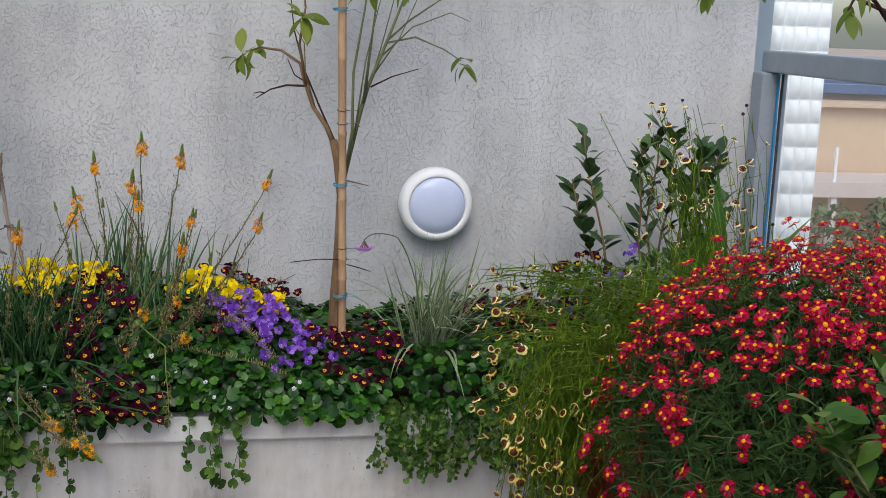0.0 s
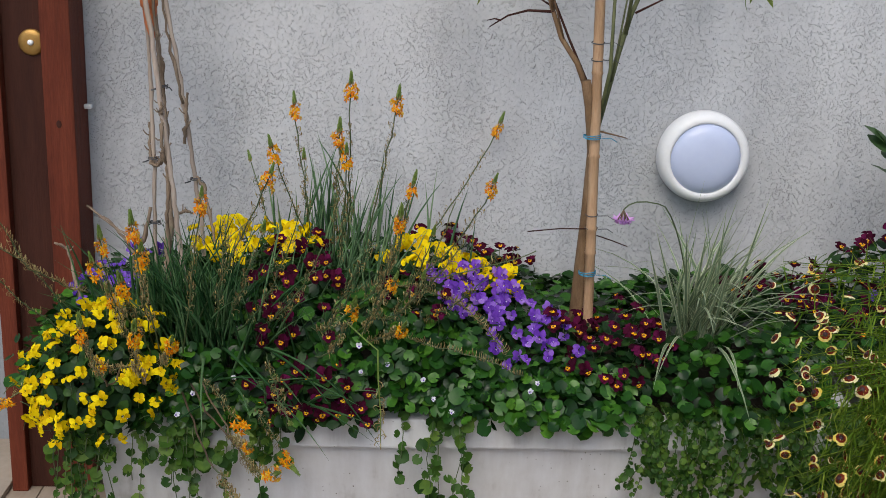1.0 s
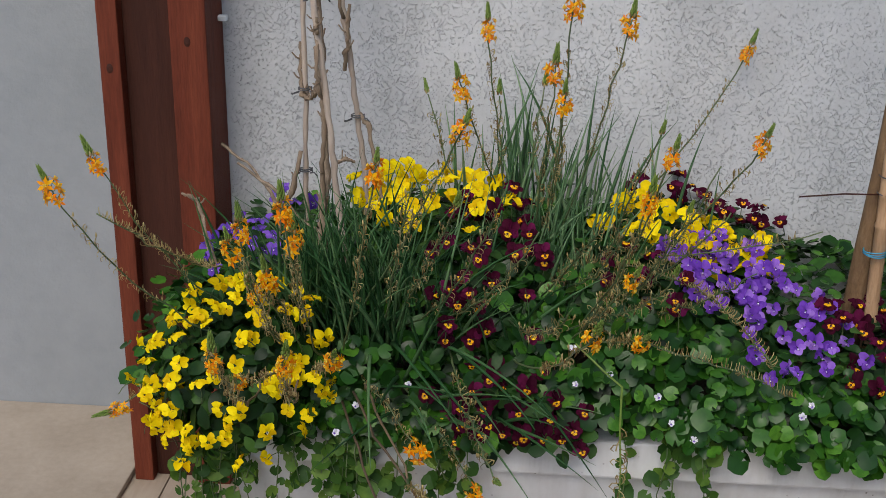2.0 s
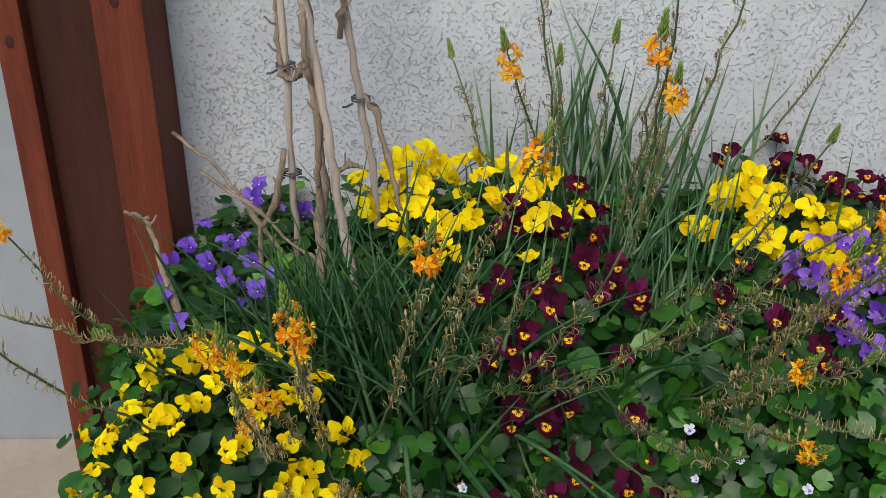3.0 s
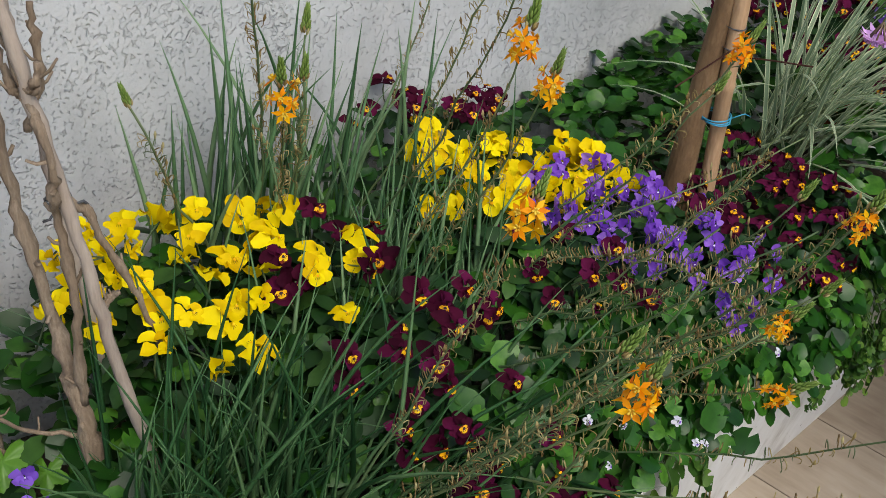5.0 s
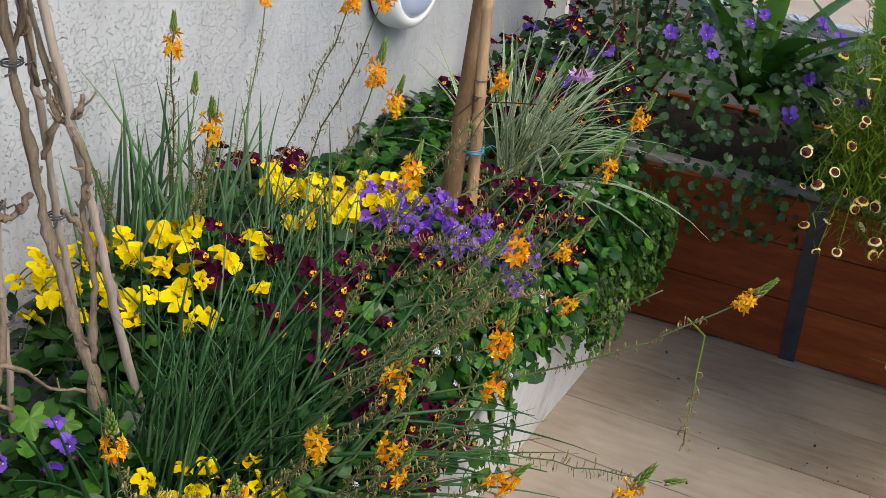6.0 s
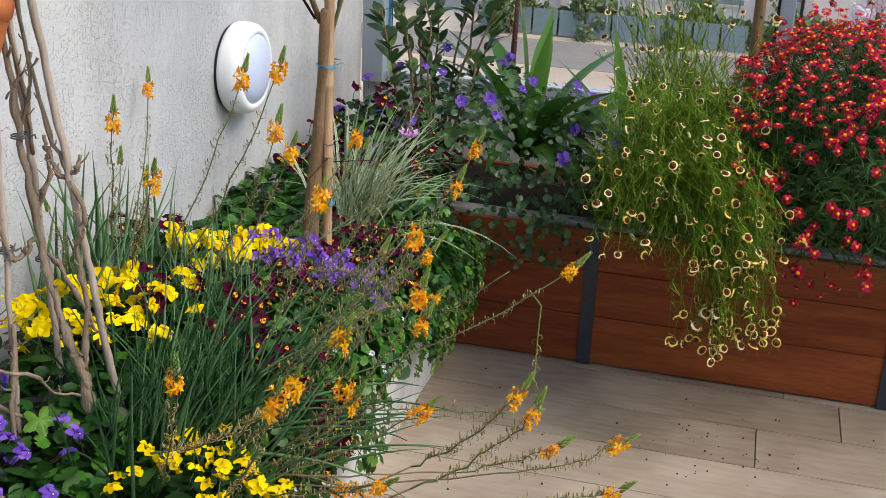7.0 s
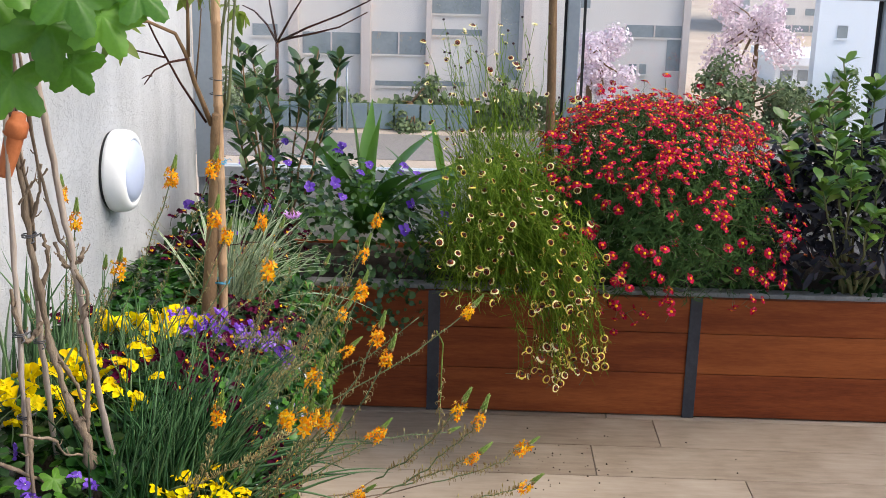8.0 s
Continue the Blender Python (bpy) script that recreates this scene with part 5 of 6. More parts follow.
    pts, rad = [], []
    for a, b in zip(zs, zs[1:]):
        for z, k in ((a, 1.18), (a + 0.006, 1.0), (b - 0.006, 0.98)):
            pts.append((-0.332 - 0.024 * (z - 0.4), -0.405 - 0.006 * (z - 0.4), z))
            rad.append(0.0125 * k)
    hang("cane", Build().add(tube(pts, rad, 10)).mesh("cane", [CANE]), c)
    for z, mat in ((0.745, TIE_BLUE), (1.085, TIE_BLUE), (1.60, TIE_BLUE), (0.895, TIE_DARK), (1.31, TIE_DARK), (0.862, TIE_DARK), (1.27, TIE_DARK)):
        cx, cy = -0.332 - 0.024 * (z - 0.4), -0.405 - 0.006 * (z - 0.4)
        a = np.linspace(0, 2 * np.pi, 15)
        grow = 1.0 if mat is TIE_DARK else 1.35
        b = Build()
        for k in range(1 if mat is TIE_DARK else 3):
            loop = np.stack([cx - 0.006 * (grow - 1) / 0.35 + np.cos(a) * 0.0155 * grow, cy + 0.004 + np.sin(a) * 0.017 * grow, z + k * 0.003 + 0.002 * np.sin(a + k)], 1)
            b.add(tube(loop, 0.0013, 4))
        b.add(tube([(cx + 0.014, cy - 0.012, z), (cx + 0.035, cy - 0.02, z + 0.003), (cx + 0.05, cy - 0.022, z - 0.006)], 0.001, 3))
        hang("tie", b.mesh("tie", [mat]), c, None, "blue plastic tie" if mat is TIE_BLUE else "dark wire tie")
    tw = Build().add(tube([(-0.345, -0.41, 0.86), (-0.42, -0.42, 0.862), (-0.50, -0.42, 0.853)], 0.0016, 4)).add(tube([(-0.33, -0.415, 0.845), (-0.30, -0.46, 0.845), (-0.27, -0.50, 0.842)], 0.0016, 4))
    hang("twig", tw.mesh("twig", [DARK_WOOD]), t)


staked_tree()


# ---- vine on canes ----
def vine():
    t = thing("grape_vine", (-1.36, -0.28, 0.43), "bare grape vine tied to weathered canes, few leaves above", "vine")
    def finer(pts):
        p = np.array(pts)
        k = np.linspace(0, len(p) - 1, len(p) * 4)
        return np.stack([np.interp(k, range(len(p)), p[:, j]) for j in range(3)], 1), k

    def cane(r, *pts):
        p, k = finer(pts)
        hang("cane", Build().add(tube(wobble(p, 0.0012, R), list(r * (1 + 0.07 * R.normal(size=len(p)))), 8)).mesh("cane", [GREY_STICK]), t)

    def stem(r, *pts):
        fine, k = finer(pts)
        rr = np.linspace(r, r * 0.75, len(fine)) * (1 + 0.55 * np.abs(np.sin(k * 1.57)) ** 10 + 0.06 * R.normal(size=len(fine)))
        body = Build().add(tube(wobble(fine, 0.0013, R), list(rr), 7))
        for q in range(3, len(fine) - 2, 4):
            d = R.normal(0, 1, 3) * np.array((1, 0.7, 0.6)) + np.array((0, 0, 0.5))
            d *= R.uniform(0.006, 0.024) / np.linalg.norm(d)
            body.add(tube([fine[q], fine[q] + d * 0.6, fine[q] + d + np.array((0, 0, 0.006))], [r * 0.5, r * 0.38, r * 0.30], 5))
        hang("stem", body.mesh("stem", [TWIG]), t)

    cane(0.0062, (-1.30, -0.406, 0.45), (-1.335, -0.382, 0.712), (-1.352, -0.372, 0.815), (-1.36, -0.365, 0.912), (-1.374, -0.356, 1.01), (-1.386, -0.348, 1.113), (-1.398, -0.338, 1.21), (-1.411, -0.331, 1.314), (-1.437, -0.314, 1.514), (-1.46, -0.30, 1.75))
    cane(0.0058, (-1.302, -0.263, 0.60), (-1.313, -0.256, 0.815), (-1.326, -0.252, 0.92), (-1.338, -0.257, 1.032), (-1.348, -0.258, 1.114), (-1.354, -0.258, 1.158), (-1.368, -0.259, 1.267), (-1.40, -0.26, 1.45))
    cane(0.0052, (-1.436, -0.25, 0.50), (-1.434, -0.248, 0.684), (-1.431, -0.25, 0.83), (-1.429, -0.252, 0.976), (-1.43, -0.254, 1.15), (-1.434, -0.257, 1.34), (-1.445, -0.262, 1.75))
    # the rootstock and its two bare arms
    stem(0.0105, (-1.375, -0.362, 0.62), (-1.38, -0.356, 0.70), (-1.383, -0.350, 0.755), (-1.382, -0.338, 0.79))
    stem(0.0064, (-1.381, -0.345, 0.76), (-1.379, -0.321, 0.814), (-1.382, -0.306, 0.876), (-1.384, -0.294, 0.936), (-1.388, -0.288, 0.99), (-1.390, -0.283, 1.056), (-1.396, -0.275, 1.13), (-1.400, -0.270, 1.205), (-1.405, -0.268, 1.277), (-1.415, -0.263, 1.38), (-1.43, -0.26, 1.58))
    stem(0.0048, (-1.38, -0.352, 0.76), (-1.38, -0.354, 0.80), (-1.378, -0.362, 0.876), (-1.374, -0.352, 0.93), (-1.378, -0.346, 0.974), (-1.382, -0.362, 1.01), (-1.384, -0.372, 1.042), (-1.386, -0.358, 1.08), (-1.388, -0.346, 1.105))
    stem(0.0040, (-1.388, -0.346, 1.10), (-1.392, -0.334, 1.105), (-1.394, -0.324, 1.125), (-1.392, -0.318, 1.150))
    stem(0.0038, (-1.386, -0.348, 1.105), (-1.384, -0.364, 1.118), (-1.383, -0.368, 1.140))
    # thin shoots that cross between the canes
    stem(0.0034, (-1.388, -0.346, 1.11), (-1.395, -0.322, 1.18), (-1.40, -0.304, 1.27), (-1.412, -0.292, 1.40), (-1.43, -0.28, 1.60), (-1.44, -0.275, 1.75))
    stem(0.0036, (-1.35, -0.262, 1.12), (-1.368, -0.27, 1.22), (-1.39, -0.262, 1.33), (-1.398, -0.268, 1.5), (-1.42, -0.26, 1.72))
    stem(0.0034, (-1.398, -0.272, 1.17), (-1.392, -0.286, 1.215), (-1.398, -0.298, 1.25), (-1.40, -0.304, 1.30))
    stem(0.0022, (-1.41, -0.262, 1.225), (-1.405, -0.285, 1.262), (-1.402, -0.30, 1.275), (-1.40, -0.316, 1.292))
    stem(0.0042, (-1.350, -0.262, 1.02), (-1.346, -0.272, 1.055), (-1.338, -0.285, 1.085), (-1.340, -0.282, 1.12), (-1.336, -0.276, 1.15))
    stem(0.0044, (-1.322, -0.258, 0.935), (-1.304, -0.264, 0.915), (-1.298, -0.274, 0.885), (-1.288, -0.288, 0.85), (-1.278, -0.304, 0.815), (-1.262, -0.31, 0.74))
    stem(0.0046, (-1.398, -0.285, 0.995), (-1.408, -0.276, 0.975), (-1.419, -0.266, 0.962), (-1.431, -0.262, 0.968), (-1.438, -0.256, 0.99), (-1.434, -0.248, 1.03), (-1.437, -0.246, 1.07))
    stem(0.0045, (-1.439, -0.262, 0.855), (-1.456, -0.268, 0.775), (-1.482, -0.275, 0.731), (-1.486, -0.277, 0.631), (-1.44, -0.30, 0.60), (-1.40, -0.33, 0.61))
    stem(0.0028, (-1.56, -0.29, 0.835), (-1.474, -0.32, 0.789), (-1.431, -0.325, 0.736), (-1.383, -0.345, 0.712))
    stem(0.0036, (-1.352, -0.360, 0.866), (-1.335, -0.350, 0.870), (-1.32, -0.340, 0.862))
    stem(0.0034, (-1.42, -0.3, 0.66), (-1.5, -0.24, 0.74), (-1.56, -0.17, 0.79), (-1.64, -0.1, 0.815))
    stem(0.005, (-1.575, -0.37, 0.55), (-1.61, -0.33, 0.64), (-1.648, -0.27, 0.735), (-1.654, -0.262, 0.748))
    stem(0.0034, (-1.648, -0.268, 0.738), (-1.665, -0.262, 0.75), (-1.685, -0.262, 0.757))
    for x, y, z in ((-1.429, -0.252, 0.976), (-1.326, -0.252, 0.925), (-1.432, -0.25, 0.81), (-1.397, -0.272, 1.16)):
        a = np.linspace(0, 2 * np.pi * 2, 24)
        b = Build().add(tube(np.stack([x + np.cos(a) * 0.013, y + np.sin(a) * 0.013, z + a * 0.0006], 1), 0.0016, 4))
        for s in (-1, 1):
            b.add(tube([(x + s * 0.010, y - 0.01, z), (x + s * 0.019, y - 0.015, z + 0.003 * s), (x + s * 0.025, y - 0.012, z - 0.005)], 0.0018, 4))
        hang("tie", b.mesh("tie", [TIE_DARK]), t, None, "grey garden tie")
    n = 60
    a = np.linspace(-np.pi, np.pi, n, endpoint=False)
    lob = 0.55 + 0.42 * np.abs(np.cos(a * 2.5)) ** 1.8 + 0.05 * (np.arange(n) % 2)
    lob *= 1 - 0.55 * np.exp(-((np.abs(a) - np.pi) / 0.28) ** 2)
    rings = [np.array([(0, 0.30, 0.03)])]
    for k in (0.3, 0.62, 1.0):
        crease = 0.07 * k * np.cos(a * 5) + 0.02 * k * np.cos(a * 11 + 1)
        rings.append(np.stack([np.sin(a) * lob * k, np.cos(a) * lob * k + 0.35 - 0.05 * (1 - k), -0.22 * (lob * k) ** 2 + crease + 0.04], 1))
    v = np.concatenate(rings)
    f = [(0, 1 + i, 1 + (i + 1) % n) for i in range(n)]
    for k in (0, 1):
        f += [(1 + k * n + i, 1 + (k + 1) * n + i, 1 + (k + 1) * n + (i + 1) % n, 1 + k * n + (i + 1) % n) for i in range(n)]
    me = Build().add((v, f, [0] * len(f))).mesh("leaf", [LEAF_VINE])
    shoot = wobble([(-1.43, -0.26, 1.58), (-1.50, -0.33, 1.64), (-1.58, -0.40, 1.63), (-1.66, -0.45, 1.60)], 0.004, R)
    hang("shoot", Build().add(tube(shoot, 0.003, 5)).mesh("shoot", [STEM_GREEN]), t)
    for x, y, z, sx, dx, dy, dz in ((-1.60, -0.405, 1.60, 0.088, 0, 0.1, -1), (-1.58, -0.34, 1.50, 0.075, 0, 0.5, -0.8), (-1.62, -0.49, 1.61, 0.07, 0, -0.4, -0.9), (-1.57, -0.42, 1.52, 0.055, 0, -0.5, -0.8),
                                  (-1.58, -0.33, 1.63, 0.075, 0, 0.6, -0.6), (-1.64, -0.45, 1.65, 0.075, 0, -0.3, -1), (-1.55, -0.38, 1.58, 0.06, 0, 0.3, -1), (-1.60, -0.54, 1.64, 0.06, 0, -0.7, -0.7),
                                  (-1.47, -0.30, 1.68, 0.08, 0.8, -0.4, -0.3), (-1.66, -0.38, 1.68, 0.08, 0, 0.6, -0.8)):
        hang("leaf", me, t, facing((x, y, z), (-0.80 + R.normal(0, 0.15), -0.45 + R.normal(0, 0.25), 0.35 + R.normal(0, 0.2)), up=(dx, dy, dz), size=sx))
    for x, y, z, sx in ((-1.45, -0.30, 0.70, 0.030), (-1.42, -0.33, 0.685, 0.024)):
        hang("leaf", me, t, facing((x, y, z), (-0.55 + R.normal(0, 0.2), -0.4, 0.8), up=(-0.6, -0.6, 0.1), size=sx))
    b = thing("terracotta_bell", (-1.412, -0.27, 1.34), "small terracotta watering cone hanging on a cane", "ornament")
    hung = Matrix.Translation((-1.423, -0.262, 1.335)) @ Matrix.Rotation(radians(17), 4, "X")
    prof = [(0.0005, -0.058), (0.011, -0.057), (0.0125, -0.05), (0.0155, -0.02), (0.0172, 0.012), (0.0172, 0.026)]
    hang("cone", Build().add(lathe(prof, 20)).mesh("cone", [TERRACOTTA]), b, hung)
    rim = [(0.0165, 0.020), (0.0212, 0.024), (0.0215, 0.044), (0.0185, 0.050), (0.0135, 0.053), (0.0125, 0.064), (0.006, 0.066), (0.0005, 0.066)]
    hang("collar", Build().add(lathe(rim, 20)).mesh("collar", [TERRACOTTA]), b, hung)


vine()


# ---- plants of the wooden planter ----
def corner_violets():
    area = Dome((0.72, -0.55, 0.50), (0.38, 0.50, 0.40), -0.45)
    t = thing("violet_cushion", (0.8, -0.5, 0.45), "dark glossy-leaved cushion with deep violet flowers", "flower")
    set_leaves(t, ROUND_LEAVES, [LEAF_SHADE], 2600, area, R, 200, 0.12, (0.5, 0.9), 0.5)
    set_flowers(t, LARGE_VIOLET, 36, Dome((0.72, -0.55, 0.50), (0.38, 0.50, 0.40), 0.25), R, 0.03, view=np.array((-0.7, -0.4, 0.5)))
    return t


def leaf_shrub(name, label, at, stems, mat, leaf, rng, leaves=22, wood=BARK, group="", along=0.24, rise=1.1):
    """A shrub: limbs that end in rosettes of leaves."""
    t = thing(name, at, label, "shrub", group)
    meshes = [Build().add(q).mesh("leaf", [mat]) for q in leaf]
    base = np.array(at)
    for tip in stems:
        tip = np.array(tip)
        p = wobble(bezier(base + rng.normal(0, 0.02, 3) * np.array((1, 1, 0)), base * 0.45 + tip * 0.55 + np.array((0, 0, -0.06)), tip, 9), 0.006, rng)
        hang("branch", Build().add(tube(p, list(np.linspace(0.006, 0.0025, 9)), 5)).mesh("branch", [wood]), t)
        for i in range(leaves):
            s = 1 - abs(rng.normal(0, along))
            s = max(s, 0.25)
            u = s * 8
            k = min(int(u), 7)
            q = p[k] + (p[k + 1] - p[k]) * (u - k)
            a = i * 2.4
            d = np.array((math.cos(a), math.sin(a), rise + rng.normal(0, 0.35)))
            hang("leaf", meshes[int(rng.integers(len(meshes)))], t, aimed(q, d, rng.normal(0, 0.3), rng.uniform(0.75, 1.15)))
    return t


corner_violets()
LAUREL = [blade(l, w, "oval", 0.2, c, 4) for l, w, c in ((0.072, 0.034, 0.3), (0.064, 0.032, 0.5), (0.080, 0.036, 0.1))]
leaf_shrub("laurel_shrub", "small upright shrub with dark leathery leaves", (0.62, -0.42, 0.45),
           [(0.42, -0.33, 1.25), (0.60, -0.38, 1.21), (0.40, -0.30, 1.10), (0.74, -0.54, 1.26), (0.70, -0.62, 1.24), (0.82, -0.46, 1.20), (0.80, -0.58, 1.08), (0.74, -0.30, 1.24), (0.70, -0.26, 1.27), (0.84, -0.36, 1.12)], LEAF_LAUREL, LAUREL, R, 26)


def agapanthus():
    t = thing("agapanthus", (0.80, -0.72, 0.46), "agapanthus with broad arching strap leaves", "plant")
    leaves = ((0.05, 0.06, 0.50, 0.15), (-0.05, -0.08, 0.38, 0.12), (0.10, -0.80, 0.42, 0.55), (-0.10, -0.95, 0.54, 1.9), (0.0, -0.70, 0.50, 1.2), (-0.15, -0.55, 0.40, 0.8), (0.0, 0.40, 0.40, 0.6), (0.1, 0.55, 0.44, 0.4), (-0.1, 0.30, 0.34, 0.9),
              (-0.2, 0.65, 0.42, 1.5), (-0.40, -0.15, 0.25, 2.3), (-0.45, -0.55, 0.29, 2.4), (-0.45, 0.15, 0.24, 2.2), (-0.4, 0.45, 0.36, 2.0), (-0.35, -0.3, 0.42, 1.0), (0.4, -0.3, 0.46, 0.8), (0.4, 0.25, 0.46, 0.9), (0.3, -0.05, 0.44, 0.4), (-0.25, 0.12, 0.36, 0.5), (-0.4, -0.8, 0.30, 2.0))
    for cx, cy, ways, size in ((0.74, -0.70, leaves, 1.14), (0.86, -1.00, leaves[:12], 0.78)):
        for dx, dy, length, curl in ways:
            me = Build().add(blade(length * size, 0.052 * size + 0.006, "strap", 0.24, curl, 12)).mesh("leaf", [LEAF_STRAP])
            d = np.array((dx, dy, 1.0)) + R.normal(0, 0.05, 3)
            hang("leaf", me, t, aimed((cx + dx * 0.04, cy + dy * 0.04, 0.62 + R.uniform(-0.02, 0.03)), d, R.normal(0, 0.25)))


agapanthus()
CORE = [ray_flower(0.0166, 8, 0.32, 0.68, 0.5, 0.15 + 0.25 * (s % 3), 0.14, s).mesh("flower", [PET_CREAM, PET_RUST, PET_DARK, STEM_GREEN]) for s in range(6)]
CORE_YOUNG = [ray_flower(0.012, 8, 0.25, 0.5, 0.6, -0.5, 0.1, s + 9).mesh("flower", [PET_CREAM, PET_DARK, PET_DARK, STEM_GREEN]) for s in range(3)]

CORE_LOW = [ray_flower(0.0166, 8, 0.32, 0.66, 0.5, 0.2 + 0.25 * (s % 3), 0.14, s + 50).mesh("flower", [PET_STRAW, PET_RUST, PET_DARK, STEM_GREEN]) for s in range(5)]


def coreopsis():
    base = np.array((0.66, -1.22, 0.47))
    t = thing("coreopsis", base, "loose coreopsis with thread leaves and cream dark-eyed flowers", "flower")
    stems = Build()
    ends = []
    for i in range(560):
        kind = R.random()
        at = base + np.array((R.normal(0, 0.10), R.normal(0, 0.13), 0))
        if kind < 0.20:
            tip = np.array((np.clip(R.normal(0.45, 0.09), 0.25, 0.62), np.clip(R.normal(-1.14, 0.13), -1.42, -0.92), R.uniform(0.95, 1.42)))
            mid = at * 0.5 + tip * 0.5 + np.array((0, 0, 0.08))
        elif kind < 0.66:
            tip = np.array((R.uniform(-0.10, 0.40), np.clip(R.normal(-1.22, 0.12), -1.45, -1.0), R.uniform(0.58, 1.0)))
            mid = np.array(((at[0] + tip[0]) / 2 + 0.05, (at[1] + tip[1]) / 2, max(tip[2], 0.8) + R.uniform(0.02, 0.16)))
        else:
            tip = np.array((R.normal(0.03, 0.05), R.normal(-1.395, 0.062), R.uniform(0.33, 0.76)))
            mid = np.array((tip[0] + 0.02, (at[1] + tip[1]) / 2, R.uniform(0.85, 1.05)))
        p = wobble(bezier(at, mid, tip, 9), 0.006, R)
        stems.add(tube(p, list(np.linspace(0.0016, 0.0009, 9)), 3))
        for k in range(2, 9):
            for j in range((1 if k > 5 else 4) if kind < 0.20 else 5):
                q = p[k] * 1.0 + (p[k - 1] - p[k]) * R.random()
                d = R.normal(0, 1, 3) + (p[k] - p[k - 1]) * 6
                d /= np.linalg.norm(d)
                length = R.uniform(0.03, 0.065)
                side = np.cross(d, (0.3, 0.4, 0.8))
                side = side / (np.linalg.norm(side) + 1e-6) * 0.0013
                e = q + d * length + np.array((0, 0, R.uniform(-0.01, 0.015)))
                h = q + d * length * 0.5
                stems.add((np.array([q - side, q + side, h + side, h - side, e]), [(0, 1, 2, 3), (3, 2, 4)], [0, 0]))
        ends.append((p[-1], p[-1] - p[-3], kind))
    body = Dome((0.46, -1.20, 0.70), (0.27, 0.25, 0.34), -0.7)
    thread = blade(0.055, 0.0033, "lance", 0.1, 0.3, 2)
    for i in range(4300):
        p, nr = body.pick(R)
        stems.add(thread, aimed(p - nr * R.uniform(0, 1) ** 1.4 * 0.16, nr * 0.5 + np.array((0, 0, 0.5)) + R.normal(0, 0.6, 3), R.uniform(-1, 1), R.uniform(0.7, 1.2)))
    hang("stem_mass", stems.mesh("stem_mass", [LEAF_THREAD]), t, None, "", "stuff")
    seed = Build().add(lathe([(0.0004, 0.0), (0.0035, 0.001), (0.0048, 0.004), (0.003, 0.007), (0.0003, 0.008)], 7)).mesh("seed_head", [PET_DARK])
    for i, (p, d, kind) in enumerate(ends):
        if kind < 0.07 and i % 2:
            hang("seed_head", seed, t, facing(p, d + np.array((0, 0, 0.02))))
            continue
        if R.random() < (0.85 if kind < 0.20 else 0.60 if kind < 0.66 else 0.80):
            d = d / np.linalg.norm(d)
            face = d * 0.25 + (np.array((-0.25, -0.25, 0.75)) if kind < 0.66 else np.array((-0.6, -0.35, 0.35))) + R.normal(0, 0.5, 3)
            young = kind < 0.20 and R.random() < 0.2
            hang("flower", CORE_YOUNG[int(R.integers(3))] if young else CORE_LOW[int(R.integers(5))] if kind > 0.45 and R.random() < 0.75 else CORE[int(R.integers(6))], t, facing(p, face, size=R.uniform(0.5, 0.92) if kind < 0.66 else R.uniform(0.65, 1.06), spin=R.uniform(0, 6)))


coreopsis()
DAISY = [ray_flower(0.0162, 13, 0.29, 0.29, 0.6, 0.10 + 0.12 * (s % 3), 0.0, s, 0.44).mesh("flower", [PET_RED, PET_RED, DISC_ORANGE, STEM_GREEN]) for s in range(6)]
DAISY_PIECE = [ray_flower(0.0165, 11, 0.29, 0.29, 0.6, 0.15, 0.0, s + 30, 0.44).piece() for s in range(4)]


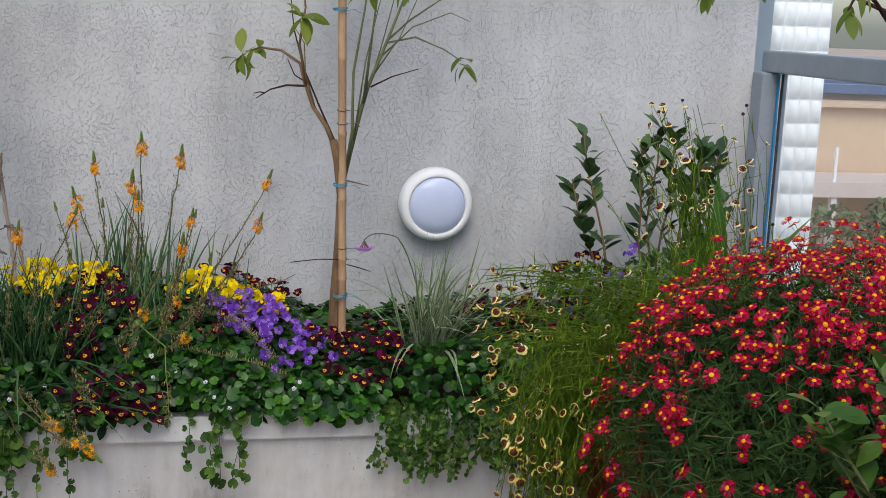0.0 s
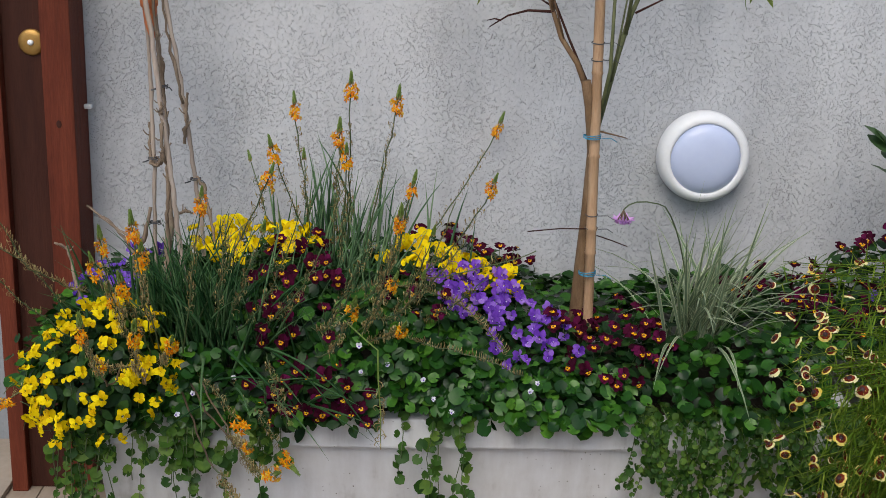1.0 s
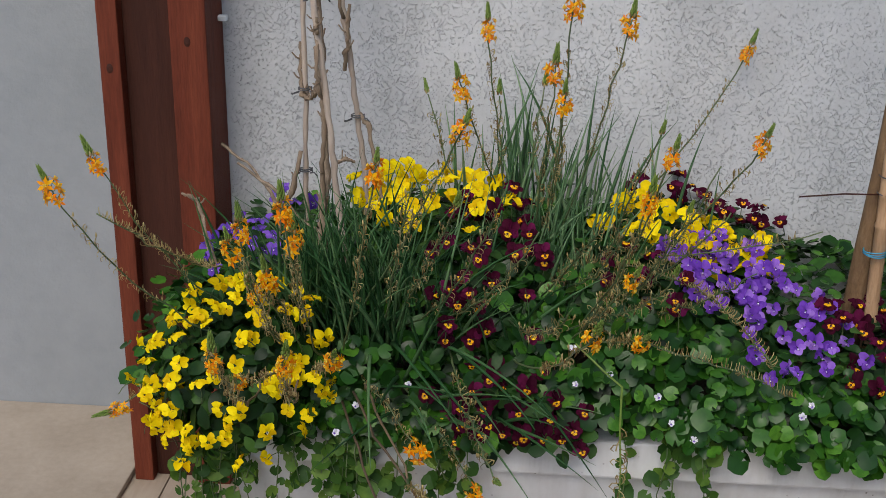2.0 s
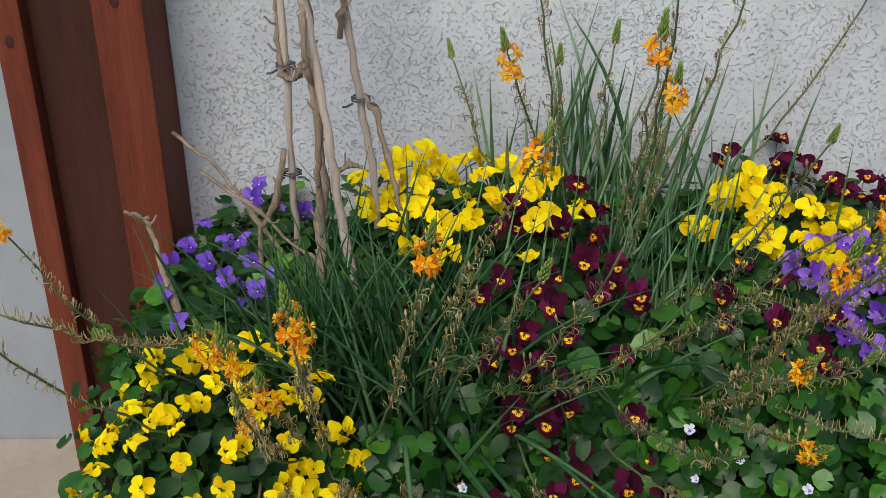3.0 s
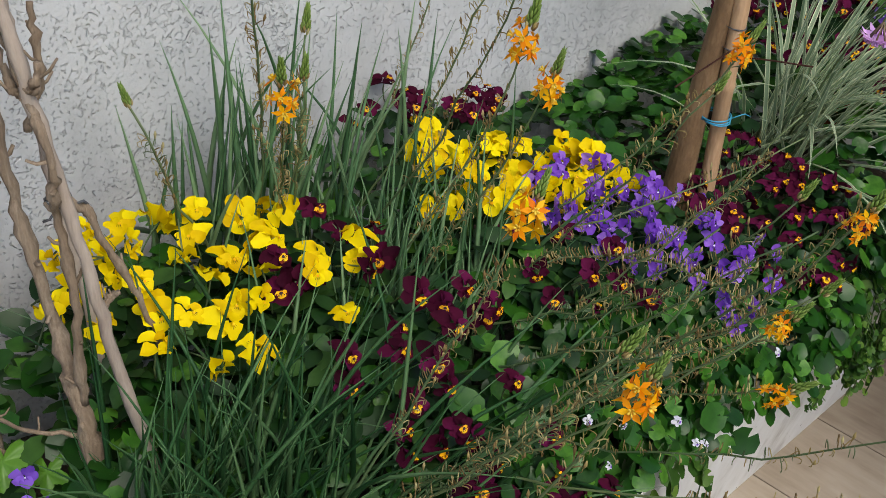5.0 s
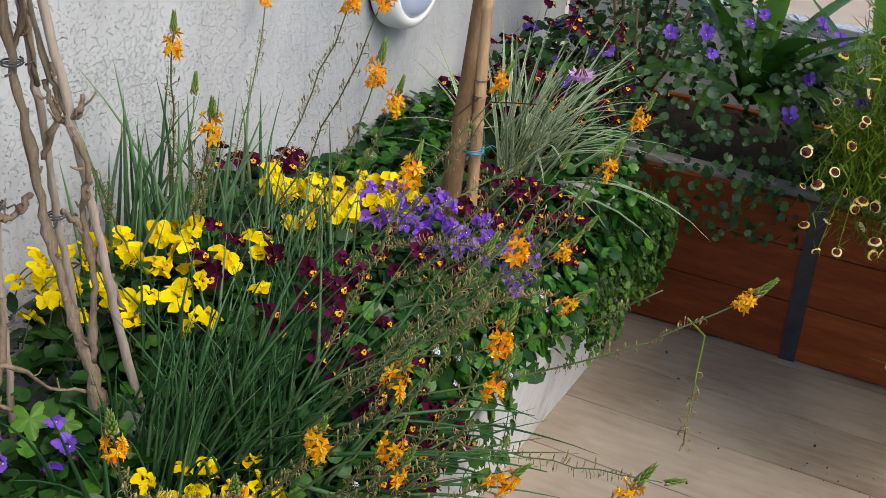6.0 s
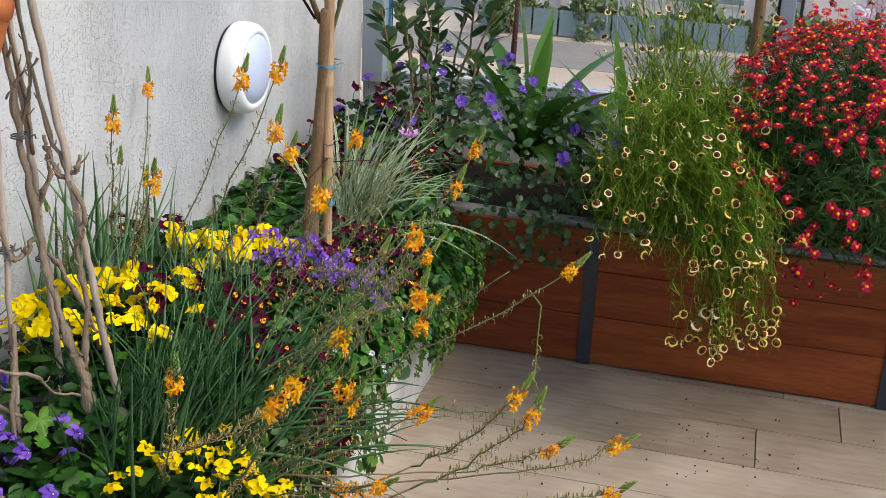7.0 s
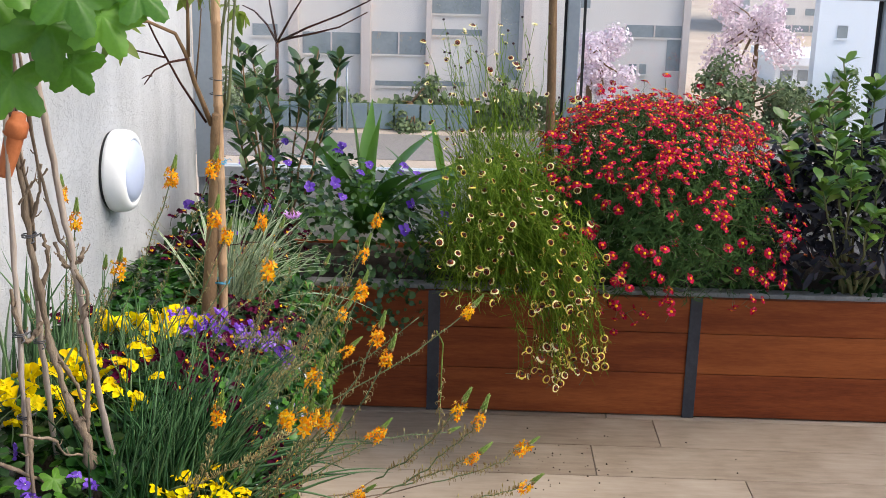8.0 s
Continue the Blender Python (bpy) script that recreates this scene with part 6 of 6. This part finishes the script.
def red_daisies():
    area = Dome((0.58, -1.71, 0.73), (0.49, 0.46, 0.41), -0.42)
    t = thing("red_daisy_bush", (0.75, -1.74, 0.46), "rounded bush covered in crimson daisies with yellow centres", "flower")
    rest = Build()
    sprig = [Build().add(blade(0.045, 0.0038, "lance", 0.1, 0.4, 2), Euler((0.5, 0, a)).to_matrix().to_4x4()).add(blade(0.038, 0.0034, "lance", 0.1, 0.4, 2), Euler((0.9, 0, a + 2.1)).to_matrix().to_4x4()).add(
        blade(0.042, 0.0036, "lance", 0.1, 0.4, 2), Euler((0.2, 0.3, a + 4.2)).to_matrix().to_4x4()).piece() for a in (0, 1, 2)]
    for i in range(7500):
        p, nr = area.pick(R)
        p = p - nr * (R.uniform(0, 1) ** 1.3 * 0.24)
        rest.add(sprig[i % 3], facing(p, nr + R.normal(0, 0.5, 3), up=R.normal(0, 1, 3), size=R.uniform(0.7, 1.2)))
    inner = blade(0.07, 0.016, "lance", 0.1, 0.3, 2)
    for i in range(2600):
        p, nr = area.pick(R)
        rest.add(inner, facing(p - nr * R.uniform(0.07, 0.22), nr + R.normal(0, 0.5, 3), up=R.normal(0, 1, 3), size=R.uniform(0.7, 1.2)))
    hang("leaf_mass", rest.mesh("leaf_mass", [LEAF_DAISY]), t, None, "", "stuff")
    stems = Build()
    for i in range(160):
        p, nr = area.pick(R)
        stems.add(tube(wobble(bezier((0.75 + R.normal(0, 0.05), -1.74 + R.normal(0, 0.05), 0.46), (0.65, -1.74, 0.75), p - nr * 0.01, 7), 0.006, R), 0.0013, 3))
    hang("stem_mass", stems.mesh("stem_mass", [STEM_BROWN]), t, None, "", "stuff")
    top = Dome((0.58, -1.71, 0.73), (0.49, 0.46, 0.41), 0.42)
    side = Dome((0.58, -1.71, 0.73), (0.49, 0.46, 0.41), -0.45, (-0.6, -0.4, 0.1), -0.3)
    knots = [k for k in (side.pick(R) for _ in range(70)) if not (k[0][2] < 0.80 and -1.98 < k[0][1] < -1.78)]
    set_flowers(t, DAISY, 170, top, R, 0.025, 0.6, 0.4, 0.024, np.array((-0.15, -0.1, 1.0)))
    set_flowers(t, DAISY, 30, Dome((0.58, -1.71, 0.73), (0.49, 0.46, 0.41), -0.35, (-0.5, -0.6, 0.2), 0.35), R, 0.02, 0.6, 0.7, 0.019, np.array((-0.5, -0.5, 0.7)))
    set_flowers(t, DAISY, 34, top, R, 0.065, 0.9, 0.5, 0.03, np.array((-0.2, -0.1, 1.0)))
    for p, nr in knots:
        for j in range(int(R.integers(3, 7))):
            q = p + R.normal(0, 0.030, 3) + nr * 0.02
            hang("flower", DAISY[int(R.integers(6))], t, facing(q, nr * 0.45 + np.array((-0.25, -0.2, 0.8)) + R.normal(0, 0.3, 3), size=R.uniform(0.8, 1.12), spin=R.uniform(0, 6)))
    far = Build()
    for i in range(240):
        p, nr = top.pick(R)
        far.add(DAISY_PIECE[i % 4], facing(p - nr * 0.012, nr * 0.7 + np.array((-0.3, 0, 0.5)) + R.normal(0, 0.35, 3), size=R.uniform(0.6, 0.95)))
    crest = Dome((0.58, -1.71, 0.73), (0.49, 0.46, 0.41), 0.55)
    for i in range(300):
        p, nr = crest.pick(R)
        far.add(DAISY_PIECE[i % 4], facing(p + nr * R.uniform(-0.01, 0.02), nr * 0.5 + np.array((-0.25, -0.1, 0.8)) + R.normal(0, 0.25, 3), size=R.uniform(0.7, 1.0)))
    hang("flower_mass", far.mesh("flower_mass", [PET_RED, PET_RED, DISC_ORANGE, STEM_GREEN]), t, None, "", "stuff")
    for cx, cy, cz, rz, n in ((0.24, -1.62, 0.70, 0.26, 58), (0.28, -2.02, 0.70, 0.20, 22)):
        low = Dome((cx, cy, cz), (0.14, 0.12, rz), -0.95)
        set_flowers(t, DAISY, n, low, R, 0.015, 0.5, 0.6, 0.022, np.array((-0.8, -0.2, 0.4)))


red_daisies()
SPOON = [blade(l, w, "spoon", 0.18, c, 5) for l, w, c in ((0.062, 0.034, 0.3), (0.056, 0.032, 0.1), (0.068, 0.036, 0.5))]
leaf_shrub("spoon_leaf_shrub", "upright shrub with light green spoon-shaped leaves", (0.62, -2.45, 0.46),
           [(0.34, -2.34, 0.98), (0.42, -2.52, 1.08), (0.52, -2.40, 1.12), (0.60, -2.62, 1.18), (0.36, -2.62, 0.92), (0.68, -2.48, 1.22), (0.30, -2.48, 0.86), (0.50, -2.72, 1.10), (0.74, -2.70, 1.16), (0.44, -2.80, 0.98), (0.62, -2.86, 1.12), (0.50, -2.12, 1.02), (0.56, -2.22, 1.14), (0.62, -2.16, 1.08), (0.46, -2.28, 1.10), (0.22, -2.28, 1.00), (0.26, -2.20, 0.94), (0.33, -2.26, 1.06), (0.20, -2.36, 0.86), (0.36, -2.44, 1.02), (0.62, -2.30, 1.20), (0.70, -2.36, 1.28)], LEAF_SPOON, SPOON, R, 24, GREEN_BARK, along=0.16, rise=0.9)
BLACK_LEAF = [blade(l, w, "lance", 0.2, c, 4) for l, w, c in ((0.060, 0.018, 0.4), (0.052, 0.017, 0.8), (0.070, 0.020, 0.2))]


def dark_shrub():
    t = thing("dark_leaved_shrub", (0.75, -2.25, 0.46), "low shrub with glossy black-purple leaves", "shrub")
    set_leaves(t, BLACK_LEAF, [LEAF_BLACK], 2700, Dome((0.70, -2.40, 0.64), (0.33, 0.42, 0.40), -0.12), R, 260, 0.16, (0.8, 1.2), 0.7, 0.5)
    g = thing("low_green_edging", (0.66, -2.5, 0.46), "low dark green creeping foliage along the planter rim", "ground cover")
    set_leaves(g, PANSY_LEAVES, [LEAF_PANSY], 700, Dome((0.72, -2.6, 0.46), (0.17, 1.0, 0.10), 0.0), R, 100, 0.05)
    set_flowers(g, VIOLET, 8, Dome((0.72, -2.7, 0.50), (0.2, 0.5, 0.16), 0.2), R, 0.03, view=np.array((-0.7, 0, 0.5)))


dark_shrub()


def planter_tree():
    t = thing("slim_tree", (0.88, -1.37, 0.45), "slim grey-brown tree trunk with sparse drooping leaves", "tree")
    pts = wobble([(0.88, -1.37, 0.45), (0.875, -1.375, 0.8), (0.88, -1.37, 1.15), (0.87, -1.365, 1.5), (0.88, -1.37, 1.9), (0.86, -1.38, 2.3)], 0.003, R)
    hang("trunk", Build().add(tube(pts, [0.021, 0.018, 0.017, 0.015, 0.013, 0.010], 9)).mesh("trunk", [BARK]), t)
    for way in ([(0.875, -1.37, 1.62), (0.80, -1.10, 1.70), (0.70, -0.90, 1.72), (0.60, -0.80, 1.70)], [(0.87, -1.37, 1.55), (0.70, -1.50, 1.66), (0.58, -1.62, 1.69), (0.50, -1.74, 1.64)],
                [(0.87, -1.37, 1.75), (0.80, -1.60, 1.80), (0.72, -1.85, 1.72), (0.66, -1.97, 1.56)], [(0.87, -1.37, 1.9), (0.95, -1.1, 2.1), (1.0, -0.9, 2.2)]):
        hang("branch", Build().add(tube(wobble(way, 0.006, R), list(np.linspace(0.006, 0.0025, len(way))), 5)).mesh("branch", [DARK_WOOD]), t)
        leaf_spray(t, way[-1], 4, 0.078, R, TREE_LEAVES, 0.8, 0.6, (-0.2, 0, 0))
        leaf_spray(t, way[-2], 3, 0.07, R, TREE_LEAVES, 0.6, 0.7)


planter_tree()


# ---- the town below ----
def far_building(name, label, x, y0, y1, z0, z1, mat, windows, pillars=(), depth=14):
    t = thing(name, (x, (y0 + y1) / 2, z0), label, "building", "buildings of the town")
    solid("wall", box_piece(x, x + depth, y0, y1, z0, z1), mat, parent=t)
    solid("roof", box_piece(x - 0.3, x + depth + 0.3, y0 - 0.3, y1 + 0.3, z1, z1 + 0.5), mat, parent=t)
    for a, b, c, d in windows:
        w = solid("window", box_piece(x - 0.04, x - 0.01, a, b, c, d), FAR_WINDOW, "dark window band", parent=t)
        solid("sill", box_piece(x - 0.10, x - 0.045, a - 0.1, b + 0.1, c - 0.10, c - 0.02), mat, parent=t)
        k = max(1, int((b - a) / 1.3))
        for i in range(1, k):
            yy = a + (b - a) * i / k
            solid("mullion", box_piece(x - 0.09, x - 0.045, yy - 0.04, yy + 0.04, c, d), FAR_PILLAR, parent=w)
    for a, b in pillars:
        solid("pillar", box_piece(x - 0.35, x - 0.02, a, b, z0, z1), FAR_PILLAR, "flat pinkish pillar", parent=t)
    return t


far_building("office_building", "beige office building with bands of dark windows", 60, -12.0, 12.2, -9.3, 8, FAR_BEIGE,
             [(4.9, 7.9, -6.05, -4.95), (1.5, 4.3, -6.0, -4.85), (-1.4, 1.2, -4.95, -4.65), (1.6, 4.1, -7.65, -7.4), (-0.6, 1.1, -7.6, -7.35), (-1.3, 1.2, -3.85, -2.4),
              (-11.7, -8.8, -4.8, -4.2), (-11.7, -10.95, -6.5, -4.82), (-6.9, -6.1, -3.4, -2.3), (-3.3, -2.35, -7.2, -2.2), (9.2, 10.5, -5.2, -4.6), (-11.6, 10.6, 1.0, 2.4), (-9.95, -9.6, -6.7, -6.2), (-9.45, -9.05, -6.7, -6.2)],
             [(4.35, 4.85), (1.22, 1.48), (-2.1, -1.7), (8.1, 8.6), (-3.9, -3.5), (-12.0, -11.65)])
far_building("white_building", "tall pale blue-white apartment building with small windows", 57, -32, -17.75, -9.3, 1.6, FAR_PALE,
             [(-19.2, -18.7, -4.3, -3.7), (-19.2, -18.7, -6.6, -5.9), (-21.4, -20.8, -4.3, -3.7), (-21.4, -20.8, -6.6, -5.9), (-19.2, -18.7, -1.6, -0.9), (-24, -23.4, -4.3, -3.7)], depth=0.9)
far_building("distant_flats", "distant beige flats with dark balconies beyond a field", 108, -42, -25.5, -9.6, 10, FAR_BEIGE,
             [(-29.6, -28.0, -7.5, -6.9), (-31.9, -30.5, -7.5, -6.9), (-32.6, -27.8, -9.0, -8.4), (-29.6, -28.0, -5.4, -4.8), (-31.9, -30.5, -5.4, -4.8)])
far_building("low_shed", "low white shed with dark openings beside the field", 75, -24.0, -20.3, -9.3, -7.9, FAR_PALE, [(-22.8, -21.7, -8.9, -8.2), (-21.4, -20.6, -8.9, -8.2)], depth=6)

ground = solid("ground", box_piece(1.5, 900, -700, 700, -9.6, -9.3), FAR_GROUND, "dry earth and lawns of the town below", "ground", "structure")
road = solid("road", box_piece(49, 55, -300, 300, -9.296, -9.28), FAR_ROAD, "grey asphalt street below the terrace", "road", "structure")


def far_tree(name, label, at, height, width, mat, rng, n=900, leaf=0.30):
    t = thing(name, at, label, "tree", "trees of the town")
    at = np.array(at, float)
    top = at + np.array((0, 0, height * 0.55))
    hang("trunk", Build().add(tube([at, (at + top) / 2, top], [0.22, 0.16, 0.1], 6)).mesh("trunk", [BARK]), t)
    b = Build()
    lumps = [(top + rng.normal(0, 0.33, 3) * np.array((width, width, width * 1.1)) - np.array((0, 0, 0.15 * width)), rng.uniform(0.20, 0.36) * width) for _ in range(14)]
    for a, r in lumps:
        b.add(tube([top, (top + a) / 2 + rng.normal(0, 0.1, 3), a], [0.07, 0.05, 0.02], 4), None, 1)
    q = blade(leaf, leaf * 0.75, "oval", 0.2, 0.3, 2)
    for i in range(n):
        a, r = lumps[int(rng.integers(14))]
        d = rng.normal(size=3)
        d /= np.linalg.norm(d)
        b.add(q, facing(a + d * r * rng.uniform(0.5, 1.0), d + rng.normal(0, 0.6, 3), up=rng.normal(0, 1, 3), size=rng.uniform(0.6, 1.4)), 0)
    hang("crown", b.mesh("crown", [mat, BARK]), t)


far_tree("blossom_tree", "almond tree in pale pink blossom", (54, -6.5, -9.3), 7.8, 2.5, BLOSSOM, R, 4200, 0.16)
far_tree("blossom_tree", "almond tree in pale pink blossom", (66, -16.9, -9.3), 8.6, 3.7, BLOSSOM, R, 4600, 0.2)
for y, h, w in ((-12.9, 3.6, 2.4), (-14.6, 3.2, 2.2), (-16.2, 2.8, 2.0), (2.0, 2.4, 2.0), (6.5, 2.4, 2.0), (-2.5, 2.2, 1.8), (10.2, 2.8, 2.2), (-18.0, 3.4, 2.4)):
    far_tree("street_tree", "round-crowned green street tree", (56.5 + R.uniform(-0.8, 0.8), y, -9.3), h, w, FAR_HAZED_GREEN, R, 1500, 0.2)


def hedge():
    t = thing("hedge", (57.5, 0, -9.3), "clipped dark green hedge behind a fence", "hedge", kind="stuff")
    b = Build()
    q = blade(0.4, 0.28, "oval", 0.2, 0.3, 2)
    for i in range(2600):
        y = R.uniform(-12, 12)
        b.add(q, facing((57.2 + R.uniform(-0.5, 0.3), y, -9.3 + R.uniform(0.1, 1.5 + 0.3 * math.sin(y * 1.3))), R.normal(0, 1, 3) + np.array((-0.8, 0, 0.4)), up=R.normal(0, 1, 3), size=R.uniform(0.7, 1.4)))
    hang("leaf_mass", b.mesh("leaf_mass", [FAR_HAZED_GREEN]), t, None, "", "stuff")
    fence = thing("street_fence", (56.2, 5, -9.3), "low teal metal street fence", "fence")
    for i in range(10):
        solid("panel", box_piece(56.2, 56.26, -1 + i * 1.3, -1 + i * 1.3 + 1.2, -9.25, -8.0), FENCE_TEAL, parent=fence)
    for y in (5.65, 5.15):
        p = thing("street_lamp", (55.8, y, -9.3), "slim grey street lamp post", "street lamp", "street lamps")
        hang("pole", Build().add(tube([(55.8, y, -9.3), (55.8, y, -6.1)], 0.05, 6)).mesh("pole", [ALU]), p)
        solid("head", box_piece(55.6, 56.0, y - 0.1, y + 0.1, -6.1, -5.98, 0.03), ALU, parent=p)


hedge()


def bare_tree():
    """A leafless tree outside the railing, its fork and twigs above the shrub."""
    t = thing("bare_tree", (9.0, 0.95, -9.3), "leafless dark-twigged tree below the terrace", "tree")
    fork = (9.0, 0.95, 0.33)
    hang("trunk", Build().add(tube(wobble([(9.0, 0.9, -9.3), (9.05, 1.0, -6), (8.95, 0.92, -3), (9.0, 0.95, -0.8), fork], 0.02, R), [0.10, 0.08, 0.055, 0.032, 0.018], 8)).mesh("trunk", [DARK_WOOD]), t)
    for way in ([fork, (9.0, 1.0, 0.59), (9.0, 1.03, 0.76), (9.0, 1.06, 1.2)], [fork, (9.05, 1.05, 0.5), (9.0, 1.18, 0.64), (9.0, 1.30, 0.70)], [fork, (9.0, 0.80, 0.60), (9.0, 0.68, 0.77), (9.0, 0.55, 1.1)],
                [fork, (9.0, 0.66, 0.49), (9.0, 0.31, 0.62), (9.0, 0.02, 0.78), (9.0, -0.3, 0.95)], [(9.0, 0.90, 0.36), (9.02, 0.55, 0.44), (9.0, 0.31, 0.50), (9.0, 0.02, 0.66)]):
        hang("branch", Build().add(tube(wobble(way, 0.01, R), list(np.linspace(0.014, 0.006, len(way))), 5)).mesh("branch", [DARK_WOOD]), t)


bare_tree()


def cushioned_column():
    t = thing("tiled_column", (1.45, 0.5, 0), "white column clad in cushioned pale tiles", "column")
    solid("core", box_piece(1.36, 1.60, 0.36, 0.7, -9.3, 3.4), PUFFY, parent=t)
    tile = Build()
    n = 5
    g = np.linspace(-1, 1, n)
    v = np.array([(x * 0.022, -0.017 * (1 - x ** 4) * (1 - z ** 4), z * 0.043) for x in g for z in g])
    f = [(i * n + j, (i + 1) * n + j, (i + 1) * n + j + 1, i * n + j + 1) for i in range(n - 1) for j in range(n - 1)]
    me = tile.add((v, f, [0] * len(f))).mesh("tile", [PUFFY])
    for i in range(5):
        for j in range(22):
            hang("tile", me, t, Matrix.Translation((1.384 + i * 0.048, 0.359, 0.55 + j * 0.092)))


cushioned_column()
t = thing("tan_building", (26, 44, -9.3), "tan building with solar panels and white terraces", "building", "buildings of the town")
solid("wall", box_piece(14, 60, 44, 60, -9.3, -1.6), FAR_TAN, parent=t)
solid("roof", box_piece(13.5, 60.5, 43.6, 60.4, -1.6, -1.45), FAR_TAN, parent=t)
for i in range(5):
    solid("solar_panel", box_piece(22 + i * 1.6, 30 + i * 1.9, 46 + i * 1.5, 47 + i * 1.5, -1.15 + i * 0.02, -0.75 + i * 0.12), SOLAR, "blue solar panel row", parent=t)
solid("terrace", box_piece(20, 60, 40.5, 43.9, -5.0, -4.4), FAR_PILLAR, parent=t)
for i in range(9):
    solid("pillar", box_piece(21 + i * 3.1, 21.25 + i * 3.1, 40.6, 40.85, -9.3, -5.0), FAR_BEIGE, parent=t)
    solid("railing_post", box_piece(21 + i * 3.1, 21.12 + i * 3.1, 40.6, 40.72, -4.4, -3.0), LAMP_WHITE, parent=t)
for x, y, h in ((24, 37, 5.6), (27, 36, 5.0), (21.5, 37, 5.2), (30, 38, 6.0)):
    far_tree("street_tree", "round-crowned green street tree", (x, y, -9.3), h, 2.8, FAR_HAZED_GREEN, R, 600)


# ---- floor planks ----
def floor_planks():
    made = {}
    for i in range(-22, 5):
        x0 = 0.04 + i * 0.23
        y = (-1.523, -1.763, -1.60, -1.69, -1.82, -1.58, -1.755, -2.0)[i % 8] + 1.5 * 4
        while y > -5.5:
            y1, y0 = min(y, -0.005 if x0 > -1.75 else 0.165), max(y - 1.5, -5.495)
            if y1 - y0 > 0.03 and x0 > -4.98:
                key = round(y1 - y0, 3)
                if key not in made:
                    made[key] = Build().add(box_piece(-0.1135, 0.1135, -key / 2 + 0.0015, key / 2 - 0.0015, -0.010, 0.0, 0.0012)).mesh("plank", [PLANK], False)
                hang("plank", made[key], floor, Matrix.Translation((x0 + 0.115, (y0 + y1) / 2, 0)))
            y -= 1.5


floor_planks()


def crumbs():
    t = thing("soil_crumbs", (0.1, -1.35, 0.0), "scattered soil crumbs and fallen petals on the floor", "debris", kind="stuff")
    b = Build()
    rng = np.random.default_rng(8)
    bits = [lathe([(0.0003, 0.0), (0.003, 0.0), (0.0032, 0.002), (0.0015, 0.004), (0.0002, 0.0042)], 5), blade(0.012, 0.006, "oval", 0.2, 0.6, 2)]
    for i in range(130):
        x, y = (rng.normal(0.1, 0.12), rng.normal(-1.38, 0.16)) if i < 70 else (rng.uniform(-0.9, 0.45), rng.uniform(-2.2, -0.65))
        k = 0 if rng.random() < 0.8 else 1
        b.add(bits[k], Matrix.Translation((x, y, 0.0006)) @ Matrix.Rotation(rng.uniform(0, 6), 4, "Z") @ Matrix.Scale(rng.uniform(0.3, 1.1), 4), k)
    hang("crumb_mass", b.mesh("crumb_mass", [SOIL, SEED_BROWN]), t, None, "", "stuff")


crumbs()
